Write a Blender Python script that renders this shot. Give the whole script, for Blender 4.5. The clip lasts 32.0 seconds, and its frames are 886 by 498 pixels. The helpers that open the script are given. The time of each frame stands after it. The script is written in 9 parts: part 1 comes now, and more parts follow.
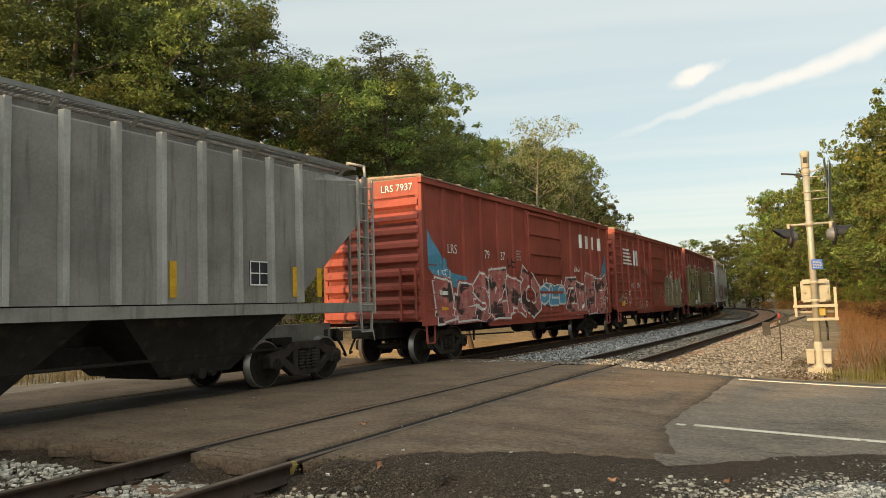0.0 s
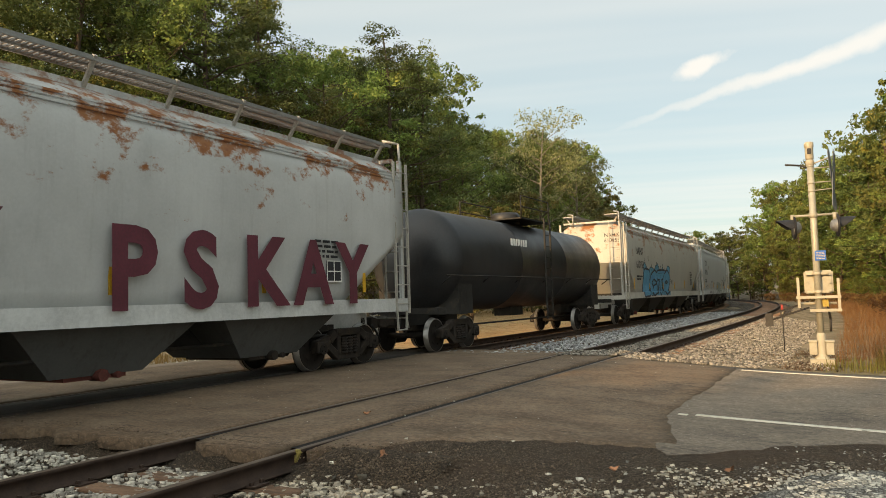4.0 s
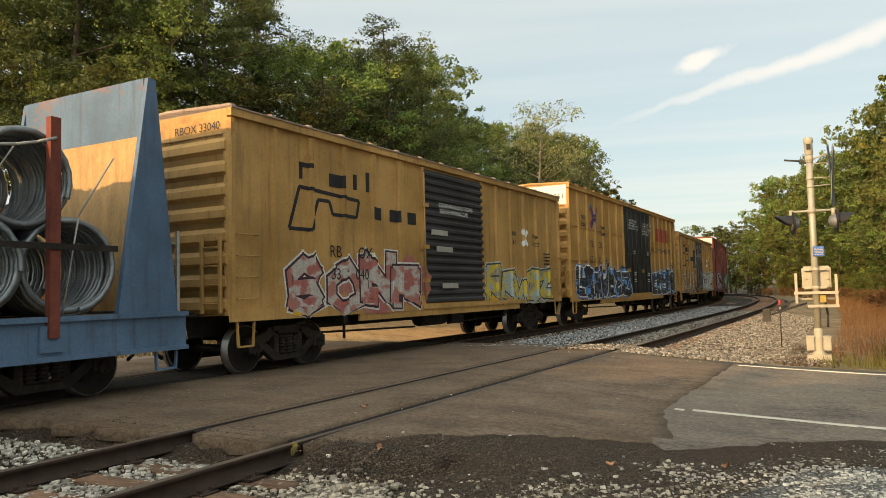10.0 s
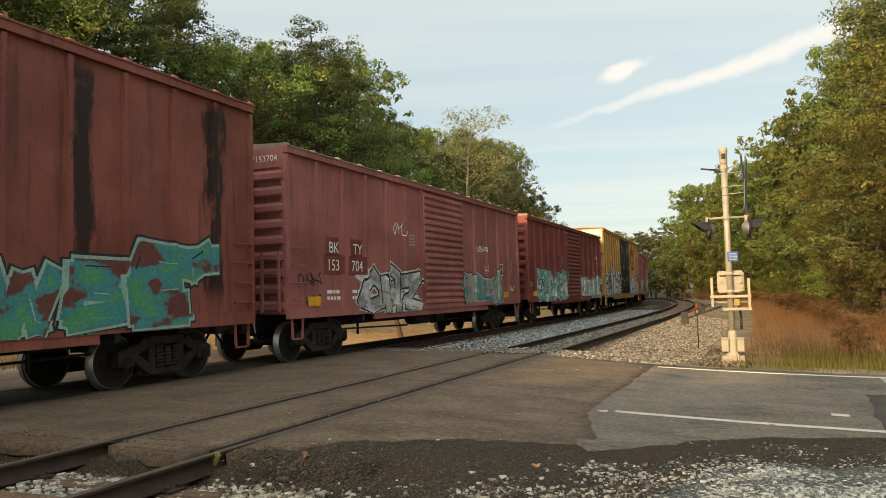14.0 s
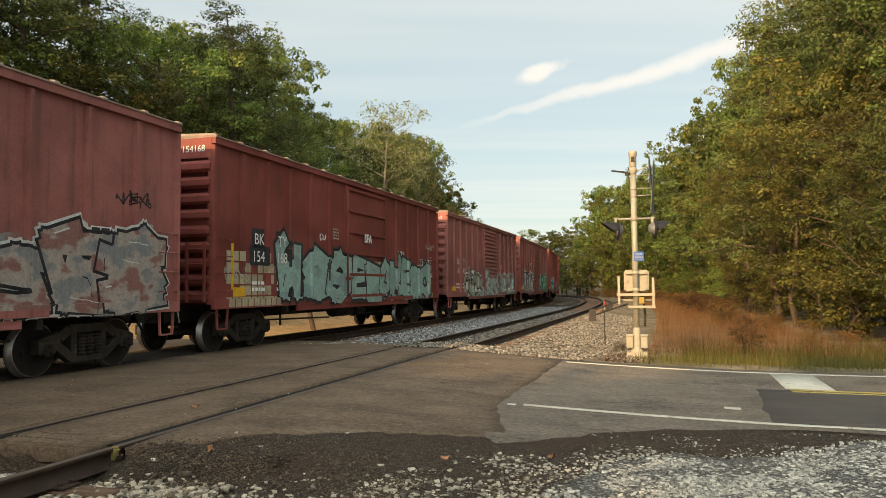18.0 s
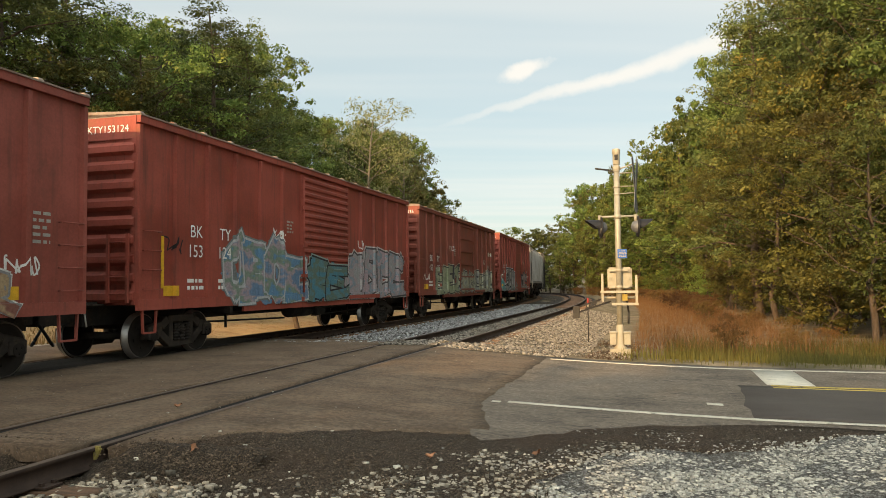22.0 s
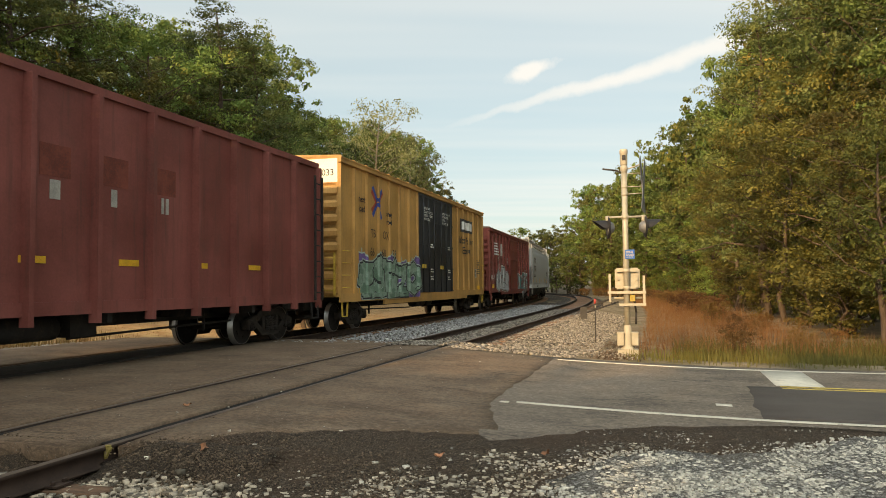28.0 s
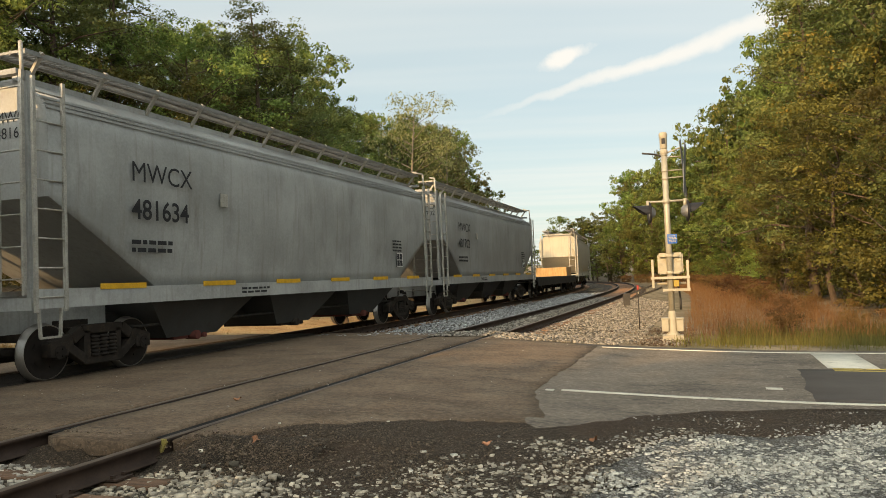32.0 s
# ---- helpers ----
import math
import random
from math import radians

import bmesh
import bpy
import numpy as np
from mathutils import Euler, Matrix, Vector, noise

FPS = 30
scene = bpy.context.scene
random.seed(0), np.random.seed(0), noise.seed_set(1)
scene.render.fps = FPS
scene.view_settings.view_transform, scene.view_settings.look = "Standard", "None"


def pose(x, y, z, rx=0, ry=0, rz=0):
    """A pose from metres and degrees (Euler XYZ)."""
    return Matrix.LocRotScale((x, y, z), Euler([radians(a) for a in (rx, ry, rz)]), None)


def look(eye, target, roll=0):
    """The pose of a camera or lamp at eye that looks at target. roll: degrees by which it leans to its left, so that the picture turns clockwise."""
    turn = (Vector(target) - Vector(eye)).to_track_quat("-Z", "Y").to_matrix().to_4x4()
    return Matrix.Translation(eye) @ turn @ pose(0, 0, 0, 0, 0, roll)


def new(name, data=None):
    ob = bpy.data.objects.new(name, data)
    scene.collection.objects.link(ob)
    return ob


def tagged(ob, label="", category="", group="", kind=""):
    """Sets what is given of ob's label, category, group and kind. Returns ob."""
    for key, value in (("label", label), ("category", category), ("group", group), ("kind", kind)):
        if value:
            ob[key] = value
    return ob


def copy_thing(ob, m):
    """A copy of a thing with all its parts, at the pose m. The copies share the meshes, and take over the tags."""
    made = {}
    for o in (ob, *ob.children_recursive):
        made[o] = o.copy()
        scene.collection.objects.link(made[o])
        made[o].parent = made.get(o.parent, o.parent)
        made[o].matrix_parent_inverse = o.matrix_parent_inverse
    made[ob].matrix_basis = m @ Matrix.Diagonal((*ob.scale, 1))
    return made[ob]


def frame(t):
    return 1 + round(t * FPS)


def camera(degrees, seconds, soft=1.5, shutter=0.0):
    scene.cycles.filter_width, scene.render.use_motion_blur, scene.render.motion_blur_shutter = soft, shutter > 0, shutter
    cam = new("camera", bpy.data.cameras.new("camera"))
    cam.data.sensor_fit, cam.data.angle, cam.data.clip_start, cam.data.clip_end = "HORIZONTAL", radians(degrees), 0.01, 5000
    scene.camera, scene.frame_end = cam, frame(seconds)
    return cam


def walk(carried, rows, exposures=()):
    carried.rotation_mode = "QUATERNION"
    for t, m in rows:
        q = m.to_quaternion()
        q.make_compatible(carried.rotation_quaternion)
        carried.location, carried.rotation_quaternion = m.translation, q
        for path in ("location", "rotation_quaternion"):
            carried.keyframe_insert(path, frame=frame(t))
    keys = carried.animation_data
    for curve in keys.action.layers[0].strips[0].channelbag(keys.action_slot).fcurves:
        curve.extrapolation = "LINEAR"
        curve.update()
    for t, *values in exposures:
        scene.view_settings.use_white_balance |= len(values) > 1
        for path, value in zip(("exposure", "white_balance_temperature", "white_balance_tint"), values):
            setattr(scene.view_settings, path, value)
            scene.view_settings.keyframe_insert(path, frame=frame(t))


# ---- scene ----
cam = camera(61.6, 32.0, 0.6)
PATH = [
    (0, pose(5.418, -11.605, 1.361, 94.54, 1.88, 29.25)),
    (0.5, pose(5.414, -11.608, 1.359, 94.42, 1.87, 29.29)),
    (1, pose(5.411, -11.603, 1.359, 94.26, 1.82, 29.17)),
    (1.5, pose(5.426, -11.590, 1.355, 94.18, 1.75, 29.07)),
    (2, pose(5.410, -11.605, 1.352, 94.06, 1.69, 29.05)),
    (2.5, pose(5.425, -11.613, 1.358, 93.99, 1.74, 29.19)),
    (3, pose(5.418, -11.601, 1.361, 93.99, 1.66, 29.38)),
    (3.5, pose(5.429, -11.613, 1.344, 93.92, 1.76, 29.57)),
    (5.5, pose(5.433, -11.635, 1.358, 93.63, 1.57, 28.74)),
    (6, pose(5.430, -11.621, 1.355, 93.51, 1.33, 28.47)),
    (6.5, pose(5.426, -11.615, 1.358, 93.44, 1.25, 28.55)),
    (7, pose(5.420, -11.618, 1.366, 93.44, 1.23, 28.68)),
    (7.5, pose(5.422, -11.618, 1.363, 93.53, 1.30, 28.80)),
    (8, pose(5.435, -11.626, 1.361, 93.46, 1.52, 29.23)),
    (8.5, pose(5.436, -11.630, 1.357, 93.53, 1.58, 29.16)),
    (9, pose(5.440, -11.626, 1.365, 93.47, 1.62, 29.32)),
    (9.5, pose(5.438, -11.627, 1.360, 93.46, 1.43, 29.32)),
    (10, pose(5.429, -11.611, 1.360, 93.31, 1.42, 29.36)),
    (10.5, pose(5.416, -11.610, 1.357, 93.12, 1.29, 29.29)),
    (11, pose(5.429, -11.631, 1.356, 93.03, 1.42, 29.83)),
    (11.5, pose(5.438, -11.631, 1.355, 93.09, 1.77, 30.16)),
    (12, pose(5.423, -11.619, 1.360, 92.96, 1.69, 30.06)),
    (12.5, pose(5.414, -11.608, 1.357, 92.89, 1.37, 29.29)),
    (13, pose(5.412, -11.600, 1.357, 93.20, 1.32, 26.65)),
    (13.5, pose(5.417, -11.592, 1.353, 93.49, 1.65, 25.32)),
    (14, pose(5.422, -11.601, 1.359, 93.53, 1.61, 23.82)),
    (14.5, pose(5.437, -11.607, 1.357, 93.53, 1.63, 22.86)),
    (16.5, pose(5.441, -11.595, 1.354, 93.59, 1.82, 21.09)),
    (17, pose(5.433, -11.588, 1.347, 93.50, 1.90, 20.59)),
    (17.5, pose(5.441, -11.592, 1.353, 93.37, 0.80, 17.89)),
    (18, pose(5.437, -11.596, 1.346, 92.99, 0.57, 17.29)),
    (18.5, pose(5.438, -11.599, 1.348, 92.91, 0.65, 16.98)),
    (19, pose(5.446, -11.598, 1.345, 93.10, 0.84, 17.01)),
    (19.5, pose(5.447, -11.614, 1.353, 93.20, 0.93, 16.76)),
    (20, pose(5.440, -11.605, 1.348, 93.08, 0.93, 16.65)),
    (20.5, pose(5.438, -11.610, 1.349, 92.90, 0.88, 16.43)),
    (21, pose(5.433, -11.599, 1.345, 92.92, 0.73, 16.41)),
    (21.5, pose(5.441, -11.607, 1.345, 92.80, 0.69, 16.23)),
    (22, pose(5.429, -11.601, 1.344, 92.80, 0.67, 16.06)),
    (22.5, pose(5.423, -11.605, 1.347, 92.65, 0.63, 15.99)),
    (23, pose(5.432, -11.600, 1.344, 92.73, 0.66, 16.08)),
    (23.5, pose(5.424, -11.603, 1.341, 92.86, 0.62, 16.18)),
    (24, pose(5.418, -11.598, 1.349, 92.64, 0.60, 16.10)),
    (24.5, pose(5.415, -11.600, 1.343, 92.84, 0.85, 16.61)),
    (25, pose(5.421, -11.603, 1.346, 92.76, 1.02, 16.82)),
    (25.5, pose(5.417, -11.606, 1.346, 92.83, 0.94, 16.62)),
    (27.5, pose(5.415, -11.618, 1.345, 92.79, 0.67, 16.33)),
    (28, pose(5.404, -11.609, 1.338, 92.86, 0.63, 16.53)),
    (28.5, pose(5.396, -11.615, 1.337, 92.84, 0.75, 16.69)),
    (29, pose(5.387, -11.623, 1.340, 92.61, 1.27, 17.39)),
    (29.5, pose(5.397, -11.635, 1.330, 92.55, 2.10, 18.79)),
    (30, pose(5.383, -11.615, 1.332, 92.40, 2.35, 19.69)),
    (30.5, pose(5.383, -11.627, 1.329, 92.18, 2.18, 19.71)),
    (31, pose(5.381, -11.623, 1.322, 92.06, 2.19, 19.70)),
    (31.5, pose(5.379, -11.626, 1.321, 92.09, 2.15, 19.74)),
    (32, pose(5.386, -11.631, 1.319, 92.31, 2.26, 19.59)),
]
walk(cam, PATH, [(0, 1.23, 7850, 11), (32, 1.23, 7850, 11)])

# ---- light ----
SUN_DIR = Vector((-0.27, -0.963, 0.0)).normalized()
SUN_EL = radians(17.0)
to_sun = Vector((SUN_DIR.x * math.cos(SUN_EL), SUN_DIR.y * math.cos(SUN_EL), math.sin(SUN_EL)))
sun = new("sun", bpy.data.lights.new("sun", "SUN"))
sun.data.energy, sun.data.angle, sun.data.color = 2.35, radians(0.6), (1.0, 0.70, 0.38)
sun.matrix_world = look((0, 0, 60), Vector((0, 0, 60)) - to_sun)

world = bpy.data.worlds.new("sky")
scene.world = world
world.use_nodes = True


class Nodes:
    """Short hand for building a node tree."""

    def __init__(self, tree):
        self.tree = tree
        tree.nodes.clear()

    def add(self, kind, props=None, **ins):
        n = self.tree.nodes.new("ShaderNode" + kind)
        props = props or {}
        if "operation" in props:
            n.operation = props["operation"]
        if "interpolation_type" in props:
            n.interpolation_type = props["interpolation_type"]
        if "data_type" in props:
            n.data_type, n.blend_type = props["data_type"], props["blend_type"]
        if "voronoi_dimensions" in props:
            n.voronoi_dimensions = props["voronoi_dimensions"]
        if "distance" in props:
            n.distance = props["distance"]
        if "feature" in props:
            n.feature = props["feature"]
        if "rotation_type" in props:
            n.rotation_type = props["rotation_type"]
        if "sky_type" in props:
            n.sky_type, n.sun_disc = props["sky_type"], props["sun_disc"]
            n.sun_elevation, n.sun_rotation = props["sun_elevation"], props["sun_rotation"]
            n.air_density, n.dust_density = props["air_density"], props["dust_density"]
        for k, v in ins.items():
            sock = n.inputs[int(k[1:])] if k[0] == "i" and k[1:].isdigit() else n.inputs[k.replace("_", " ")]
            self.put(sock, v)
        return n

    def put(self, sock, v):
        if isinstance(v, bpy.types.NodeSocket):
            self.tree.links.new(v, sock)
        elif isinstance(v, (tuple, list)) and len(v) == 3 and sock.type == "RGBA":
            sock.default_value = (*v, 1)
        else:
            sock.default_value = v

    def math(self, op, a, b=0.0, c=0.0):
        n = self.add("Math", {"operation": op}, i0=a, i1=b)
        self.put(n.inputs[2], c)
        return n.outputs[0]

    def ramp(self, v, lo, hi, a=0.0, b=1.0):
        return self.add("MapRange", {"interpolation_type": "SMOOTHSTEP"}, i0=v, i1=lo, i2=hi, i3=a, i4=b).outputs[0]

    def mix(self, f, a, b, blend="MIX"):
        n = self.add("Mix", {"data_type": "RGBA", "blend_type": blend}, i0=f)
        self.put(n.inputs[6], a)
        self.put(n.inputs[7], b)
        return n.outputs[2]

    def noise(self, vec, scale, detail=3.0, rough=0.55):
        return self.add("TexNoise", None, Vector=vec, Scale=scale, Detail=detail, Roughness=rough).outputs[0]

    def scaled(self, vec, s):
        return self.add("VectorMath", {"operation": "MULTIPLY"}, i0=vec, i1=s).outputs[0]


def build_sky():
    t = Nodes(world.node_tree)
    sky = t.add("TexSky", {"sky_type": "NISHITA", "sun_disc": False, "sun_elevation": SUN_EL,
                           "sun_rotation": math.atan2(SUN_DIR.x, SUN_DIR.y), "air_density": 1.0, "dust_density": 1.2})
    vec = t.add("TexCoord").outputs["Generated"]
    sep = t.add("SeparateXYZ", None, i0=vec)
    x, y, z = sep.outputs
    # cloud sheet coordinates: a flat layer overhead
    zz = t.math("MAXIMUM", z, 0.03)
    u, v = t.math("DIVIDE", x, zz), t.math("DIVIDE", y, zz)
    plane = t.add("CombineXYZ", None, i0=t.math("MULTIPLY", u, 0.35), i1=v, i2=0.0).outputs[0]
    rot = t.add("VectorRotate", {"rotation_type": "Z_AXIS"}, Vector=plane, Angle=radians(-50)).outputs[0]
    thin = t.ramp(t.noise(t.scaled(rot, (0.5, 1.6, 1)), 0.40, 4, 0.55), 0.36, 0.70, 0.08, 0.60)
    # the long streak and the small cloud, in azimuth and height
    az = t.math("ARCTAN2", x, y)
    el = t.math("ARCSINE", z)
    wob = t.math("MULTIPLY", t.math("SUBTRACT", t.noise(vec, 13.0, 6, 0.6), 0.5), 0.030)
    line = t.math("SUBTRACT", t.math("ADD", el, wob), t.math("MULTIPLY_ADD", t.math("SUBTRACT", az, radians(CLOUD_AZ)), CLOUD_SLOPE, radians(CLOUD_EL)))
    wide = t.ramp(az, radians(CLOUD_AZ - 14), radians(CLOUD_AZ + 14), 0.006, 0.020)
    streak = t.ramp(t.math("DIVIDE", t.math("ABSOLUTE", line), wide), 0.15, 1.25, 1.0, 0.0)
    streak = t.math("MULTIPLY", streak, t.math("MULTIPLY", t.ramp(az, radians(CLOUD_AZ - 17), radians(CLOUD_AZ + 2), 0.05, 0.9), t.ramp(az, radians(CLOUD_AZ + 14), radians(CLOUD_AZ + 30), 1.0, 0.0)))
    da = t.math("DIVIDE", t.math("SUBTRACT", az, radians(PUFF_AZ)), radians(2.9))
    de0 = t.math("SUBTRACT", t.math("SUBTRACT", el, t.math("MULTIPLY", da, radians(0.85))), radians(PUFF_EL))
    de = t.math("DIVIDE", t.math("ADD", de0, t.math("MULTIPLY", wob, 0.7)), radians(0.8))
    r = t.math("SQRT", t.math("ADD", t.math("MULTIPLY", da, da), t.math("MULTIPLY", de, de)))
    puff = t.ramp(t.math("ADD", r, t.math("MULTIPLY", t.math("SUBTRACT", t.noise(vec, 20.0, 6, 0.6), 0.5), 1.5)), 0.25, 1.15, 0.95, 0.0)
    cover = t.math("MAXIMUM", t.math("MAXIMUM", thin, streak), puff)
    pale = t.mix(0.76, sky.outputs[0], SKY_HAZE)
    col = t.mix(cover, pale, SKY_WHITE)
    # the haze brightens towards the low sun
    towards = t.add("VectorMath", {"operation": "DOT_PRODUCT"}, i0=vec, i1=tuple(to_sun)).outputs["Value"]
    glow = t.math("POWER", t.math("MAXIMUM", towards, 0.0), 1.4)
    col = t.mix(1.0, col, t.mix(glow, (1.0, 1.0, 1.0), SKY_GLOW), "MULTIPLY")
    bg = t.add("Background", None, Color=col, Strength=SKY_STRENGTH)
    t.tree.links.new(bg.outputs[0], t.add("OutputWorld").inputs[0])


SKY_STRENGTH, SKY_WHITE, SKY_HAZE, SKY_GLOW = 0.11, (3.6, 3.85, 4.1), (1.75, 2.5, 3.05), (3.5, 3.35, 3.15)
CLOUD_AZ, CLOUD_EL, CLOUD_SLOPE, PUFF_AZ, PUFF_EL = -4.4, 14.9, 0.22, -9.6, 16.0
build_sky()


# ---- materials ----
def principled(name):
    m = bpy.data.materials.new(name)
    m.use_nodes = True
    t = Nodes(m.node_tree)
    p = t.add("BsdfPrincipled")
    t.tree.links.new(p.outputs[0], t.add("OutputMaterial").inputs[0])
    return m, t, p


def surface(name, base, rough=0.75, metal=0.0, var=0.3, scale=2.0, fine=35.0, bump=0.3, other=None, cut=(0.5, 0.68), rand=0.0, island=0.0, spec=0.3, grain=(1, 1, 1), depth=0.02, flecks=None):
    """A two-scale procedural surface: broad patches and fine grain, optionally a second colour in patches."""
    m, t, p = principled(name)
    vec = t.scaled(t.add("TexCoord").outputs["Object"], grain)
    a, b = t.noise(vec, scale, 5, 0.6), t.noise(vec, fine, 3, 0.6)
    f = t.math("ADD", t.math("MULTIPLY", a, 0.6), t.math("MULTIPLY", b, 0.4))
    col = t.mix(t.ramp(f, 0.3, 0.7), tuple(c * (1 - var) for c in base), tuple(min(1, c * (1 + var)) for c in base))
    if other:
        col = t.mix(t.ramp(t.noise(vec, scale * 1.7, 6, 0.65), *cut), col, other)
    if flecks:
        dots = t.add("TexVoronoi", None, Vector=vec, Scale=40.0)
        on = t.math("MULTIPLY", t.ramp(dots.outputs["Distance"], 0.12, 0.3, 1.0, 0.0), t.math("GREATER_THAN", t.add("SeparateColor", None, i0=dots.outputs["Color"]).outputs[0], 0.55))
        col = t.mix(t.math("MULTIPLY", on, 0.75), col, flecks)
        worn = t.noise(t.scaled(vec, (0.25, 1.2, 1)), 0.9, 5, 0.65)
        col = t.mix(t.math("MULTIPLY", t.ramp(worn, 0.5, 0.72), 0.45), col, tuple(c * 0.5 for c in base))
        wander = t.math("ABSOLUTE", t.math("SUBTRACT", t.noise(t.scaled(vec, (0.35, 1.7, 1)), 0.8, 6, 0.6), 0.5))
        mottle = t.ramp(t.noise(vec, 17.0, 4, 0.75), 0.36, 0.64, 0.74, 1.24)
        drag = t.ramp(t.noise(t.scaled(vec, (0.7, 1.6, 1)), 1.1, 5, 0.65), 0.36, 0.66, 0.86, 1.10)
        col = t.add("HueSaturation", None, Value=t.math("MULTIPLY", mottle, drag), Color=col).outputs[0]
        crack = t.math("MULTIPLY", t.ramp(wander, 0.002, 0.010, 1.0, 0.0), t.ramp(t.noise(vec, 0.55, 3, 0.5), 0.48, 0.6))
        col = t.mix(t.math("MULTIPLY", crack, 0.75), col, tuple(c * 0.3 for c in base))
    val = None
    if rand:
        val = t.math("MULTIPLY_ADD", t.add("ObjectInfo").outputs["Random"], 2 * rand, 1 - rand)
    if island:
        v2 = t.math("MULTIPLY_ADD", t.add("NewGeometry").outputs["Random Per Island"], 2 * island, 1 - island)
        val = t.math("MULTIPLY", val, v2) if val else v2
    if val:
        col = t.add("HueSaturation", None, Value=val, Color=col).outputs[0]
    t.put(p.inputs["Base Color"], col)
    t.put(p.inputs["Roughness"], t.ramp(b, 0.2, 0.8, max(0.05, rough - 0.12), min(1, rough + 0.12)))
    p.inputs["Metallic"].default_value = metal
    p.inputs["Specular IOR Level"].default_value = spec
    if bump:
        t.put(p.inputs["Normal"], t.add("Bump", None, Strength=bump, Distance=depth, Height=f).outputs[0])
    return m


def stony(name, light, dark, scale=34.0, bump=1.0, dirt=(0.12, 0.09, 0.065), dirty=0.35):
    """Packed crushed stone too fine to build: cells of differing tone with dark joints, and dirt in patches."""
    m, t, p = principled(name)
    vec = t.add("TexCoord").outputs["Object"]
    warp = t.add("TexNoise", None, Vector=vec, Scale=scale * 0.6, Detail=2.0).outputs["Color"]
    wv = t.add("VectorMath", {"operation": "MULTIPLY_ADD"}, i0=warp, i1=(0.03, 0.03, 0.03), i2=vec).outputs[0]
    cell = t.add("TexVoronoi", None, Vector=wv, Scale=scale)
    edge = t.add("TexVoronoi", {"feature": "DISTANCE_TO_EDGE"}, Vector=wv, Scale=scale)
    tone = t.add("SeparateColor", None, i0=cell.outputs["Color"]).outputs[0]
    col = t.mix(t.ramp(tone, 0.1, 0.95), dark, light)
    col = t.mix(t.ramp(edge.outputs["Distance"], 0.02, 0.16, 0.8, 0.0), col, tuple(c * 0.3 for c in dark))
    col = t.mix(t.math("MULTIPLY", t.ramp(t.noise(vec, 0.9, 5, 0.65), 0.42, 0.66), dirty), col, dirt)
    t.put(p.inputs["Base Color"], col)
    p.inputs["Roughness"].default_value = 0.9
    p.inputs["Specular IOR Level"].default_value = 0.25
    hgt = t.math("ADD", t.ramp(edge.outputs["Distance"], 0.0, 0.25), t.math("MULTIPLY", tone, 0.8))
    t.put(p.inputs["Normal"], t.add("Bump", None, Strength=bump, Distance=0.03, Height=hgt).outputs[0])
    return m


def leafy(name, base, second, third):
    """Foliage: colour drifts from leaf to leaf and from tree to tree; thin leaves let some light through."""
    m, t, p = principled(name)
    isl = t.add("NewGeometry").outputs["Random Per Island"]
    obj = t.add("ObjectInfo").outputs["Random"]
    vec = t.add("TexCoord").outputs["Object"]
    clump = t.noise(vec, 1.1, 3, 0.6)
    f = t.math("ADD", t.math("MULTIPLY", t.ramp(clump, 0.38, 0.62), 0.6), t.math("MULTIPLY", isl, 0.4))
    col = t.mix(f, base, second)
    turn = t.ramp(t.noise(t.scaled(vec, (1, 1, 0.8)), 0.5, 3, 0.6), 0.52, 0.72)
    col = t.mix(t.math("MULTIPLY", t.math("MULTIPLY", turn, t.ramp(obj, 0.35, 0.9)), t.ramp(isl, 0.0, 0.5, 0.4, 1.0)), col, third)
    col = t.add("HueSaturation", None, Hue=t.math("MULTIPLY_ADD", obj, 0.04, 0.48), Value=t.math("MULTIPLY_ADD", t.math("FRACT", t.math("MULTIPLY", obj, 7.3)), 0.80, 0.62), Color=col).outputs[0]
    t.put(p.inputs["Base Color"], col)
    p.inputs["Roughness"].default_value = 0.6
    p.inputs["Specular IOR Level"].default_value = 0.2
    tr = t.add("BsdfTranslucent", None, Color=col)
    mix = t.add("MixShader", None, i0=0.33, i1=p.outputs[0], i2=tr.outputs[0])
    out = [n for n in t.tree.nodes if n.type == "OUTPUT_MATERIAL"][0]
    t.tree.links.new(mix.outputs[0], out.inputs[0])
    return m


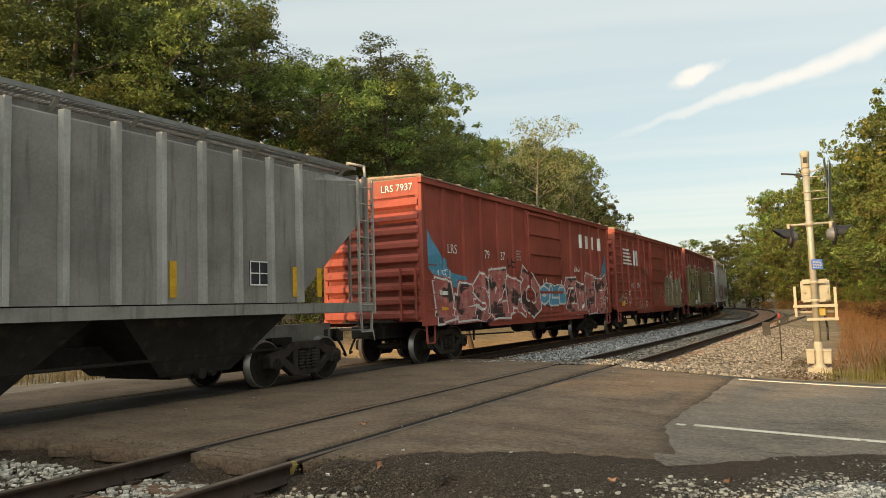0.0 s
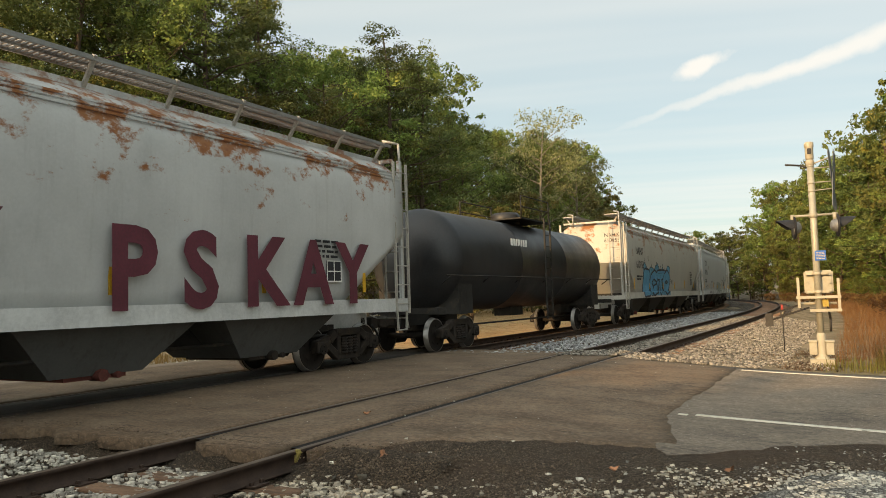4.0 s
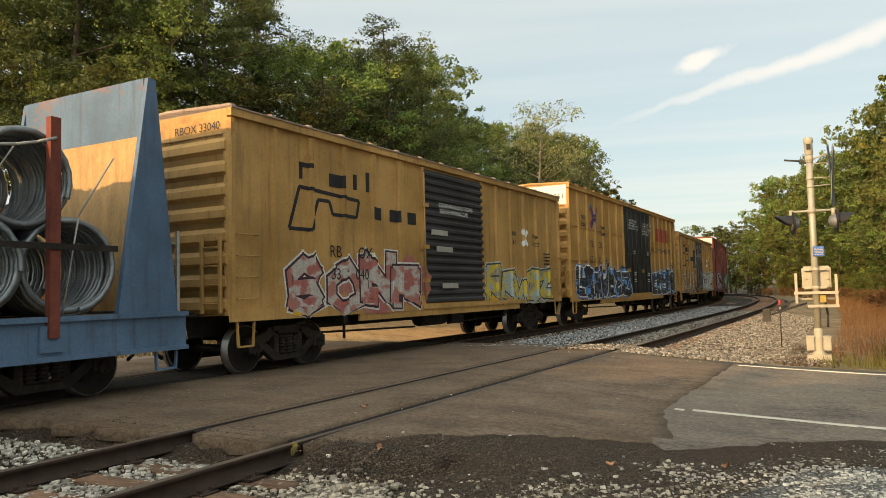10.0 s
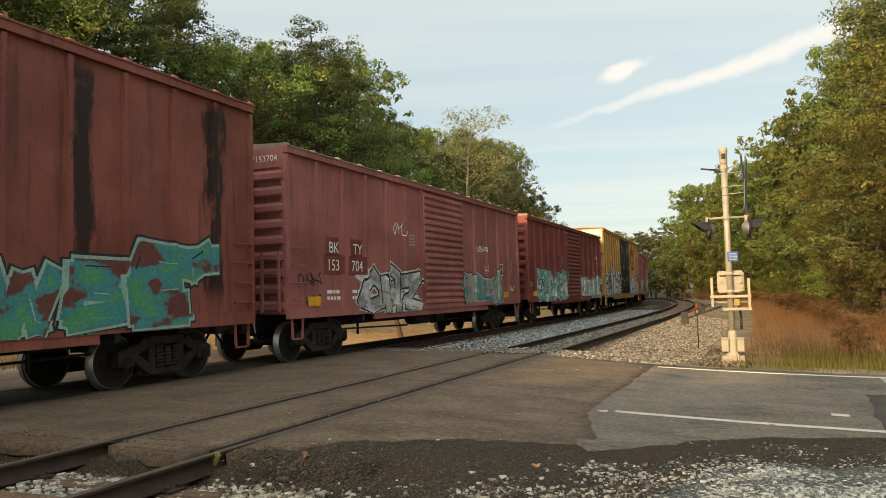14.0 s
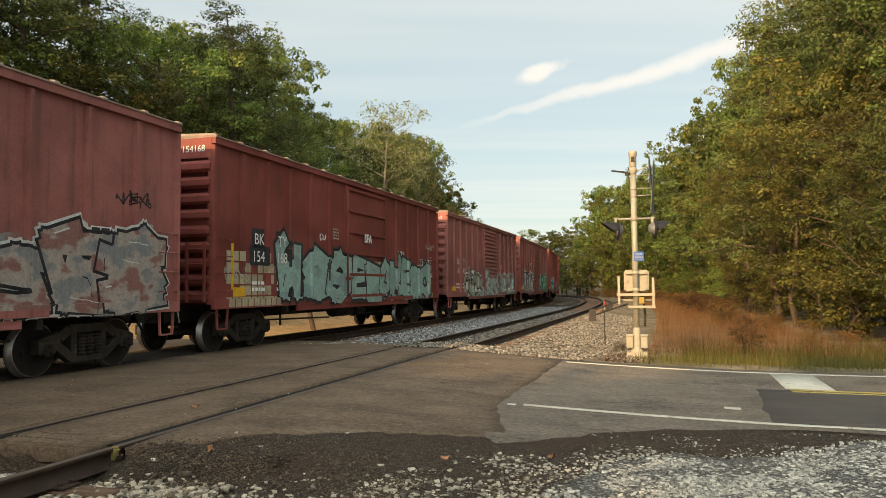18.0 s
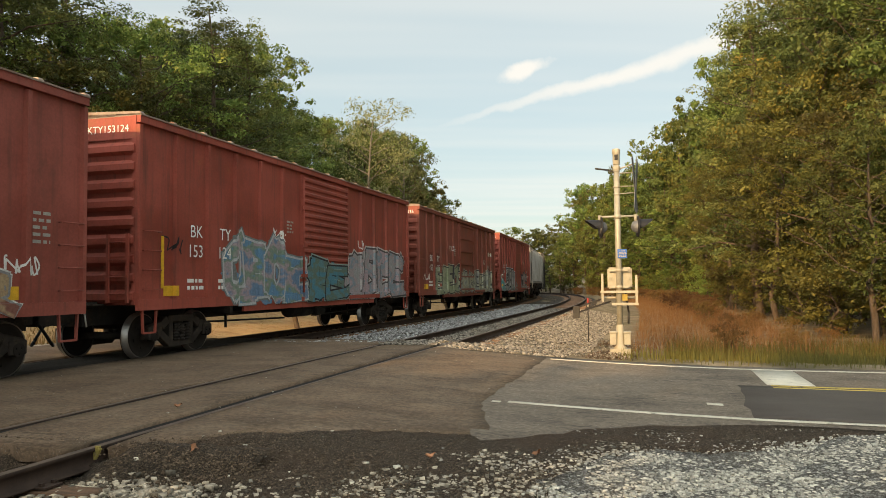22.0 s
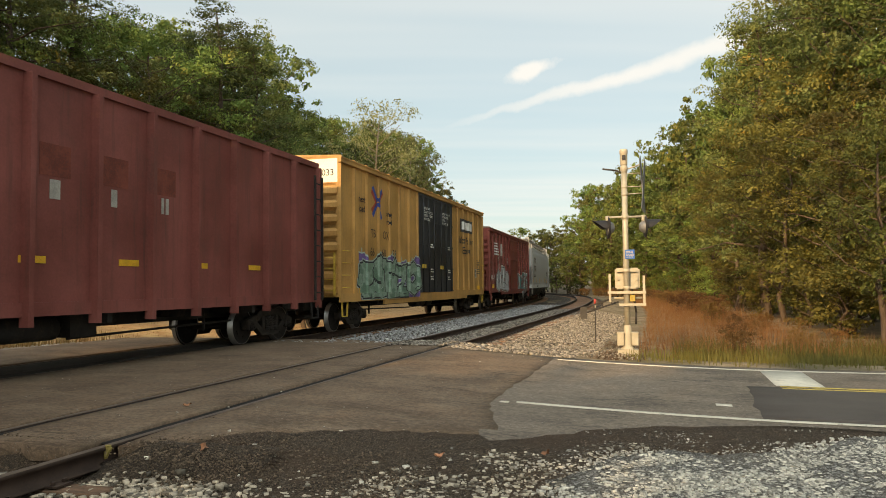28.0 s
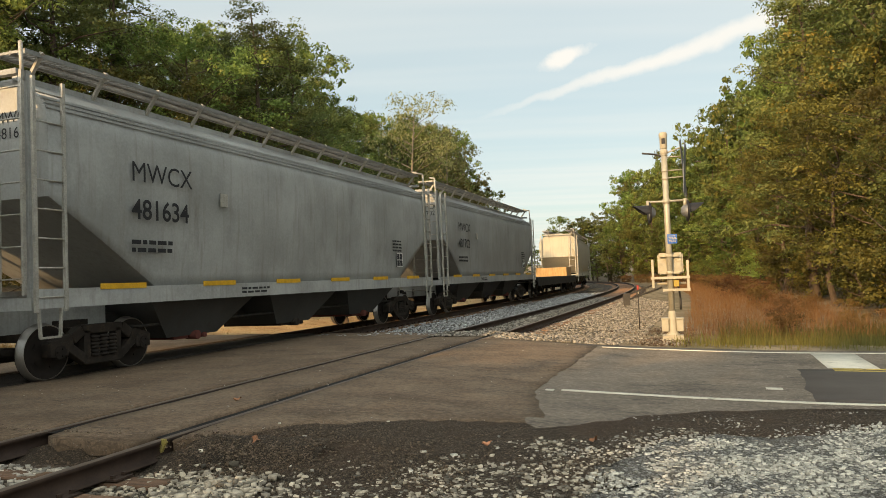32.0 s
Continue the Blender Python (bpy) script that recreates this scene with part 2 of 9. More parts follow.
def paint(name, base, dirt=0.35, rust=0.25, rough=0.6, rust_at=3.9, streak=(0.05, 0.035, 0.028), spots=None, even=0.0):
    """Weathered car paint: sun-bleached patches, vertical run-off streaks and rust."""
    m, t, p = principled(name)
    vec = t.add("TexCoord").outputs["Object"]
    sep = t.add("SeparateXYZ", None, i0=vec)
    x, y, z = sep.outputs
    big, fine = t.noise(vec, 0.6, 5, 0.6), t.noise(vec, 22.0, 4, 0.65)
    f = t.math("ADD", t.math("MULTIPLY", big, 0.75), t.math("MULTIPLY", fine, 0.25))
    col = t.mix(t.ramp(f, 0.32, 0.68), tuple(c * (0.72 + 0.20 * even) for c in base), tuple(min(1, c * (1.25 - 0.17 * even) + 0.012) for c in base))
    run = t.noise(t.scaled(vec, (5.0, 5.0, 0.32)), 1.6, 6, 0.62)
    col = t.mix(t.math("MULTIPLY", t.ramp(run, 0.5, 0.78), dirt), col, streak)
    grime = t.noise(t.scaled(vec, (1.6, 1.6, 0.7)), 1.1, 7, 0.7)
    col = t.mix(t.math("MULTIPLY", t.ramp(grime, 0.52, 0.8), dirt * 0.8), col, (0.06, 0.045, 0.035))
    for xc, wide, z0, z1 in spots or ():
        # dark run-off that follows the seams
        shift = t.math("MULTIPLY", t.math("SUBTRACT", t.noise(t.scaled(vec, (2.0, 1.0, 0.5)), 2.2, 5, 0.65), 0.5), wide * 2.2)
        near = t.math("ABSOLUTE", t.math("ADD", t.math("SUBTRACT", x, xc), shift))
        inside = t.math("MULTIPLY", t.ramp(z, z0, z0 + 0.5), t.ramp(z, z1 - 0.3, z1, 1.0, 0.0))
        col = t.mix(t.math("MULTIPLY", t.math("MULTIPLY", t.ramp(near, wide * 0.25, wide * 0.6, 1.0, 0.0), inside), 0.92), col, (0.014, 0.011, 0.010))
    if rust:
        patch = t.noise(t.scaled(vec, (1.0, 1.0, 1.4)), 1.5, 7, 0.7)
        up = t.math("MULTIPLY", t.math("SUBTRACT", z, rust_at), 0.10)
        rf = t.ramp(t.math("ADD", patch, up), 0.62 - 0.1 * rust, 0.72 - 0.1 * rust)
        rc = t.mix(t.noise(vec, 14.0, 4), (0.16, 0.05, 0.02), (0.36, 0.15, 0.05))
        col = t.mix(t.math("MULTIPLY", rf, min(1.0, rust * 1.6)), col, rc)
    t.put(p.inputs["Base Color"], col)
    t.put(p.inputs["Roughness"], t.ramp(f, 0.3, 0.7, rough - 0.1, rough + 0.15))
    p.inputs["Specular IOR Level"].default_value = 0.3
    dent = t.math("ADD", t.math("MULTIPLY", t.noise(vec, 1.3, 2), 1.0), t.math("MULTIPLY", fine, 0.05))
    t.put(p.inputs["Normal"], t.add("Bump", None, Strength=0.35, Distance=0.03, Height=dent).outputs[0])
    return m


# ---- mesh helpers ----
def quad_box(bm, x0, x1, y0, y1, z0, z1, m=None):
    """Adds an axis-aligned box, by way of the matrix m if given."""
    v = [Vector((x, y, z)) for x in (x0, x1) for y in (y0, y1) for z in (z0, z1)]
    if m is not None:
        v = [m @ p for p in v]
    v = [bm.verts.new(p) for p in v]
    for a, b, c, d in ((0, 1, 3, 2), (4, 6, 7, 5), (0, 4, 5, 1), (2, 3, 7, 6), (0, 2, 6, 4), (1, 5, 7, 3)):
        bm.faces.new((v[a], v[b], v[c], v[d]))


def beam(bm, p, q, w, h):
    """A bar of width w (sideways) and height h from p to q."""
    p, q = Vector(p), Vector(q)
    d = q - p
    m = Matrix.Translation(p) @ d.to_track_quat("X", "Z").to_matrix().to_4x4()
    quad_box(bm, 0, d.length, -w / 2, w / 2, -h / 2, h / 2, m)


def rod(bm, p, q, r, n=8, r2=None, cap=True):
    """A round bar from p to q, of radius r, tapering to r2."""
    p, q = Vector(p), Vector(q)
    d = q - p
    m = d.to_track_quat("Z", "Y").to_matrix()
    r2 = r if r2 is None else r2
    rings = []
    for base, rad in ((p, r), (q, r2)):
        rings.append([bm.verts.new(base + m @ Vector((math.cos(i * math.tau / n) * rad, math.sin(i * math.tau / n) * rad, 0))) for i in range(n)])
    for i in range(n):
        f = bm.faces.new((rings[0][i], rings[0][(i + 1) % n], rings[1][(i + 1) % n], rings[1][i]))
        f.smooth = True
    if cap:
        bm.faces.new(rings[0][::-1])
        bm.faces.new(rings[1])


def lathe(bm, profile, n=20, m=None, smooth=True):
    """Turns a profile of (radius, height) about z, by way of the matrix m."""
    m = m or Matrix.Identity(4)
    rings = []
    for r, z in profile:
        rings.append([bm.verts.new(m @ Vector((math.cos(i * math.tau / n) * r, math.sin(i * math.tau / n) * r, z))) for i in range(n)])
    for a, b in zip(rings, rings[1:]):
        for i in range(n):
            f = bm.faces.new((a[i], a[(i + 1) % n], b[(i + 1) % n], b[i]))
            f.smooth = smooth
    if profile[0][0] > 1e-4:
        bm.faces.new(rings[0][::-1])
    if profile[-1][0] > 1e-4:
        bm.faces.new(rings[-1])


def sweep(bm, section, x0, x1, axis="x", closed=True):
    """Extrudes a section of (a, b) points: along x with a = y, b = z; along y with a = x, b = z; along z with a = x, b = y."""
    put = {"x": lambda a, b, t: (t, a, b), "y": lambda a, b, t: (a, t, b), "z": lambda a, b, t: (a, b, t)}[axis]
    r0 = [bm.verts.new(put(a, b, x0)) for a, b in section]
    r1 = [bm.verts.new(put(a, b, x1)) for a, b in section]
    n = len(section)
    for i in range(n if closed else n - 1):
        bm.faces.new((r0[i], r0[(i + 1) % n], r1[(i + 1) % n], r1[i]))
    if closed:
        bm.faces.new(r0[::-1])
        bm.faces.new(r1)


def as_mesh(name, bm, mats, fix=True):
    if fix:
        bmesh.ops.recalc_face_normals(bm, faces=bm.faces)
    me = bpy.data.meshes.new(name)
    bm.to_mesh(me)
    bm.free()
    for m in (mats if isinstance(mats, (list, tuple)) else [mats]):
        me.materials.append(m)
    return me


def part(name, bm, mats, parent=None, label="", fix=True, at=None):
    """One mesh object from a bmesh (moved by at into its thing's space), or from a mesh that other parts share."""
    if at is not None:
        bmesh.ops.transform(bm, matrix=at, verts=bm.verts)
    me = bm if isinstance(bm, bpy.types.Mesh) else as_mesh(name, bm, mats, fix)
    ob = new(name, me)
    ob.parent = parent
    return tagged(ob, label)


def arrays(name, verts, faces, mats, smooth=False):
    """A mesh from numpy arrays of vertices and of equal-sized faces."""
    me = bpy.data.meshes.new(name)
    k = faces.shape[1]
    me.vertices.add(len(verts))
    me.vertices.foreach_set("co", np.asarray(verts, np.float32).ravel())
    me.loops.add(faces.size)
    me.loops.foreach_set("vertex_index", np.asarray(faces, np.int32).ravel())
    me.polygons.add(len(faces))
    me.polygons.foreach_set("loop_start", np.arange(0, faces.size, k, dtype=np.int32))
    me.polygons.foreach_set("loop_total", np.full(len(faces), k, np.int32))
    if smooth:
        me.polygons.foreach_set("use_smooth", np.ones(len(faces), bool))
    me.update(calc_edges=True)
    me.validate()
    for m in (mats if isinstance(mats, (list, tuple)) else [mats]):
        me.materials.append(m)
    return me


def thing(name, label, category, group="", kind="", at=None):
    ob = new(name)
    ob.empty_display_size = 0.5
    if at is not None:
        ob.matrix_basis = at
    return tagged(ob, label, category, group, kind)


# ---- plan: x to the side of the near track, y along it, z from the rail tops ----
K_NODES = [-60, -40, -12, 0, 10, 20, 30, 40, 50, 65, 85, 110, 240, 260, 900]
K_VALUES = [0, -0.0032, -0.0018, -0.0003, 0.0006, 0.0006, 0.0019, 0.0025, 0.0024, 0.0037, 0.0065, 0.0075, 0.0075, 0, 0]
DS = 0.5
S_ALL = np.arange(-300, 800, DS)
_k = np.interp(S_ALL, K_NODES, K_VALUES)
_i0 = int(np.argmin(abs(S_ALL)))
_th = np.cumsum(_k) * DS
_th = _th - _th[_i0] + math.pi / 2
_x = np.cumsum(np.cos(_th)) * DS
_y = np.cumsum(np.sin(_th)) * DS
NEAR = np.stack([_x - _x[_i0], _y - _y[_i0]], 1)
SIDE = np.stack([-np.sin(_th), np.cos(_th)], 1)
GAP = 5.07
FAR = NEAR + SIDE * GAP
S_FAR = np.r_[0, np.cumsum(np.hypot(*np.diff(FAR, axis=0).T))]
S_FAR = S_FAR - S_FAR[_i0]
T_NEAR, T_FAR, GAUGE = 0.0, GAP, 1.5


def along(s, off=0.0):
    """A point beside the near track: s metres along it, off metres to its left."""
    return np.array([np.interp(s, S_ALL, NEAR[:, 0] + SIDE[:, 0] * off), np.interp(s, S_ALL, NEAR[:, 1] + SIDE[:, 1] * off)])


def on_train_track(d):
    return np.array([np.interp(d, S_FAR, FAR[:, 0]), np.interp(d, S_FAR, FAR[:, 1])])


_sel = (S_ALL > -160) & (S_ALL < 420)
_P, _N, _S = NEAR[_sel][::4], SIDE[_sel][::4], S_ALL[_sel][::4]


def beside(x, y):
    """For arrays of points: the offset to the right of the near track, and the metres along it."""
    x, y = np.asarray(x, float), np.asarray(y, float)
    shape = x.shape
    q = np.stack([x.ravel(), y.ravel()], 1)
    off, s = np.empty(len(q)), np.empty(len(q))
    for i in range(0, len(q), 4000):
        d = q[i:i + 4000, None] - _P[None]
        j = (d ** 2).sum(2).argmin(1)
        r = np.arange(len(j))
        off[i:i + 4000] = -(d[r, j] * _N[j]).sum(1)
        s[i:i + 4000] = _S[j]
    return off.reshape(shape), s.reshape(shape)


def smooth(a, lo, hi):
    q = np.clip((a - lo) / (hi - lo), 0, 1)
    return q * q * (3 - 2 * q)


def road_level(off):
    return np.interp(off, [0.9, 2.0, 3.1, 4.2, 5.3, 6.5, 8.0, 12.0], [0, -0.055, -0.135, -0.192, -0.238, -0.275, -0.295, -0.31]) - 0.25 * smooth(-off, 8.0, 14.0)


def level(x, y):
    """The height of the bare ground."""
    off, s = beside(x, y)
    bed = -0.24 - 0.30 * smooth(off, 1.5, 3.6) - 0.35 * smooth(-off, 6.6, 8.6)
    wild = bed + 0.9 * smooth(off, 12, 40) + 1.0 * smooth(-off, 9.5, 17) + 4.2 * smooth(-off, 17, 32) + 4.5 * smooth(-off, 30, 60)
    wild = wild + 6.0 * smooth(s, 110, 260) * smooth(abs(off), 10, 40)
    near = 1 - smooth(np.abs(s + 0.6), 5.2, 6.0)
    front = smooth(off, 1.2, 2.4) * (1 - smooth(s, -4.0, 3.0))
    flat = np.maximum(near, front) * (1 - smooth(-off, 16, 24))
    return wild * (1 - flat) + (road_level(off) - 0.022) * flat


M_GROUND = surface("earth", (0.23, 0.175, 0.11), 0.95, var=0.45, scale=0.35, fine=9.0, bump=0.6, other=(0.13, 0.105, 0.055), cut=(0.45, 0.62), depth=0.05)
M_BALLAST = stony("ballast", (0.19, 0.16, 0.125), (0.06, 0.047, 0.035), 22.0, dirt=(0.15, 0.095, 0.06), dirty=0.5)
M_STONE = surface("crushed_stone", (0.43, 0.385, 0.32), 0.85, var=0.3, scale=9.0, fine=60.0, bump=0.3, island=0.55, spec=0.3, depth=0.005)
M_STONE_GREY = surface("grey_stone", (0.36, 0.36, 0.355), 0.85, var=0.3, scale=9.0, fine=60.0, bump=0.3, island=0.5, depth=0.005)
M_ASPHALT_DARK = surface("new_asphalt", (0.140, 0.093, 0.059), 0.9, var=0.34, scale=0.8, fine=90.0, bump=0.5, other=(0.168, 0.118, 0.078), cut=(0.42, 0.66), depth=0.012, flecks=(0.22, 0.20, 0.17))
M_ASPHALT = surface("old_asphalt", (0.160, 0.126, 0.095), 0.9, var=0.5, scale=0.7, fine=80.0, bump=0.5, other=(0.188, 0.148, 0.110), cut=(0.45, 0.65), depth=0.012, flecks=(0.40, 0.36, 0.30))
M_ASPHALT_PATCH = surface("asphalt_patch", (0.090, 0.074, 0.062), 0.9, var=0.2, scale=0.9, fine=90.0, bump=0.4, depth=0.01)
M_LINE = surface("road_paint", (0.60, 0.55, 0.45), 0.8, var=0.15, scale=5.0, fine=60.0, bump=0.2, other=(0.16, 0.14, 0.115), cut=(0.60, 0.74), depth=0.004)
M_LINE_YELLOW = surface("yellow_road_paint", (0.50, 0.36, 0.10), 0.8, var=0.15, scale=5.0, fine=60.0, bump=0.2, other=(0.13, 0.11, 0.07), cut=(0.55, 0.7), depth=0.004)
M_RAIL = surface("rusty_rail", (0.055, 0.035, 0.026), 0.7, metal=0.3, var=0.4, scale=5.0, fine=60.0, bump=0.3, depth=0.004)
M_RAILTOP = surface("rail_head", (0.115, 0.082, 0.060), 0.55, metal=0.2, var=0.3, scale=3.0, fine=40.0, bump=0.1, depth=0.002)
M_TIE = surface("weathered_tie", (0.20, 0.115, 0.07), 0.95, var=0.5, scale=3.0, fine=20.0, bump=0.8, grain=(1, 6, 6), rand=0.3, depth=0.02)
M_RUBBER = surface("flangeway_dirt", (0.010, 0.008, 0.007), 0.9, var=0.4, scale=4.0, fine=40.0, bump=0.4)

# one sheet of ground, finer near the crossing
ax = np.unique(np.concatenate([np.arange(-14, 16, 0.5), np.arange(-60, 60, 2.5), -60 - 2.5 * 1.35 ** np.arange(0, 17), 60 + 2.5 * 1.35 ** np.arange(0, 17)]))
ay = np.unique(np.concatenate([np.arange(-14, 24, 0.5), np.arange(-40, 130, 2.5), -40 - 2.5 * 1.35 ** np.arange(0, 17), 130 + 2.5 * 1.35 ** np.arange(0, 17)]))
gx, gy = np.meshgrid(ax, ay, indexing="ij")
gz = level(gx, gy)
rng = np.random.default_rng(3)
gz = gz + (rng.random(gz.shape) - 0.5) * 0.03
# dug out under the crossing
gz = gz - 0.09 * smooth(gx, 0.9, 1.5) * (1 - smooth(gx, 30, 36)) * smooth(gy, -13.5, -12.5) * (1 - smooth(gy, 2.0, 3.2))
gz = gz - 0.22 * smooth(gx, -9.6, -8.6) * (1 - smooth(gx, 0.9, 1.4)) * smooth(gy, -8.0, -7.0) * (1 - smooth(gy, 3.0, 4.0))
nx, ny = gx.shape
idx = np.arange(nx * ny).reshape(nx, ny)
quads = np.stack([idx[:-1, :-1], idx[1:, :-1], idx[1:, 1:], idx[:-1, 1:]], -1).reshape(-1, 4)
ground = new("ground", arrays("ground", np.stack([gx, gy, gz], -1).reshape(-1, 3), quads, M_GROUND, True))
tagged(ground, "bare earth and dry grass ground around the railway crossing", "ground", kind="structure")


def sheet(name, pts, mat, lift, label, category="", step=0.5, parent=None, thick=0.03, rough=0.0, flat=None):
    """A slab over the road surface, from rows of points: pts(u, v) for u, v in 0..1, flush with the road level plus lift."""
    (nu, nv), fn = step, pts
    u, v = np.meshgrid(np.linspace(0, 1, nu), np.linspace(0, 1, nv), indexing="ij")
    x, y = fn(u, v)
    off, _ = beside(x, y)
    z = road_level(off) + lift if flat is None else np.full(x.shape, flat)
    if rough:
        z = z + (rng.random(z.shape) - 0.5) * rough
    top = np.stack([x, y, z], -1).reshape(-1, 3)
    low = top - [0, 0, thick]
    i = np.arange(nu * nv).reshape(nu, nv)
    q = [np.stack([i[:-1, :-1], i[1:, :-1], i[1:, 1:], i[:-1, 1:]], -1).reshape(-1, 4)]
    rim = np.concatenate([i[:, 0], i[-1, 1:], i[-2::-1, -1], i[0, -2:0:-1]])
    nxt = np.roll(rim, -1)
    m = nu * nv
    q.append(np.stack([rim, rim + m, nxt + m, nxt], -1))
    ob = new(name, arrays(name, np.concatenate([top, low]), np.concatenate(q), mat))
    ob.parent = parent
    tagged(ob, label, category)
    if category:
        tagged(ob, kind="structure")
    return ob


def jag(t, seed, amp):
    return amp * np.array([noise.noise((float(a) * 2.3, seed, 0.3)) + 0.5 * noise.noise((float(a) * 7.1, seed, 1.3)) for a in np.ravel(t)]).reshape(np.shape(t))


def lerp(a, b, t):
    return a + (b - a) * t


# the old road on either side, the dark apron over the tracks, the flange ways
def road_foot(x):
    """The road's crumbling edge on the gravel side, which flares towards the crossing."""
    return np.interp(x, [2.6, 3.3, 3.75, 4.05, 4.5, 4.9, 5.5, 6.2, 7.0, 9.0, 70], [-3.2, -4.1, -4.7, -4.5, -3.9, -3.47, -3.08, -2.78, -2.6, -2.5, -2.5])


def road_head(x):
    """The grassy edge of the road beyond the tracks, which turns away from the crossing."""
    return np.interp(x, [-60, -20, -12.4, -10.4, -9.4, -8.0], [-15, -5.5, -0.4, 2.2, 3.4, 4.6])


def road_plan(u, v):
    x = lerp(2.75, 70.0, u ** 2.2)
    lo = road_foot(x) + jag(u * 90, 2.0, 0.10)
    return x + jag(v * 13, 21.0, 0.05) * (u < 0.001), lerp(lo, 3.75, v ** 1.4)


road = sheet("road", road_plan, M_ASPHALT, 0.0, "worn grey asphalt road with faded white edge lines", "road", step=(110, 34))
road_v = np.zeros(len(road.data.vertices) * 3, np.float32)
road.data.vertices.foreach_get("co", road_v)
road_v = road_v.reshape(-1, 3)
road_v[:, 2] -= 0.05 * (1 - smooth(road_v[:, 1] - road_foot(road_v[:, 0]), -0.05, 0.45))
road.data.vertices.foreach_set("co", road_v.ravel())
road.data.update()


def far_road_plan(u, v):
    x = lerp(-8.0, -60.0, u ** 1.6)
    return x, lerp(-7.5, 0.0, v) + road_head(x) + jag(u * 40, 31.0, 0.12) * (v > 0.98)


road_far = sheet("road", far_road_plan, surface("pale_asphalt", (0.205, 0.152, 0.110), 0.9, var=0.25, scale=0.8, fine=70.0, bump=0.4, depth=0.01), 0.0, "pale grey asphalt road beyond the tracks", "road", step=(60, 16))


SLOTS = ((-9.2, -5.87), (-5.65, -4.49), (-4.27, -0.80), (-0.575, 0.555), (0.80, 3.25))
# near-black mottled asphalt: the shade under the train is put into its colour
M_ASPHALT_SHADE = surface("train_shade_asphalt", (0.030, 0.025, 0.021), 0.8, var=0.4, scale=0.9, fine=80.0, bump=0.5, other=(0.055, 0.044, 0.035), cut=(0.5, 0.7), depth=0.012)


def apron_edge(u, v, span=(-9.2, 3.25)):
    x = lerp(span[0], span[1], u)
    u = (x + 9.2) / 12.45
    lo = -5.0 - 1.3 * smooth(-x, -2.0, -0.6) + jag(u * 14, 5.0, 0.25)
    hi = 3.6 + 2.3 * smooth(-x, -2.4, 2.5) + jag(u * 9, 8.0, 0.18)
    lo = np.where(x > 1.4, lerp(-5.2, -4.2, smooth(x, 1.4, 3.25)), lo)
    y = lerp(lo, hi, v)
    return x + jag(v * 17, 3.0, 0.06) * u ** 8 + 0.5 * (u ** 12) * smooth(-y, 2.0, 4.5), y


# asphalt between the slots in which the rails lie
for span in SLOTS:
    # the slab between the train's rails carries that painted shade
    slab = sheet("crossing_apron", lambda u, v: apron_edge(u, v, span), M_ASPHALT_SHADE if span == SLOTS[1] else M_ASPHALT_DARK, 0.008, "dark new asphalt crossing surface with ragged edges", "road", step=(max(6, int((span[1] - span[0]) * 5)), 40), thick=0.12, rough=0.006)
    co = np.zeros(len(slab.data.vertices) * 3, np.float32)
    slab.data.vertices.foreach_get("co", co)
    rows_ = co.reshape(2, -1, 40, 3)
    rows_[:, :, 0, 2] -= 0.024
    rows_[:, :, 1, 2] -= 0.010
    slab.data.vertices.foreach_set("co", co)
    slab.data.update()


# ---- rails, ties and ballast ----
RAIL = [(-0.07, -0.17), (0.07, -0.17), (0.07, -0.155), (0.012, -0.135), (0.010, -0.045), (0.036, -0.035), (0.036, -0.004), (0.030, 0.0), (-0.030, 0.0), (-0.036, -0.004), (-0.036, -0.035), (-0.010, -0.045), (-0.012, -0.135), (-0.07, -0.155)]


def strip(name, section, s0, s1, off, mats, step=1.0, slot=None, closed=True):
    """Sweeps a section of (sideways, height) along the track at an offset to its left."""
    ss = np.arange(s0, s1 + step / 2, step)
    px = np.interp(ss, S_ALL, NEAR[:, 0] + SIDE[:, 0] * off), np.interp(ss, S_ALL, NEAR[:, 1] + SIDE[:, 1] * off)
    nx_, ny_ = np.interp(ss, S_ALL, SIDE[:, 0]), np.interp(ss, S_ALL, SIDE[:, 1])
    n = len(section)
    v = np.zeros((len(ss), n, 3))
    for i, (a, h) in enumerate(section):
        v[:, i] = np.stack([px[0] - nx_ * a, px[1] - ny_ * a, np.full(len(ss), h)], 1)
    i = np.arange(len(ss) * n).reshape(len(ss), n)
    j = np.roll(i, -1, 1)
    q = np.stack([i[:-1], i[1:], j[1:], j[:-1]], -1)
    if not closed:
        q = q[:, :-1]
    me = arrays(name, v.reshape(-1, 3), q.reshape(-1, 4), mats)
    if slot:
        me.polygons.foreach_set("material_index", np.tile(np.array(slot, np.int32), len(ss) - 1))
    return me


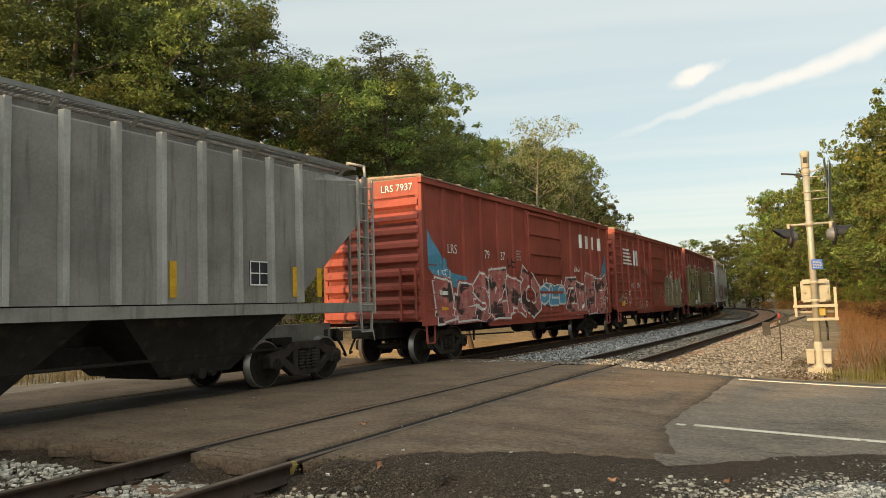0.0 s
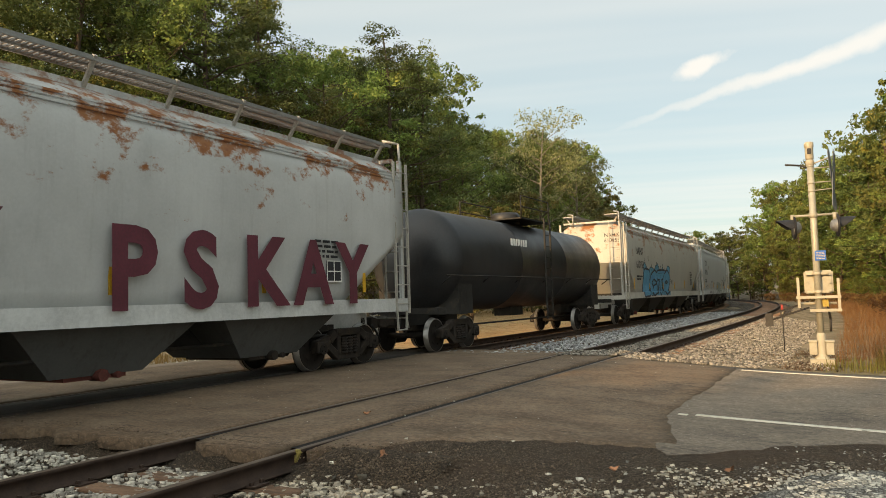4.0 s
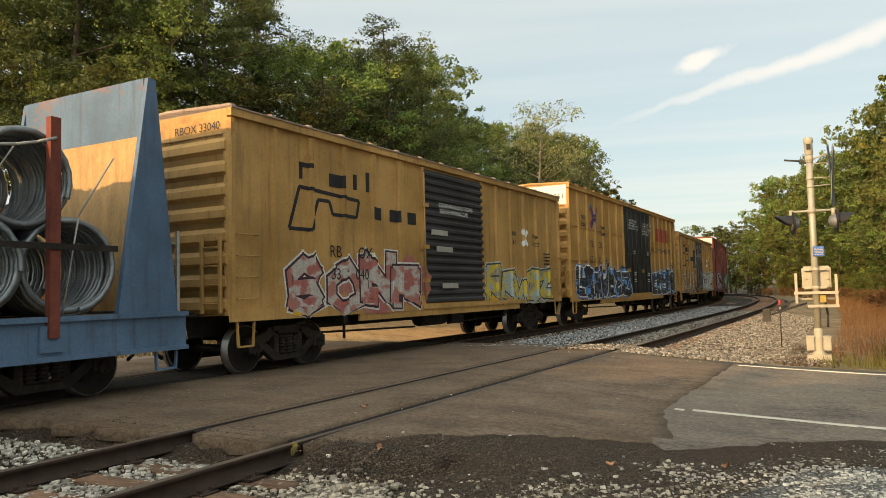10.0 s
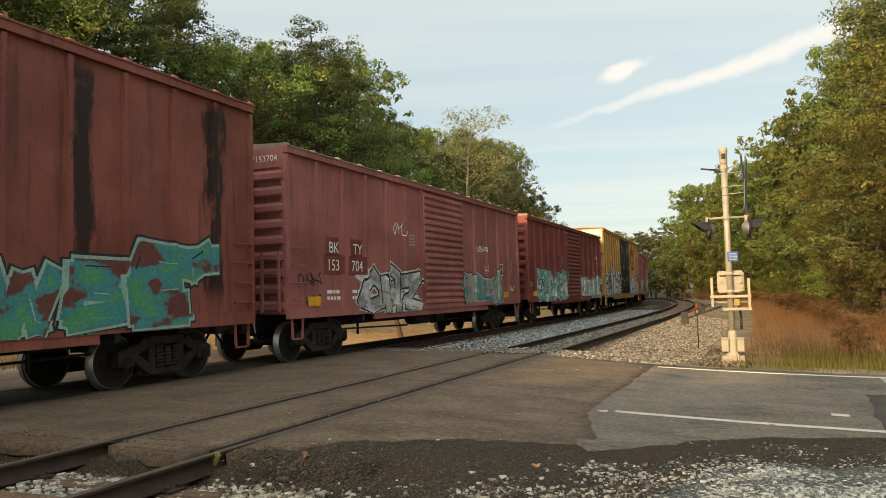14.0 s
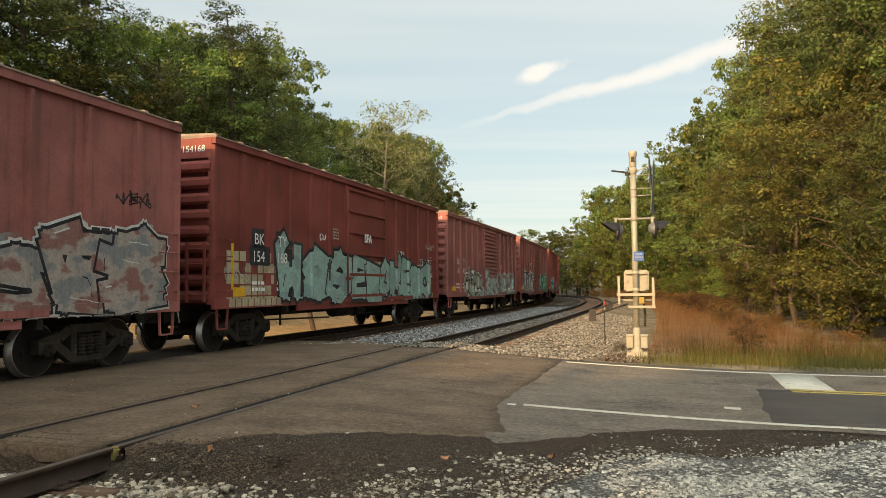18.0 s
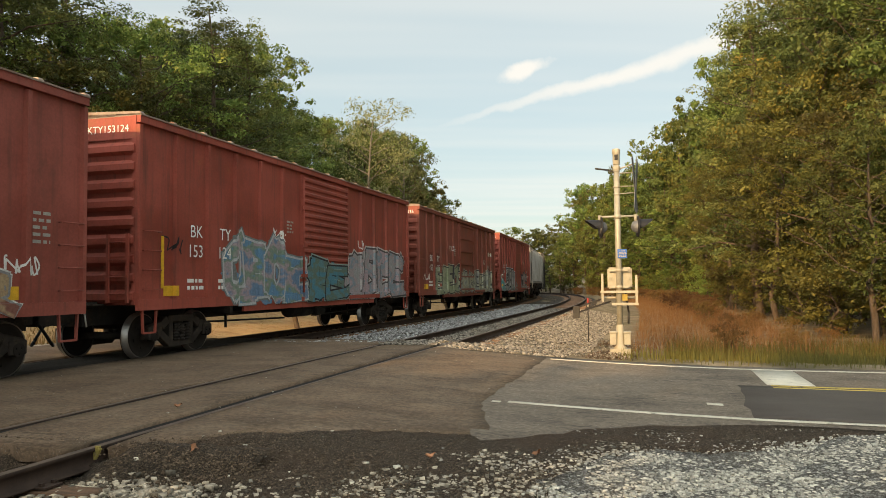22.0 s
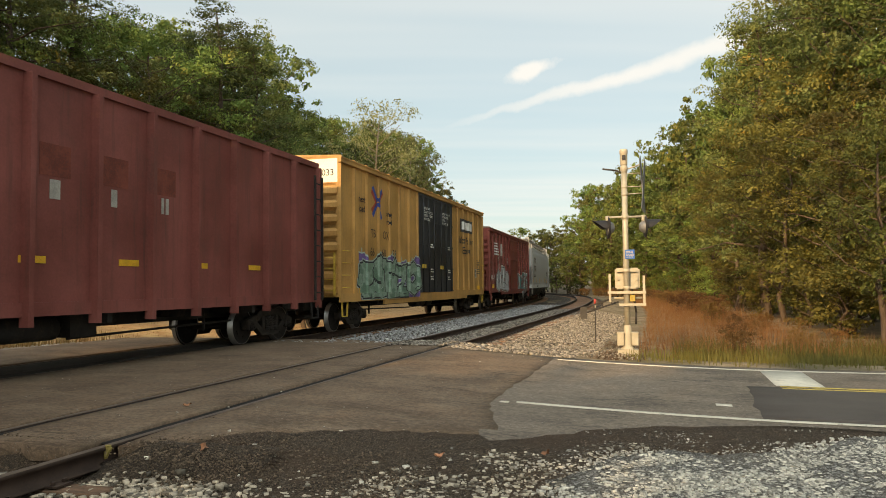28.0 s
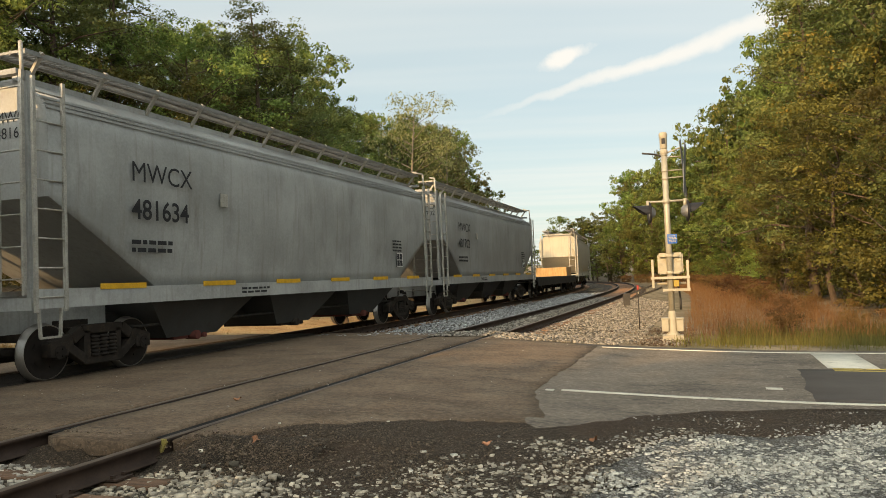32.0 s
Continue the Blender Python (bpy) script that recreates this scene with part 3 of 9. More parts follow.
for nm, off, top in (("near", T_NEAR, M_RAILTOP), ("train", T_FAR, M_RAILTOP)):
    track = thing("railway_track", "rusty steel rails on weathered wooden ties" if nm == "near" else "worn steel rails carrying the freight train", "railway track", kind="structure")
    slots = [1 if 6 <= k <= 8 else 0 for k in range(len(RAIL))]
    for sgn in (-1, 1):
        part("rail", strip("rail", RAIL, -60, 300, off + sgn * GAUGE / 2, [M_RAIL, top], slot=slots), None, track)
    tie_bm = bmesh.new()
    quad_box(tie_bm, -1.3, 1.3, -0.115, 0.115, -0.35, -0.172)
    bmesh.ops.bevel(tie_bm, geom=list(tie_bm.edges), offset=0.012, segments=1, affect="EDGES")
    tie_me = as_mesh("tie", tie_bm, M_TIE)
    plate = bmesh.new()
    for sgn in (-1, 1):
        quad_box(plate, sgn * GAUGE / 2 - 0.17, sgn * GAUGE / 2 + 0.17, -0.09, 0.09, -0.176, -0.160)
        for a in (-0.11, 0.11):
            for b in (-0.06, 0.06):
                quad_box(plate, sgn * GAUGE / 2 + a - 0.015, sgn * GAUGE / 2 + a + 0.015, b - 0.015, b + 0.015, -0.165, -0.132)
    plate_me = as_mesh("tie_plates", plate, M_RAIL)
    for s in np.arange(-18, 96, 0.53):
        if -6.6 < s < 5.0:
            continue
        c, c2 = along(s, off), along(s + 0.1, off)
        a = math.degrees(math.atan2(c2[1] - c[1], c2[0] - c[0])) - 90 + random.uniform(-1.5, 1.5)
        tie = part("tie", tie_me, None, track)
        tie.matrix_basis = pose(c[0] + random.uniform(-0.05, 0.05), c[1], random.uniform(-0.02, 0.0), 0, 0, a)
        if s < 14:
            part("tie_plate", plate_me, None, track).matrix_basis = pose(c[0], c[1], 0.002, 0, 0, a)

# flange ways beside the rails in the apron, and the ballast bed outside it
for off in (T_NEAR, T_FAR):
    for sgn in (-1, 1):
        me = strip("flangeway", [(-0.13, -0.018), (0.13, -0.018), (0.13, -0.16), (-0.13, -0.16)], -6.1, 5.4, off + sgn * (GAUGE / 2 - 0.05), M_RUBBER)
        tagged(part("flangeway", me, None), "dark dirt-filled flangeway beside the rail", "flangeway", kind="structure")

for k, (s0, s1) in enumerate(((-60, -6.2), (4.2, 300))):
    me = strip("ballast_bed", [(3.6, -0.75), (1.55, -0.215), (-1.0, -0.20), (-2.2, -0.23), (-4.2, -0.23), (-5.07, -0.20), (-6.6, -0.21), (-8.7, -0.75)], s0, s1, 0.0, M_BALLAST, closed=False)
    v = np.zeros(len(me.vertices) * 3, np.float32)
    me.vertices.foreach_get("co", v)
    v = v.reshape(-1, 3)
    if s0 > 0:
        # the bed's mouth follows the apron's slanting edge
        v[:8, 1] = [2.9, 3.6, 4.0, 4.4, 5.3, 5.8, 6.3, 6.8]
    me.vertices.foreach_set("co", v.ravel())
    me.update()
    tagged(new("ballast_bed", me), "crushed stone ballast shoulder under the tracks", "ballast", kind="structure")


M_BANK = surface("clay_and_straw", (0.36, 0.215, 0.10), 0.95, var=0.35, scale=1.2, fine=14.0, bump=0.7, other=(0.42, 0.29, 0.14), cut=(0.45, 0.65), depth=0.04)
bank_me = strip("clay_bank", [(-8.9, -0.60), (-9.6, -0.50), (-10.6, -0.46), (-12, -0.27), (-13.5, 0.02), (-15, 0.29), (-17, 0.48)], 6.0, 90, 0.0, M_BANK, closed=False)
tagged(new("clay_bank", bank_me), "sunlit orange clay bank with dry straw beyond the tracks", "bank", kind="structure")


# ---- road markings ----
def mark(name, x0, x1, y0, y1, mat, label, bend=True, parts=1, seed=1.0, skew=0.0):
    def fn(u, v):
        x = lerp(x0, x1, u) + skew * (v - 0.5)
        return x, lerp(y0, y1, v) + jag(u * (x1 - x0) * 3, seed, 0.012)
    return sheet(name, fn, mat, 0.010, label, "road marking", step=(max(3, int((x1 - x0) / 0.4)), 3), thick=0.008)


mark("edge_line", 3.35, 45, 3.24, 3.34, M_LINE, "faded white edge line along the road's grassy side")
mark("edge_line", 3.56, 45, -2.19, -2.09, M_LINE, "faded white edge line along the road's gravel side", seed=4.0)
mark("edge_line", 3.36, 3.47, -2.24, -2.16, M_LINE, "last worn scrap of the white edge line", seed=6.0)
mark("paint_scrap", 6.02, 6.22, -1.22, -1.08, M_LINE, "stray scrap of white paint on the road", seed=7.0)
mark("stop_bar", 7.05, 7.75, 1.12, 3.2, M_LINE, "worn white stop bar across one lane")
mark("centre_line", 7.1, 45, 0.98, 1.08, M_LINE_YELLOW, "yellow double centre line")
mark("centre_line", 7.1, 45, 0.76, 0.86, M_LINE_YELLOW, "yellow double centre line")
sheet("asphalt_patch", lambda u, v: (lerp(6.5, 40, u) + jag(v * 6, 6.0, 0.06) + 0.10 * v, lerp(-2.07, 0.95, v)), M_ASPHALT_PATCH, 0.006, "darker resurfaced asphalt lane", "road", step=(40, 10), thick=0.01)


# ---- loose stone ----
def stones(name, count, place, size, mat, label, seed, sub=1):
    """Many irregular crushed stones in one mesh, each its own island."""
    g = np.random.default_rng(seed)
    bm = bmesh.new()
    bmesh.ops.create_cube(bm, size=1.35)
    bmesh.ops.triangulate(bm, faces=bm.faces)
    base = np.array([v.co[:] for v in bm.verts])
    tri = np.array([[v.index for v in f.verts] for f in bm.faces])
    bm.free()
    xy = place(g, count)
    count = len(xy)
    z = xy[:, 2]
    r = lerp(size[0], size[1], g.random(count) ** 2.2)
    jit = 1 + (g.random((count, len(base), 1)) - 0.5) * 0.75
    v = base[None] * jit * (g.random((count, 1, 3)) * 0.7 + 0.6) * r[:, None, None]
    v[:, :, 2] *= 0.75
    a = g.random(count) * math.tau
    c, s_ = np.cos(a)[:, None], np.sin(a)[:, None]
    rot = np.stack([v[:, :, 0] * c - v[:, :, 1] * s_, v[:, :, 0] * s_ + v[:, :, 1] * c, v[:, :, 2]], -1)
    rot = rot + np.stack([xy[:, 0], xy[:, 1], z + r * 0.25], 1)[:, None]
    f = tri[None] + (np.arange(count) * len(base))[:, None, None]
    ob = new(name, arrays(name, rot.reshape(-1, 3), f.reshape(-1, 3), mat, True))
    return tagged(ob, label, "gravel", kind="stuff")


def scatter(x0, x1, y0, y1, keep=None, lift=0.0):
    def fn(g, n):
        x, y = lerp(x0, x1, g.random(n)), lerp(y0, y1, g.random(n))
        if keep is not None:
            k = keep(x, y, g)
            x, y = x[k], y[k]
        off, s = beside(x, y)
        return np.stack([x, y, level(x, y) + lift], 1)
    return fn


def cluster(x, y, seed, scale=0.9):
    return np.array([noise.noise((a * scale, b * scale, seed)) for a, b in zip(x, y)])


def along_bed(s0, s1, o0, o1, z):
    def fn(g, n):
        s, o = lerp(s0, s1, g.random(n) ** 1.3), lerp(o0, o1, g.random(n))
        x = np.interp(s, S_ALL, NEAR[:, 0]) - np.interp(s, S_ALL, SIDE[:, 0]) * o
        y = np.interp(s, S_ALL, NEAR[:, 1]) - np.interp(s, S_ALL, SIDE[:, 1]) * o
        h = np.where(o > 1.55, np.interp(o, [1.55, 3.6], [-0.215, -0.75]), -0.21)
        h = np.maximum(h, level(x, y)) + z
        return np.stack([x, y, h], 1)
    return fn


M_GRIT = stony("shoulder_grit", (0.225, 0.165, 0.112), (0.078, 0.053, 0.034), 70.0, dirt=(0.13, 0.078, 0.048), dirty=0.6)
M_GRIT_DARK = stony("dark_grit", (0.235, 0.170, 0.116), (0.090, 0.064, 0.043), 70.0, dirt=(0.075, 0.058, 0.044), dirty=0.5)
M_STONE_MIX = surface("mixed_crushed_stone", (0.37, 0.315, 0.24), 0.85, var=0.3, scale=9.0, fine=60.0, bump=0.3, island=0.75, spec=0.3, depth=0.005)
M_STONE_PALE = surface("pale_crushed_stone", (0.50, 0.46, 0.385), 0.85, var=0.3, scale=9.0, fine=60.0, bump=0.3, island=0.5, spec=0.3, depth=0.005)
M_STONE_TAN = surface("tan_crushed_stone", (0.225, 0.20, 0.165), 0.85, var=0.3, scale=9.0, fine=60.0, bump=0.3, island=0.75, spec=0.3, depth=0.005)
M_CRUMB = surface("asphalt_crumb", (0.158, 0.112, 0.076), 0.9, var=0.3, scale=9.0, fine=60.0, bump=0.3, island=0.5, depth=0.004)
M_FINE = stony("pale_gravel", (0.46, 0.435, 0.39), (0.19, 0.17, 0.145), 40.0, dirt=(0.26, 0.215, 0.17), dirty=0.35)
def shoulder(u, v):
    x = lerp(0.95, 40, u ** 2)
    y = lerp(-14, -2.35, v ** 0.8) - 2.4 * smooth(-x, -4.2, -1.0)
    return x + 0.75 * smooth(-y, 5.7, 7.0) * (1 - smooth(x, 1.5, 3.5)), y


verge = sheet("gritty_shoulder", shoulder, M_GRIT, -0.012, "dark gritty dirt shoulder beside the road", "ground", step=(70, 50), thick=0.08, rough=0.014)
sheet("gravel_bank", lambda u, v: (lerp(4.75, 40, u ** 1.6) - 1.2 * (1 - v) * (1 - u) + 0.5 * jag(v * 9, 12.0, 1.0) * (1 - u) ** 4, lerp(-14, np.interp(lerp(4.75, 40, u ** 1.6), [4.75, 5.2, 5.8, 6.3, 6.7, 7.1, 7.6, 9.0], [-4.9, -4.3, -4.2, -3.95, -3.6, -3.05, -2.7, -2.6]), v) + 0.25 * jag(u * 30, 9.0, 1.0) * v ** 6), M_FINE, 0.004, "pale fine gravel spread beside the road", "ground", step=(90, 60), thick=0.05, rough=0.022)

# it slopes down to the ties beside the rail
verge_v = np.zeros(len(verge.data.vertices) * 3, np.float32)
verge.data.vertices.foreach_get("co", verge_v)
verge_v = verge_v.reshape(-1, 3)
verge_v[:, 2] -= 0.20 * smooth(-verge_v[:, 1], 5.6, 6.4) * (1 - smooth(verge_v[:, 0], 1.5, 2.6))
verge.data.vertices.foreach_set("co", verge_v.ravel())
verge.data.update()


def crumbs(u, v):
    x = lerp(-9.0, 2.3, u)
    return x, lerp(-5.9, -6.85, v) + jag(u * 12, 15.0, 0.22) * v


def crumb_level(y):
    return lerp(-0.010, -0.215, smooth(-y, 5.95, 6.6))


crumb_x, crumb_y = crumbs(*np.meshgrid(np.linspace(0, 1, 70), np.linspace(0, 1, 10), indexing="ij"))
crumb_z = crumb_level(crumb_y) + (rng.random(crumb_x.shape) - 0.5) * 0.025
crumb_z = np.where((np.abs(np.abs(crumb_x) - 0.75) < 0.14) | (np.abs(np.abs(crumb_x + GAP) - 0.75) < 0.14), np.minimum(crumb_z, -0.13), crumb_z)
crumb_i = np.arange(700).reshape(70, 10)
tagged(new("asphalt_crumbs", arrays("asphalt_crumbs", np.stack([crumb_x, crumb_y, crumb_z], -1).reshape(-1, 3), np.stack([crumb_i[:-1, :-1], crumb_i[1:, :-1], crumb_i[1:, 1:], crumb_i[:-1, 1:]], -1).reshape(-1, 4), M_GRIT_DARK, True)), "dark broken asphalt crumbling off the apron's edge", "asphalt", kind="structure")


def stone_line(x):
    """How far up the bank the loose stones lie."""
    return np.interp(x, [1.0, 1.7, 2.3, 2.8, 3.05, 3.2, 3.6, 4.1, 4.7, 9.0], [-7.0, -6.9, -6.8, -6.55, -6.2, -5.75, -5.4, -5.0, -4.5, -3.4])


NEAR_STONES = scatter(1.0, 9.0, -8.8, -3.9, lambda x, y, g: (stone_line(x) - y) * 1.1 + 1.1 * cluster(x, y, 1.5, 1.6) + 0.6 * cluster(x, y, 4.5, 3.6) > g.random(len(x)) * 1.3 - 0.2, 0.004)
stones("gravel", 34000, NEAR_STONES, (0.008, 0.025), M_STONE_MIX, "pale crushed stone scattered over the roadside", 11)
stones("gravel", 30, scatter(1.3, 4.2, -6.6, -4.6, None, 0.006), (0.012, 0.030), M_STONE_PALE, "stray pale stones on the dark grit", 27)
stones("gravel", 52000, scatter(3.9, 9.5, -7.6, -2.5, lambda x, y, g: np.minimum(x - 4.75, np.interp(x, [4.75, 5.2, 5.8, 6.3, 6.7, 7.1, 7.6, 9.0], [-4.9, -4.3, -4.2, -3.95, -3.6, -3.05, -2.7, -2.6]) - y) + 0.45 * cluster(x, y, 7.5, 1.6) > 0.55 * g.random(len(x)) - 0.15, 0.018), (0.008, 0.023), M_STONE_PALE, "fine pale gravel on the road's shoulder", 12)
stones("gravel", 4200, along_bed(-10.5, -6.75, 0.82, 2.3, 0.0), (0.012, 0.038), M_STONE_MIX, "mixed grey and tan ballast stones", 13)
stones("gravel", 3400, along_bed(-10.5, -6.6, -0.70, 0.70, 0.012), (0.014, 0.036), M_STONE, "ballast stones between the rails", 14)
stones("gravel", 7500, along_bed(-12.5, -6.5, -4.3, -0.82, 0.0), (0.014, 0.040), M_STONE_PALE, "pale ballast stones beside the track", 15)
stones("gravel", 20000, along_bed(4.0, 34, 0.8, 3.6, 0.004), (0.016, 0.046), M_STONE_TAN, "tan crushed stone on the ballast shoulder", 16)
stones("gravel", 11000, along_bed(5.0, 46, -4.2, -0.8, 0.0), (0.02, 0.05), M_STONE_GREY, "grey crushed stone between the tracks", 17)
stones("gravel", 8500, along_bed(4.3, 34, -0.70, 0.70, 0.045), (0.018, 0.042), M_STONE_TAN, "tan crushed stone between the rails", 18)
stones("gravel", 900, along_bed(4.2, 14, 3.3, 4.9, 0.02), (0.012, 0.035), M_STONE_TAN, "loose tan stone round the signal's foot", 19)
stones("gravel", 170, scatter(-4, 3.2, -5.0, 4.0, None, 0.028), (0.005, 0.012), M_STONE, "stray pale stone chips on the asphalt", 20)
stones("asphalt_crumb", 16000, scatter(-8.0, 3.6, -6.7, -4.7, lambda x, y, g: (g.random(len(x)) < 0.12 + 0.9 * smooth(-y, 5.1, 5.9)) & (np.abs(np.abs(x) - 0.72) > 0.16) & ((y > -6.1) | (x > 0.9)), 0.020), (0.004, 0.011), M_CRUMB, "dark crumbs of broken asphalt along the apron's edge", 22)


def on_crumbs(g, n):
    x, y = lerp(-8.5, 2.3, g.random(n)), lerp(-5.95, -6.9, g.random(n))
    k = (np.abs(np.abs(x) - 0.75) > 0.16) & (np.abs(np.abs(x + GAP) - 0.75) > 0.16)
    x, y = x[k], y[k]
    return np.stack([x, y, crumb_level(y) + 0.004], 1)


def beside_rail(g, n):
    p = on_crumbs(g, n * 6)
    return p[(p[:, 0] > 0.92) & (smooth(-p[:, 1] + 0.12 * cluster(p[:, 0], p[:, 1], 2.7, 2.0), 6.32, 6.72) > g.random(len(p)) * 0.85)]


stones("gravel", 1500, beside_rail, (0.010, 0.034), M_STONE_MIX, "mixed stones sloping down beside the rail", 26)
stones("asphalt_crumb", 9500, on_crumbs, (0.004, 0.013), M_CRUMB, "dark crumbs of broken asphalt sloping down to the ties", 25)
stones("asphalt_crumb", 16000, scatter(1.2, 9.0, -6.6, -2.5, lambda x, y, g: (cluster(x, y, 3.3, 1.1) + 1.2 * smooth(road_foot(x) - y, -0.5, 0.3) > 0.5 + 0.6 * g.random(len(x))) & ((x > 3.5) | (y < -4.6)), 0.008), (0.004, 0.011), M_CRUMB, "dark grit along the road's crumbling edge", 23)
stones("gravel", 9000, scatter(3.6, 9.5, -5.4, -2.5, lambda x, y, g: cluster(x, y, 9.3, 1.4) + 0.9 * smooth(road_foot(x) - y, -0.1, 1.2) > 0.25 + 0.7 * g.random(len(x)), 0.008), (0.006, 0.018), M_STONE, "pale stones thinning out towards the road", 24)


# ---- crossing signal ----
M_ALU = surface("aged_aluminium_paint", (0.34, 0.312, 0.245), 0.5, metal=0.25, var=0.15, scale=4.0, fine=50.0, bump=0.15, depth=0.004)
M_CREAM = surface("cream_enamel", (0.36, 0.32, 0.24), 0.55, var=0.12, scale=4.0, fine=50.0, bump=0.1, other=(0.36, 0.28, 0.19), cut=(0.62, 0.78), depth=0.004)
M_HOOD = surface("black_lamp_hood", (0.016, 0.016, 0.018), 0.55, var=0.3, scale=6.0, fine=40.0, bump=0.1, depth=0.003)
M_BLUE_SIGN = surface("blue_sign_sheet", (0.025, 0.11, 0.36), 0.45, var=0.1, scale=6.0, fine=40.0, bump=0.05, depth=0.002)
M_BACK = surface("bare_sheet_back", (0.17, 0.175, 0.18), 0.5, metal=0.4, var=0.2, scale=4.0, fine=40.0, bump=0.1, depth=0.003)
M_LENS = surface("red_lens", (0.28, 0.015, 0.012), 0.25, var=0.1, scale=6.0, fine=30.0, bump=0.0)
M_REFLECT_YELLOW = surface("yellow_enamel", (0.34, 0.24, 0.05), 0.55, var=0.2, scale=5.0, fine=40.0, bump=0.1, depth=0.003)
M_DARK_IRON = surface("dark_iron", (0.05, 0.045, 0.04), 0.6, metal=0.4, var=0.3, scale=5.0, fine=40.0, bump=0.2, depth=0.004)


def crossing_signal(x, y, z):
    sig = thing("crossing_signal", "aluminium railway crossing signal mast with flashing lamps and a gate mechanism", "railway signal", at=pose(x, y, z, 0, 0, 3))
    bm = bmesh.new()
    rod(bm, (0, 0, 0.25), (0, 0, 4.7), 0.07, 20)
    part("mast", bm, M_ALU, sig)
    bm = bmesh.new()
    lathe(bm, [(0.074, 4.44), (0.085, 4.46), (0.085, 4.70), (0.098, 4.72), (0.098, 4.80), (0.08, 4.83), (0.0, 4.84)], 18)
    lathe(bm, [(0.075, 4.30), (0.088, 4.32), (0.088, 4.40), (0.075, 4.42)], 18)
    part("bell", bm, M_CREAM, sig, "cream bell housing on the mast top")
    bm = bmesh.new()
    quad_box(bm, -0.04, 0.04, -0.095, -0.08, 4.55, 4.68)
    part("bell_slot", bm, M_HOOD, sig)
    # base casting and junction boxes
    bm = bmesh.new()
    lathe(bm, [(0.16, 0.02), (0.16, 0.05), (0.115, 0.09), (0.095, 0.14), (0.09, 0.55), (0.072, 0.60)], 16)
    quad_box(bm, -0.24, 0.24, -0.2, 0.2, -0.12, 0.03)
    part("base_casting", bm, M_CREAM, sig)
    for s, mat in ((-1, M_CREAM), (1, M_ALU)):
        bm = bmesh.new()
        quad_box(bm, s * 0.165 - 0.08, s * 0.165 + 0.08, -0.11, 0.11, 0.12, 0.42)
        quad_box(bm, s * 0.165 - 0.092, s * 0.165 + 0.092, -0.122, 0.122, 0.39, 0.44)
        bmesh.ops.bevel(bm, geom=list(bm.edges), offset=0.012, segments=1, affect="EDGES")
        part("junction_box", bm, mat, sig)
    bm = bmesh.new()
    pts = [(0.2, 0.05, 0.62), (0.21, 0.05, 0.9), (0.17, 0.05, 1.2), (0.12, 0.05, 1.45)]
    for a, b in zip(pts, pts[1:]):
        rod(bm, a, b, 0.025, 8)
    part("cable_conduit", bm, M_DARK_IRON, sig)
    # gate mechanism with its guard frame
    bm = bmesh.new()
    quad_box(bm, -0.27, 0.31, 0.08, 0.42, 1.45, 1.97)
    bmesh.ops.bevel(bm, geom=list(bm.edges), offset=0.035, segments=2, affect="EDGES")
    box = part("mechanism_housing", bm, M_ALU, sig)
    for px in (-0.20, 0.24):
        for pz in (1.52, 1.70, 1.88):
            bm = bmesh.new()
            rod(bm, (px, 0.075, pz), (px, 0.03, pz), 0.03, 8)
            part("housing_bolt", bm, M_ALU, box)
    bm = bmesh.new()
    quad_box(bm, -0.44, 0.44, -0.13, -0.07, 1.35, 1.41)
    part("guard_bar", bm, M_CREAM, sig)
    bm = bmesh.new()
    quad_box(bm, -0.18, 0.44, -0.13, -0.07, 1.06, 1.12)
    part("guard_bar", bm, M_CREAM, sig)
    for px, z0, z1 in ((-0.39, 1.15, 1.82), (0.40, 1.08, 1.78)):
        bm = bmesh.new()
        quad_box(bm, px - 0.028, px + 0.028, -0.10, -0.05, z0, z1)
        quad_box(bm, px - 0.022, px + 0.022, -0.07, 0.35, 1.60, 1.65)
        part("guard_post", bm, M_CREAM, sig)
    for z in (1.46, 1.86):
        bm = bmesh.new()
        lathe(bm, [(0.066, z), (0.085, z), (0.085, z + 0.07), (0.066, z + 0.07)], 16)
        quad_box(bm, -0.22, 0.22, -0.02, 0.08, z + 0.01, z + 0.06)
        part("clamp", bm, M_CREAM, sig)
    bm = bmesh.new()
    quad_box(bm, 0.07, 0.19, -0.06, 0.06, 1.17, 1.32)
    part("gearbox", bm, M_REFLECT_YELLOW, sig, "yellow motor block")
    bm = bmesh.new()
    rod(bm, (-0.36, 0.1, 1.24), (0.36, 0.1, 1.24), 0.03, 8)
    part("main_shaft", bm, M_CREAM, sig)
    # lowered counterweight arm
    arm = bmesh.new()
    for dz in (0.0, 0.13):
        beam(arm, (-0.2, 0.15, 1.28 - dz), (-1.05, 0.75, 0.98 - dz), 0.03, 0.04)
    for k in range(4):
        t = 0.2 + k * 0.25
        p = Vector((-0.2, 0.15, 1.28)).lerp(Vector((-1.05, 0.75, 0.98)), t)
        beam(arm, p, p - Vector((0, 0, 0.13)), 0.02, 0.03)
    part("gate_arm", arm, M_DARK_IRON, sig)
    bm = bmesh.new()
    quad_box(bm, -1.14, -0.98, 0.66, 0.86, 0.72, 1.02)
    part("counterweight", bm, M_DARK_IRON, sig)
    # lamp cross arm, lamps with hoods and round backgrounds seen edge on
    bm = bmesh.new()
    rod(bm, (-0.42, -0.02, 3.19), (0.48, -0.02, 3.19), 0.026, 10)
    lathe(bm, [(0.066, 3.13), (0.09, 3.14), (0.09, 3.24), (0.066, 3.25)], 16)
    part("cross_arm", bm, M_ALU, sig)
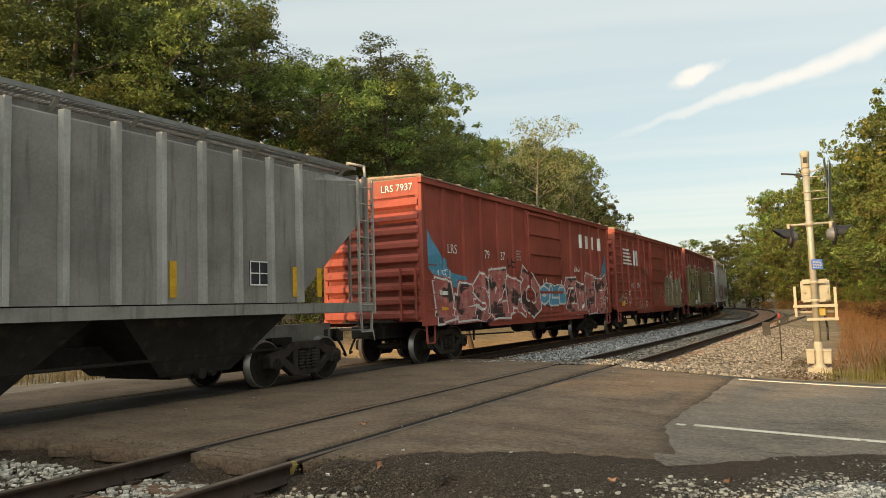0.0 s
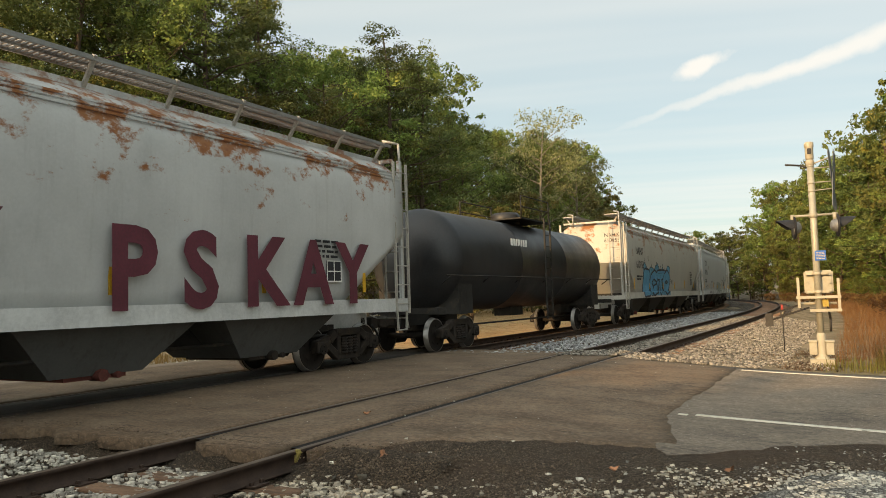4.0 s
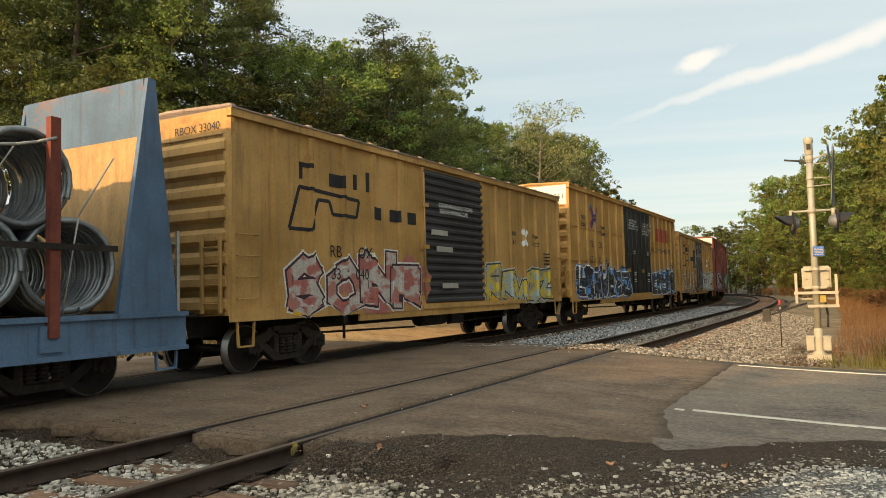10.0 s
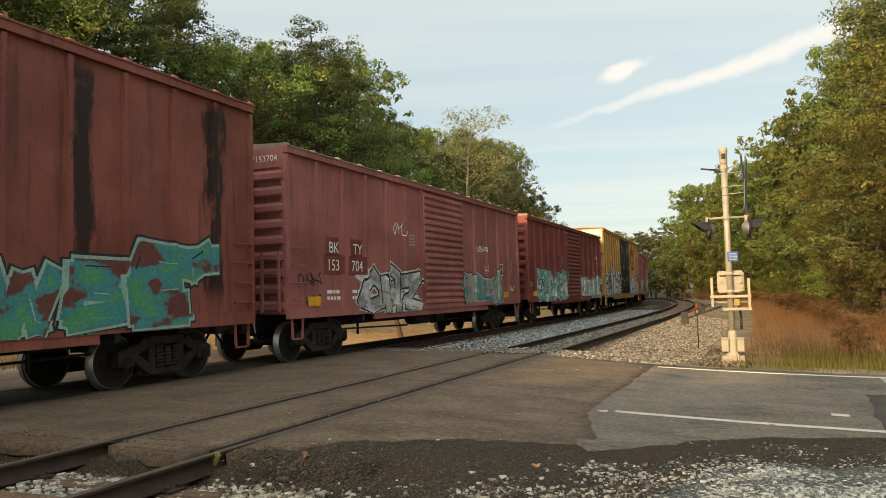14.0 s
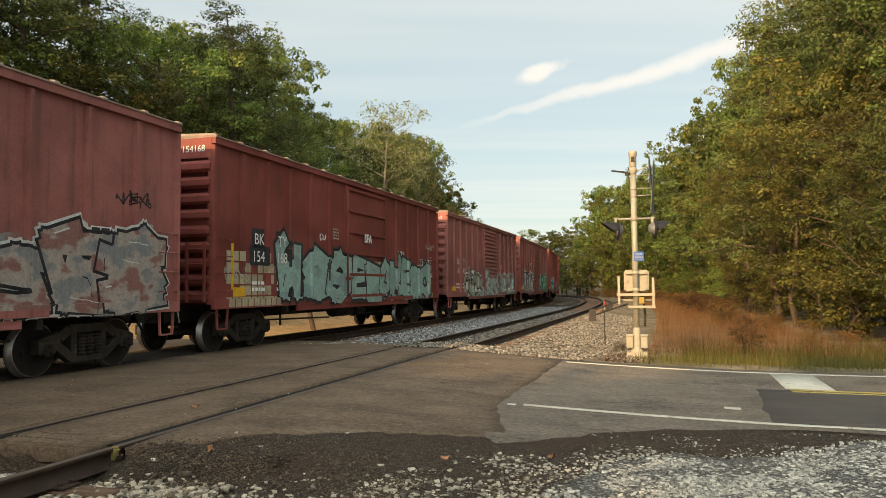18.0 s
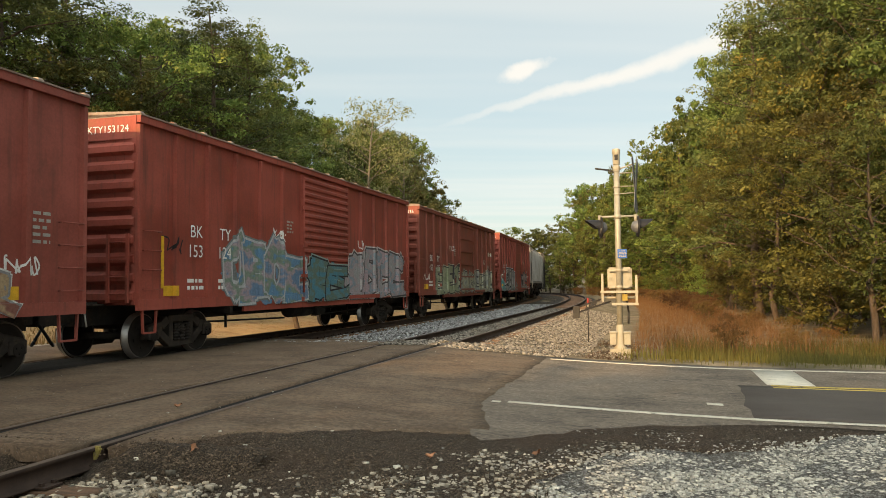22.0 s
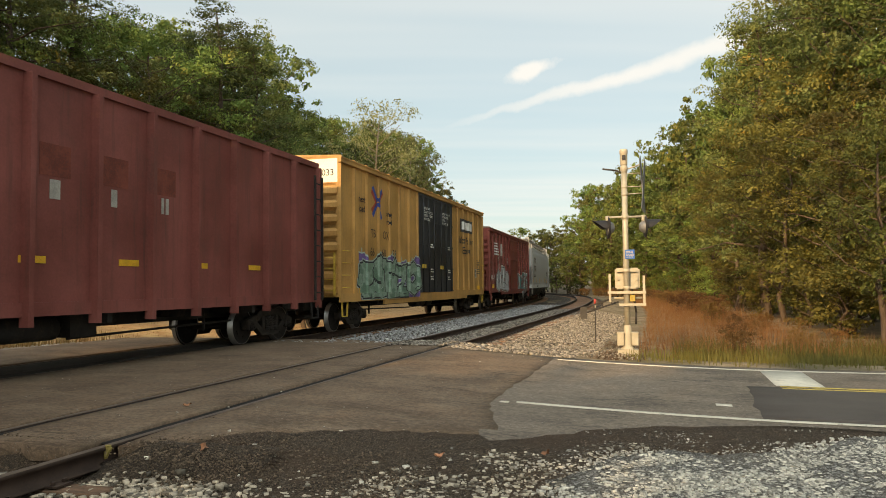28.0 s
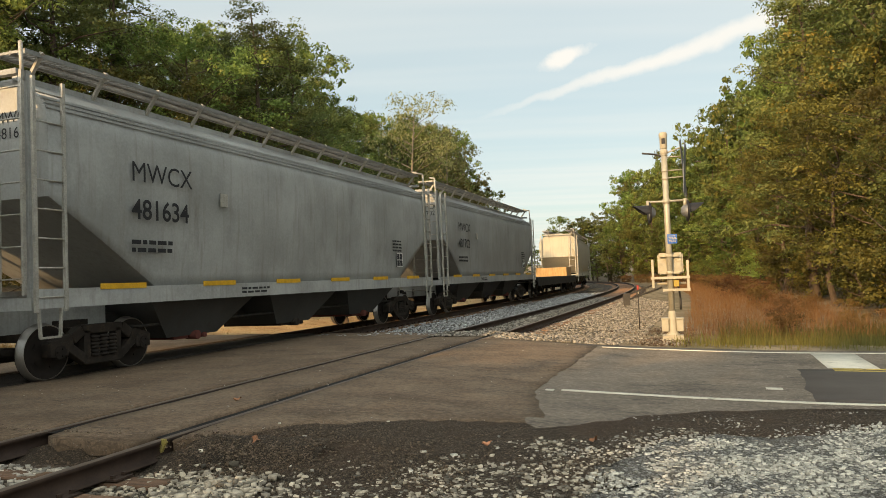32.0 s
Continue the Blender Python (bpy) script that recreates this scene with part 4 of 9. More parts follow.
    for s in (-1, 1):
        turn = Matrix.Translation((-0.40 if s < 0 else 0.47, 0.0, 2.94)) @ Matrix.Rotation(radians(-78 if s < 0 else 98), 4, "Z")
        face = Matrix.Rotation(radians(90), 4, "X")
        bm = bmesh.new()
        lathe(bm, [(0.0, -0.02), (0.25, -0.02), (0.26, 0.0), (0.25, 0.012), (0.0, 0.012)], 28, turn @ face)
        lamp = part("lamp_background", bm, M_HOOD, sig, "round black lamp background")
        bm = bmesh.new()
        lathe(bm, [(0.05, -0.15), (0.11, -0.12), (0.16, -0.02), (0.17, 0.03), (0.0, 0.035)], 20, turn @ face)
        part("lamp_body", bm, M_BACK, lamp)
        bm = bmesh.new()
        n = 14
        ring = []
        for k in range(n + 1):
            a = math.pi * (-0.05 + 1.10 * k / n)
            ln = 0.16 + 0.22 * math.sin(a) if 0 < a < math.pi else 0.12
            c, d = math.cos(a) * 0.18, math.sin(a) * 0.18
            ring.append((bm.verts.new(turn @ Vector((c, -0.01, d))), bm.verts.new(turn @ Vector((c * 1.02, -ln, d * 0.98)))))
        for a, b in zip(ring, ring[1:]):
            bm.faces.new((a[0], b[0], b[1], a[1]))
        part("lamp_hood", bm, M_HOOD, lamp)
        bm = bmesh.new()
        lathe(bm, [(0.0, 0.03), (0.12, 0.025), (0.165, 0.012), (0.165, 0.0)], 20, turn @ face)
        part("lens", bm, M_LENS, lamp)
        bm = bmesh.new()
        rod(bm, (s * 0.42, -0.02, 3.23), (s * 0.42, 0, 3.02), 0.04, 10)
        part("lamp_bracket", bm, M_ALU, lamp)
    # crossed boards in a plane along the track
    for tilt, dx in ((66, 0.0), (-66, 0.03)):
        bm = bmesh.new()
        quad_box(bm, -0.70, 0.70, -0.006, 0.006, -0.115, 0.115)
        ob = part("crossbuck_board", bm, M_BACK, sig, "bare metal back of a crossed warning board")
        ob.matrix_basis = pose(0.42 + dx, 0.05, 3.95, 0, 0, 80) @ Matrix.Rotation(radians(tilt), 4, "Y")
    for p, q, r in (((0, 0, 4.32), (0.42, 0.02, 4.46), 0.018), ((0, 0, 4.24), (0.41, 0.02, 4.24), 0.012), ((0.05, 0, 3.92), (0.46, 0.05, 3.92), 0.013), ((0.05, 0, 3.74), (0.46, 0.05, 3.76), 0.013), ((0.0, 0, 4.24), (-0.20, -0.04, 4.32), 0.022), ((-0.20, -0.04, 4.32), (-0.50, -0.1, 4.36), 0.022)):
        bm = bmesh.new()
        rod(bm, p, q, r, 7)
        part("sign_bracket", bm, M_ALU if p[0] > 0 or q[0] > 0 else M_DARK_IRON, sig)
    for z in (4.26, 3.88, 3.70):
        bm = bmesh.new()
        lathe(bm, [(0.063, z), (0.078, z + 0.005), (0.078, z + 0.05), (0.063, z + 0.055)], 16)
        part("band_clamp", bm, M_ALU, sig)
    bm = bmesh.new()
    quad_box(bm, -0.02, 0.20, -0.085, -0.075, 2.18, 2.40)
    sign = part("notice_plate", bm, M_BLUE_SIGN, sig, "blue notice plate with white print")
    bm = bmesh.new()
    g = random.Random(5)
    for r in range(5):
        a = 0.0
        while a < 0.15:
            w = g.uniform(0.02, 0.05)
            quad_box(bm, a + 0.01, a + 0.01 + w, -0.089, -0.085, 2.35 - r * 0.034, 2.365 - r * 0.034)
            a += w + 0.012
    part("print", bm, M_CREAM, sign)
    return sig


crossing_signal(4.55, 6.72, -0.24)

# short red and white marker post, a grey stub post and the lineside debris
bm = bmesh.new()
rod(bm, (0, 0, -0.6), (0, 0, 0.88), 0.018, 8)
post = tagged(new("marker_post", as_mesh("marker_post", bm, M_DARK_IRON)), "thin dark trackside stake with a red and white head", "post")
post.matrix_basis = pose(3.30, 12.4, 0.0)
for z0, z1, mt in ((0.60, 0.72, M_CREAM), (0.72, 0.88, surface("red_post_paint", (0.34, 0.05, 0.04), 0.6, var=0.2, scale=6.0, fine=40.0, bump=0.1, depth=0.002))):
    bm = bmesh.new()
    rod(bm, (0, 0, z0), (0, 0, z1), 0.034, 10)
    part("band", bm, mt, post)

# rail-end markers, fallen leaves
bm = bmesh.new()
for k in range(5):
    quad_box(bm, -0.03 + k * 0.012, -0.01 + k * 0.012, -0.02, 0.02, -0.12 + k * 0.02, -0.02 + 0.02 * (k % 2))
bmesh.ops.bevel(bm, geom=list(bm.edges), offset=0.006, segments=1, affect="EDGES")
clip = tagged(new("rail_clip", as_mesh("rail_clip", bm, surface("yellow_clip", (0.27, 0.21, 0.06), 0.6, var=0.3, scale=9.0, fine=60.0, bump=0.2, depth=0.003))), "yellow painted clip at the rail where the asphalt begins", "clip")
clip.matrix_basis = pose(0.80, -6.25, 0.01)

M_DRY_LEAF = surface("orange_fallen_leaf", (0.38, 0.17, 0.085), 0.7, var=0.3, scale=20.0, fine=80.0, bump=0.3, rand=0.3, depth=0.003)


def leaf_shape(bm):
    n = 11
    c = bm.verts.new((0, 0, 0.012))
    ring = []
    for k in range(n):
        a = k * math.tau / n
        r = 0.042 * (1.0 if k % 2 else 0.62)
        ring.append(bm.verts.new((math.cos(a) * r * 1.3, math.sin(a) * r, 0.004 + 0.022 * math.sin(a * 2 + 1))))
    for k in range(n):
        bm.faces.new((c, ring[k], ring[(k + 1) % n]))


lb = bmesh.new()
leaf_shape(lb)
leaf_me = as_mesh("leaf", lb, M_DRY_LEAF)
for x, y in ((1.62, -6.05), (3.5, -5.35), (4.35, -4.85), (0.2, -4.3)):
    lf = tagged(new("fallen_leaf", leaf_me), "curled orange dead leaf on the ground", "leaf", "fallen leaves")
    lf.matrix_basis = pose(x, y, float(road_level(np.array(x))) + 0.025, random.uniform(-25, 25), random.uniform(-25, 25), random.uniform(0, 360))


# ---- trees ----
M_BARK = surface("bark", (0.085, 0.062, 0.045), 0.95, var=0.4, scale=3.0, fine=24.0, bump=1.0, grain=(3, 3, 0.6), depth=0.03)
M_BARK_PALE = surface("pale_bark", (0.20, 0.17, 0.13), 0.95, var=0.35, scale=3.0, fine=24.0, bump=0.8, grain=(3, 3, 0.6), depth=0.03)
LEAF_GREEN = leafy("green_leaves", (0.068, 0.108, 0.026), (0.195, 0.235, 0.060), (0.27, 0.24, 0.056))
LEAF_OLIVE = leafy("olive_leaves", (0.050, 0.064, 0.018), (0.148, 0.146, 0.038), (0.23, 0.165, 0.040))
LEAF_GOLD = leafy("turning_leaves", (0.062, 0.064, 0.018), (0.165, 0.142, 0.036), (0.25, 0.148, 0.034))
LEAF_PINE = leafy("pine_needles", (0.056, 0.082, 0.028), (0.165, 0.185, 0.060), (0.22, 0.20, 0.065))
LEAF_PALE = leafy("pale_sparse_leaves", (0.15, 0.16, 0.07), (0.21, 0.21, 0.095), (0.26, 0.22, 0.10))
LEAF_RUST = leafy("rust_leaves", (0.12, 0.075, 0.030), (0.17, 0.09, 0.034), (0.20, 0.11, 0.04))


def leaf_cloud(g, centres, radii, per, size, flat=0.8, inner=4):
    """Leaf sprays on the outside of each clump, bent quads turned every way but mostly up and out, and a few larger ones inside it."""
    vs = []
    for count, lo, hi, scale in ((per, 0.60, 1.12, 1.0), (inner, 0.05, 0.5, 1.9)):
        n = len(centres) * count
        c = np.repeat(centres, count, 0)
        r = np.repeat(radii, count)
        d = g.normal(size=(n, 3))
        d /= np.linalg.norm(d, axis=1, keepdims=True)
        d[:, 2] = np.where(d[:, 2] < -0.3, -d[:, 2], d[:, 2])
        p = c + d * (r * lerp(lo, hi, g.random(n)))[:, None] * [1, 1, flat]
        nrm = d + g.normal(size=(n, 3)) * 0.6 + [0, 0, 0.4]
        nrm /= np.linalg.norm(nrm, axis=1, keepdims=True)
        a = np.cross(nrm, g.normal(size=(n, 3)))
        a /= np.linalg.norm(a, axis=1, keepdims=True)
        b = np.cross(nrm, a)
        s = (size * scale * (0.5 + 1.0 * g.random(n)))[:, None]
        vs.append(np.stack([p - a * s, p - b * s * 0.5 + nrm * s * 0.16, p + a * s, p + b * s * 0.5 + nrm * s * 0.16], 1))
    v = np.concatenate(vs)
    return v.reshape(-1, 3), np.arange(len(v) * 4).reshape(-1, 4)


def limbs(bm, g, top, spread, n, trunk_r, bare=0.3, lean=0.0, rise=0.5, tip=0.93):
    """A tapered, slightly crooked trunk and limbs; gives the limb ends and the trunk's points."""
    pts = [Vector((0, 0, -0.4))]
    k = 6
    for i in range(1, k + 1):
        pts.append(Vector((lean * i / k + g.normal() * 0.12, g.normal() * 0.12, top * tip * i / k)))
    for i in range(k):
        rod(bm, pts[i], pts[i + 1], trunk_r * (1 - i / k * 0.85), 8, trunk_r * (1 - (i + 1) / k * 0.85), False)
    ends = []
    for i in range(n):
        h = bare + (0.97 - bare) * (i + 0.5) / n
        q = min(k - 1, int(h * k))
        base = pts[q].lerp(pts[q + 1], h * k - q)
        a = i * 2.4 + g.normal() * 0.3
        ln = spread(h) * (0.75 + 0.45 * g.random())
        mid = base + Vector((math.cos(a) * ln * 0.5, math.sin(a) * ln * 0.5, ln * rise * 0.45))
        end = base + Vector((math.cos(a + 0.2) * ln, math.sin(a + 0.2) * ln, ln * (rise + 0.15 * g.normal())))
        r = trunk_r * 0.42 * (1 - h * 0.7)
        rod(bm, base, mid, r, 5, r * 0.65, False)
        rod(bm, mid, end, r * 0.65, 5, r * 0.25, False)
        ends.append((mid, end))
    return ends, pts


def broadleaf(name, seed, height, width, leaf, label, bark=None, per=64, size=0.068, n=20, bare=0.18, clump=(0.30, 0.62), lobe=(0.95, 1.6), around=6, inner=3):
    """Limbs end in rounded lobes; each lobe is a handful of leafy clumps on its upper and outer side."""
    g = np.random.default_rng(seed)
    tree = thing(name, label, "tree")
    bm = bmesh.new()
    ends, pts = limbs(bm, g, height - lobe[1] * 0.5, lambda h: width * (0.30 + 0.70 * math.sin(min(1.0, max(0.08, (h - bare * 0.5) / (1.10 - bare * 0.5))) * math.pi * 0.93)), n, 0.05 + height * 0.013, bare)
    part("trunk", bm, bark or M_BARK, tree, fix=False)
    tops = [(pts[-1], pts[-1] + Vector((g.normal() * 0.4, g.normal() * 0.4, 0.2))) for _ in range(2)]
    centres = []
    for mid, end in ends + tops:
        r = lerp(lobe[0], lobe[1], g.random())
        for _ in range(around):
            d = Vector(g.normal(size=3))
            d.z = abs(d.z) * 0.8 - 0.15
            d.normalize()
            centres.append(tuple(end + d * r * (0.55 + 0.35 * g.random())))
        for q in (0.0, 0.3, 0.6):
            centres.append(tuple(mid.lerp(end, q) + Vector(g.normal(size=3)) * 0.25))
    centres = np.array(centres)
    radii = lerp(clump[0], clump[1], g.random(len(centres)))
    v, f = leaf_cloud(g, centres, radii, per, size, inner=inner)
    part("crown", arrays("crown", v, f, leaf), None, tree)
    return tree


def pine(name, seed, height, width, label, per=72, n=28, bare=0.36, size=0.060, around=4, inner=3):
    """A pine: tiers of limbs with flattened needle tufts, a rounded top."""
    g = np.random.default_rng(seed)
    tree = thing(name, label, "tree")
    bm = bmesh.new()
    ends, pts = limbs(bm, g, height, lambda h: width * (1.0 - max(0.0, (h - bare) / (1.02 - bare)) ** 2.2 * 0.85) * (0.75 + 0.25 * math.sin(h * 40)), n, 0.06 + height * 0.011, bare, rise=0.22, tip=0.97)
    part("trunk", bm, M_BARK, tree, fix=False)
    centres = []
    for mid, end in ends:
        for q in (0.0, 0.4, 0.8, 1.05):
            c = mid.lerp(end, q)
            for _ in range(2 if q < 0.5 else around // 2):
                centres.append(tuple(c + Vector((g.normal() * 0.45, g.normal() * 0.45, 0.12 + g.normal() * 0.16))))
    centres += [tuple(pts[-1] + Vector((g.normal() * 0.45, g.normal() * 0.45, g.random() * 0.5))) for _ in range(6)]
    centres = np.array(centres)
    radii = lerp(0.36, 0.72, g.random(len(centres)))
    v, f = leaf_cloud(g, centres, radii, per, size, 0.55, inner=inner)
    part("crown", arrays("crown", v, f, LEAF_PINE), None, tree)
    return tree


FAR_AWAY = dict(per=26, size=0.125, inner=3)
KINDS = [
    broadleaf("tree", 1, 13.0, 3.4, LEAF_GREEN, "tall broadleaf tree in dense green leaf"),
    broadleaf("tree", 2, 12.0, 3.6, LEAF_OLIVE, "broad tree with olive early-autumn leaves"),
    broadleaf("tree", 3, 10.5, 3.1, LEAF_GOLD, "broadleaf tree turning yellow and orange"),
    pine("pine_tree", 4, 16.0, 3.6, "tall dark pine with a bare lower trunk"),
    pine("pine_tree", 5, 14.0, 3.3, "dark pine with layered needle clumps", n=30, bare=0.10),
    broadleaf("tree", 6, 14.0, 2.6, LEAF_PALE, "thin-crowned tree with sparse pale leaves", bark=M_BARK_PALE, per=26, size=0.085, n=30, clump=(0.4, 0.75), inner=0),
    broadleaf("tree", 7, 11.5, 3.3, LEAF_GREEN, "rounded broadleaf tree in green leaf", n=22),
]
THIN = [
    broadleaf("tree", 21, 13.0, 3.5, LEAF_GREEN, "broadleaf tree in green leaf beside the curve", bare=0.08, **FAR_AWAY),
    broadleaf("tree", 22, 12.0, 3.7, LEAF_OLIVE, "olive broadleaf tree beside the curve", bare=0.08, **FAR_AWAY),
    broadleaf("tree", 23, 11.0, 3.3, LEAF_GOLD, "yellowing broadleaf tree beside the curve", bare=0.08, **FAR_AWAY),
    pine("pine_tree", 24, 15.0, 3.5, "dark pine beside the curve", **FAR_AWAY),
]
BUSHES = [
    broadleaf("bush", 11, 3.4, 1.5, LEAF_GREEN, "dense green bush at the wood's edge", per=30, size=0.075, n=9, bare=0.06, clump=(0.35, 0.6), lobe=(0.5, 0.8), around=4),
    broadleaf("bush", 12, 3.0, 1.5, LEAF_GOLD, "yellowing bush at the wood's edge", per=30, size=0.075, n=9, bare=0.06, clump=(0.35, 0.6), lobe=(0.5, 0.8), around=4),
    broadleaf("bush", 13, 2.2, 1.4, LEAF_RUST, "reddish-brown brush beside the track", per=26, size=0.07, n=8, bare=0.05, clump=(0.3, 0.5), lobe=(0.4, 0.7), around=4),
    broadleaf("bush", 14, 3.6, 1.8, LEAF_OLIVE, "tall olive bush at the wood's edge", per=30, size=0.075, n=10, bare=0.06, clump=(0.4, 0.65), lobe=(0.5, 0.9), around=4),
]
for t in KINDS + THIN + BUSHES:
    t["tall"] = max((c.matrix_basis @ Vector(b)).z for c in t.children for b in c.bound_box) - 0.15


EYE = (5.42, -11.6, 1.35)
# how high the woods stand over the crossing, by direction from it
CREST_AZ = [-75, -60, -50, -44, -42, -40, -37, -33.6, -32, -30, -28.5, -27.8, -24.7, -22.5, -21, -19, -17, -15, -13.5, -12, -8.9, -6.2, -5.4, -4.6, -2.7, -1, 0.2, 1.8, 3.8, 5.6, 6.4, 9.5, 16, 40]
CREST_EL = [25, 25, 25, 23, 20.8, 19.6, 19.2, 20.4, 19.6, 18.0, 16.0, 14.2, 13.3, 13.4, 12.6, 11.4, 9.5, 7.8, 6.5, 4.8, 4.6, 4.8, 6.8, 8.0, 8.2, 9.6, 11.4, 13.2, 16.2, 17.4, 19, 21.5, 25, 25]


def root(proto, p, k, group, lean=3.0, slim=1.0):
    z = float(level(np.array([p[0]]), np.array([p[1]]))[0])
    t = copy_thing(proto, pose(p[0], p[1], z - 0.05, random.uniform(-lean, lean), random.uniform(-lean, lean), random.uniform(0, 360)))
    w = min(k, 0.5 + 0.5 * k) * slim
    t.scale = (w * random.uniform(0.92, 1.12), w * random.uniform(0.92, 1.12), k)
    if group:
        tagged(t, group=group)
    return t


def crest_scale(proto, p, share, reach=0.0):
    """How far to scale a tree so that it tops out at the wood's crest; reach: degrees by which its crown spreads to the side."""
    dx, dy = p[0] - EYE[0], p[1] - EYE[1]
    az = math.degrees(math.atan2(dx, dy))
    el = np.interp(az + (reach if az < -27 else -2.6 * reach if az > -1 else -0.4 * reach if az > -4 else 0), CREST_AZ, CREST_EL)
    z = float(level(np.array([p[0]]), np.array([p[1]]))[0])
    return min(2.0, max(0.35, (EYE[2] + math.hypot(dx, dy) * math.tan(radians(el)) * share - z) / proto["tall"]))


def plant(proto, s, off, scale, jitter=1.0, group="", fill=None):
    p = along(s + random.uniform(-1, 1) * jitter, -off + random.uniform(-1, 1) * jitter)
    k = crest_scale(proto, p, random.uniform(*fill), 0.6) if fill else scale * random.uniform(0.88, 1.14)
    return root(proto, p, k, group)


def specimen(proto, az, dist, share, group, slim=1.0):
    """A tree that stands out, by its direction and distance from the crossing's near corner."""
    p = np.array([EYE[0] + math.sin(radians(az)) * dist, EYE[1] + math.cos(radians(az)) * dist])
    return root(proto, p, crest_scale(proto, p, share), group, 1.0, slim)


random.seed(21)
LEFT, RIGHT = "trees on the far bank", "trees along the near side"
LOWER, UPPER = (0.50, 0.82), (0.88, 1.0)
# far bank: staggered rows along the curve, tallest at the crest
for s in np.arange(5, 37, 5.0):
    plant(random.choice((KINDS[0], KINDS[1], KINDS[6], KINDS[2], KINDS[4])), s, -20, 1.0, 1.2, LEFT, fill=(0.62, 0.86))
    plant(random.choice((KINDS[0], KINDS[3], KINDS[4], KINDS[3])), s + 2, -25, 1.0, 1.2, LEFT, fill=UPPER)
    plant(random.choice((THIN[3], THIN[0])), s, -31, 1.0, 1.3, LEFT, fill=UPPER)
for s in np.arange(37, 150, 5.4):
    near = s < 66
    plant(random.choice((KINDS[1], KINDS[0], KINDS[6], KINDS[2]) if near else (THIN[0], THIN[1], THIN[2])), s, -18.0, 1.0, 1.3, LEFT, fill=LOWER)
    plant(random.choice((KINDS[0], KINDS[3], KINDS[1], KINDS[6]) if near else (THIN[0], THIN[1], THIN[3])), s + 2, -24, 1.0, 1.5, LEFT, fill=UPPER)
    if s < 90:
        plant(random.choice((THIN[0], THIN[3])), s, -31, 1.0, 1.6, LEFT, fill=UPPER)
# crowns that break the skyline
specimen(KINDS[3], -33.2, 44, 1.02, LEFT, 1.25)
specimen(KINDS[4], -31.0, 46, 0.98, LEFT)
specimen(KINDS[0], -38.0, 40, 1.0, LEFT)
specimen(KINDS[3], -43.5, 40, 1.03, LEFT, 1.15)
specimen(KINDS[3], -47.0, 36, 1.05, LEFT, 1.15)
specimen(KINDS[6], -51.0, 34, 0.9, LEFT)
for az, dist in ((-50, 40), (-53.5, 37), (-56, 33), (-58.5, 38), (-61, 33), (-64, 36)):
    specimen(KINDS[3] if dist > 36 else KINDS[4], az, dist, 1.02, LEFT, 1.2)
specimen(KINDS[5], -21.6, 62, 1.10, LEFT, 0.95)
specimen(KINDS[5], -19.2, 66, 1.0, LEFT, 0.9)
specimen(KINDS[2], -27.0, 34, 0.52, LEFT, 1.1)
# near side: a leafy wall along the curve, taller trees and pines behind
for s in np.arange(10, 150, 4.6):
    near = s < 60
    plant(random.choice((KINDS[1], KINDS[2], KINDS[1], KINDS[6], KINDS[2]) if near else (THIN[0], THIN[3], THIN[1], THIN[0])), s, 12.5 + 1.2 * math.sin(s), 0.78, 1.0, RIGHT, fill=(0.45, 0.85))
    plant(random.choice((KINDS[0], KINDS[1], KINDS[4], KINDS[6]) if near else (THIN[0], THIN[1], THIN[3])), s + 2, 17.0, 0.95, 1.3, RIGHT, fill=UPPER)
    if s < 60:
        plant(random.choice((KINDS[3], THIN[3], THIN[0])), s, 23, 1.05, 1.5, RIGHT, fill=UPPER)
for s in np.arange(60, 170, 5.0):
    plant(random.choice((THIN[0], THIN[1])), s, 22.0, 0.95, 1.3, RIGHT, fill=(0.8, 0.98))
    plant(random.choice((THIN[0], THIN[1])), s, 11.5, 0.5, 1.0, RIGHT, fill=(0.35, 0.5))
for az, dist, share in ((7.0, 44, 1.0), (11.5, 42, 1.02), (15.0, 40, 1.05), (19.0, 38, 1.0)):
    specimen(KINDS[4], az, dist, share, RIGHT, 1.15)
for s in np.arange(6, 120, 3.2):
    plant(random.choice((BUSHES[0], BUSHES[1], BUSHES[3])), s, -15.5, 0.9, 1.0, "bushes on the far bank")
for s in np.arange(12, 120, 3.4):
    plant(random.choice((BUSHES[1], BUSHES[3], BUSHES[1], BUSHES[0])), s, 11.4, 0.85, 0.8, "bushes along the near side")
for s in np.arange(9, 70, 3.0):
    plant(BUSHES[3], s, 15.0, 1.7, 1.0, "bushes along the near side")
for x in np.arange(12, 34, 2.4):
    plant(random.choice((BUSHES[0], BUSHES[1], BUSHES[3])), 11.5 - 0.12 * x, x, 0.95, 0.8, "bushes along the near side")
    plant(random.choice((KINDS[1], THIN[0], THIN[1])), 14.0, x + 1, 0.8, 1.0, RIGHT)
for k in range(9):
    plant(BUSHES[2], 8.6 + 1.7 * k, 7.6 + 1.2 * (k % 3), 0.26, 0.6, "brush beside the track")
for s in np.arange(24, 120, 3.0):
    plant(BUSHES[2], s, 7.4, 0.5, 0.7, "brush beside the track")
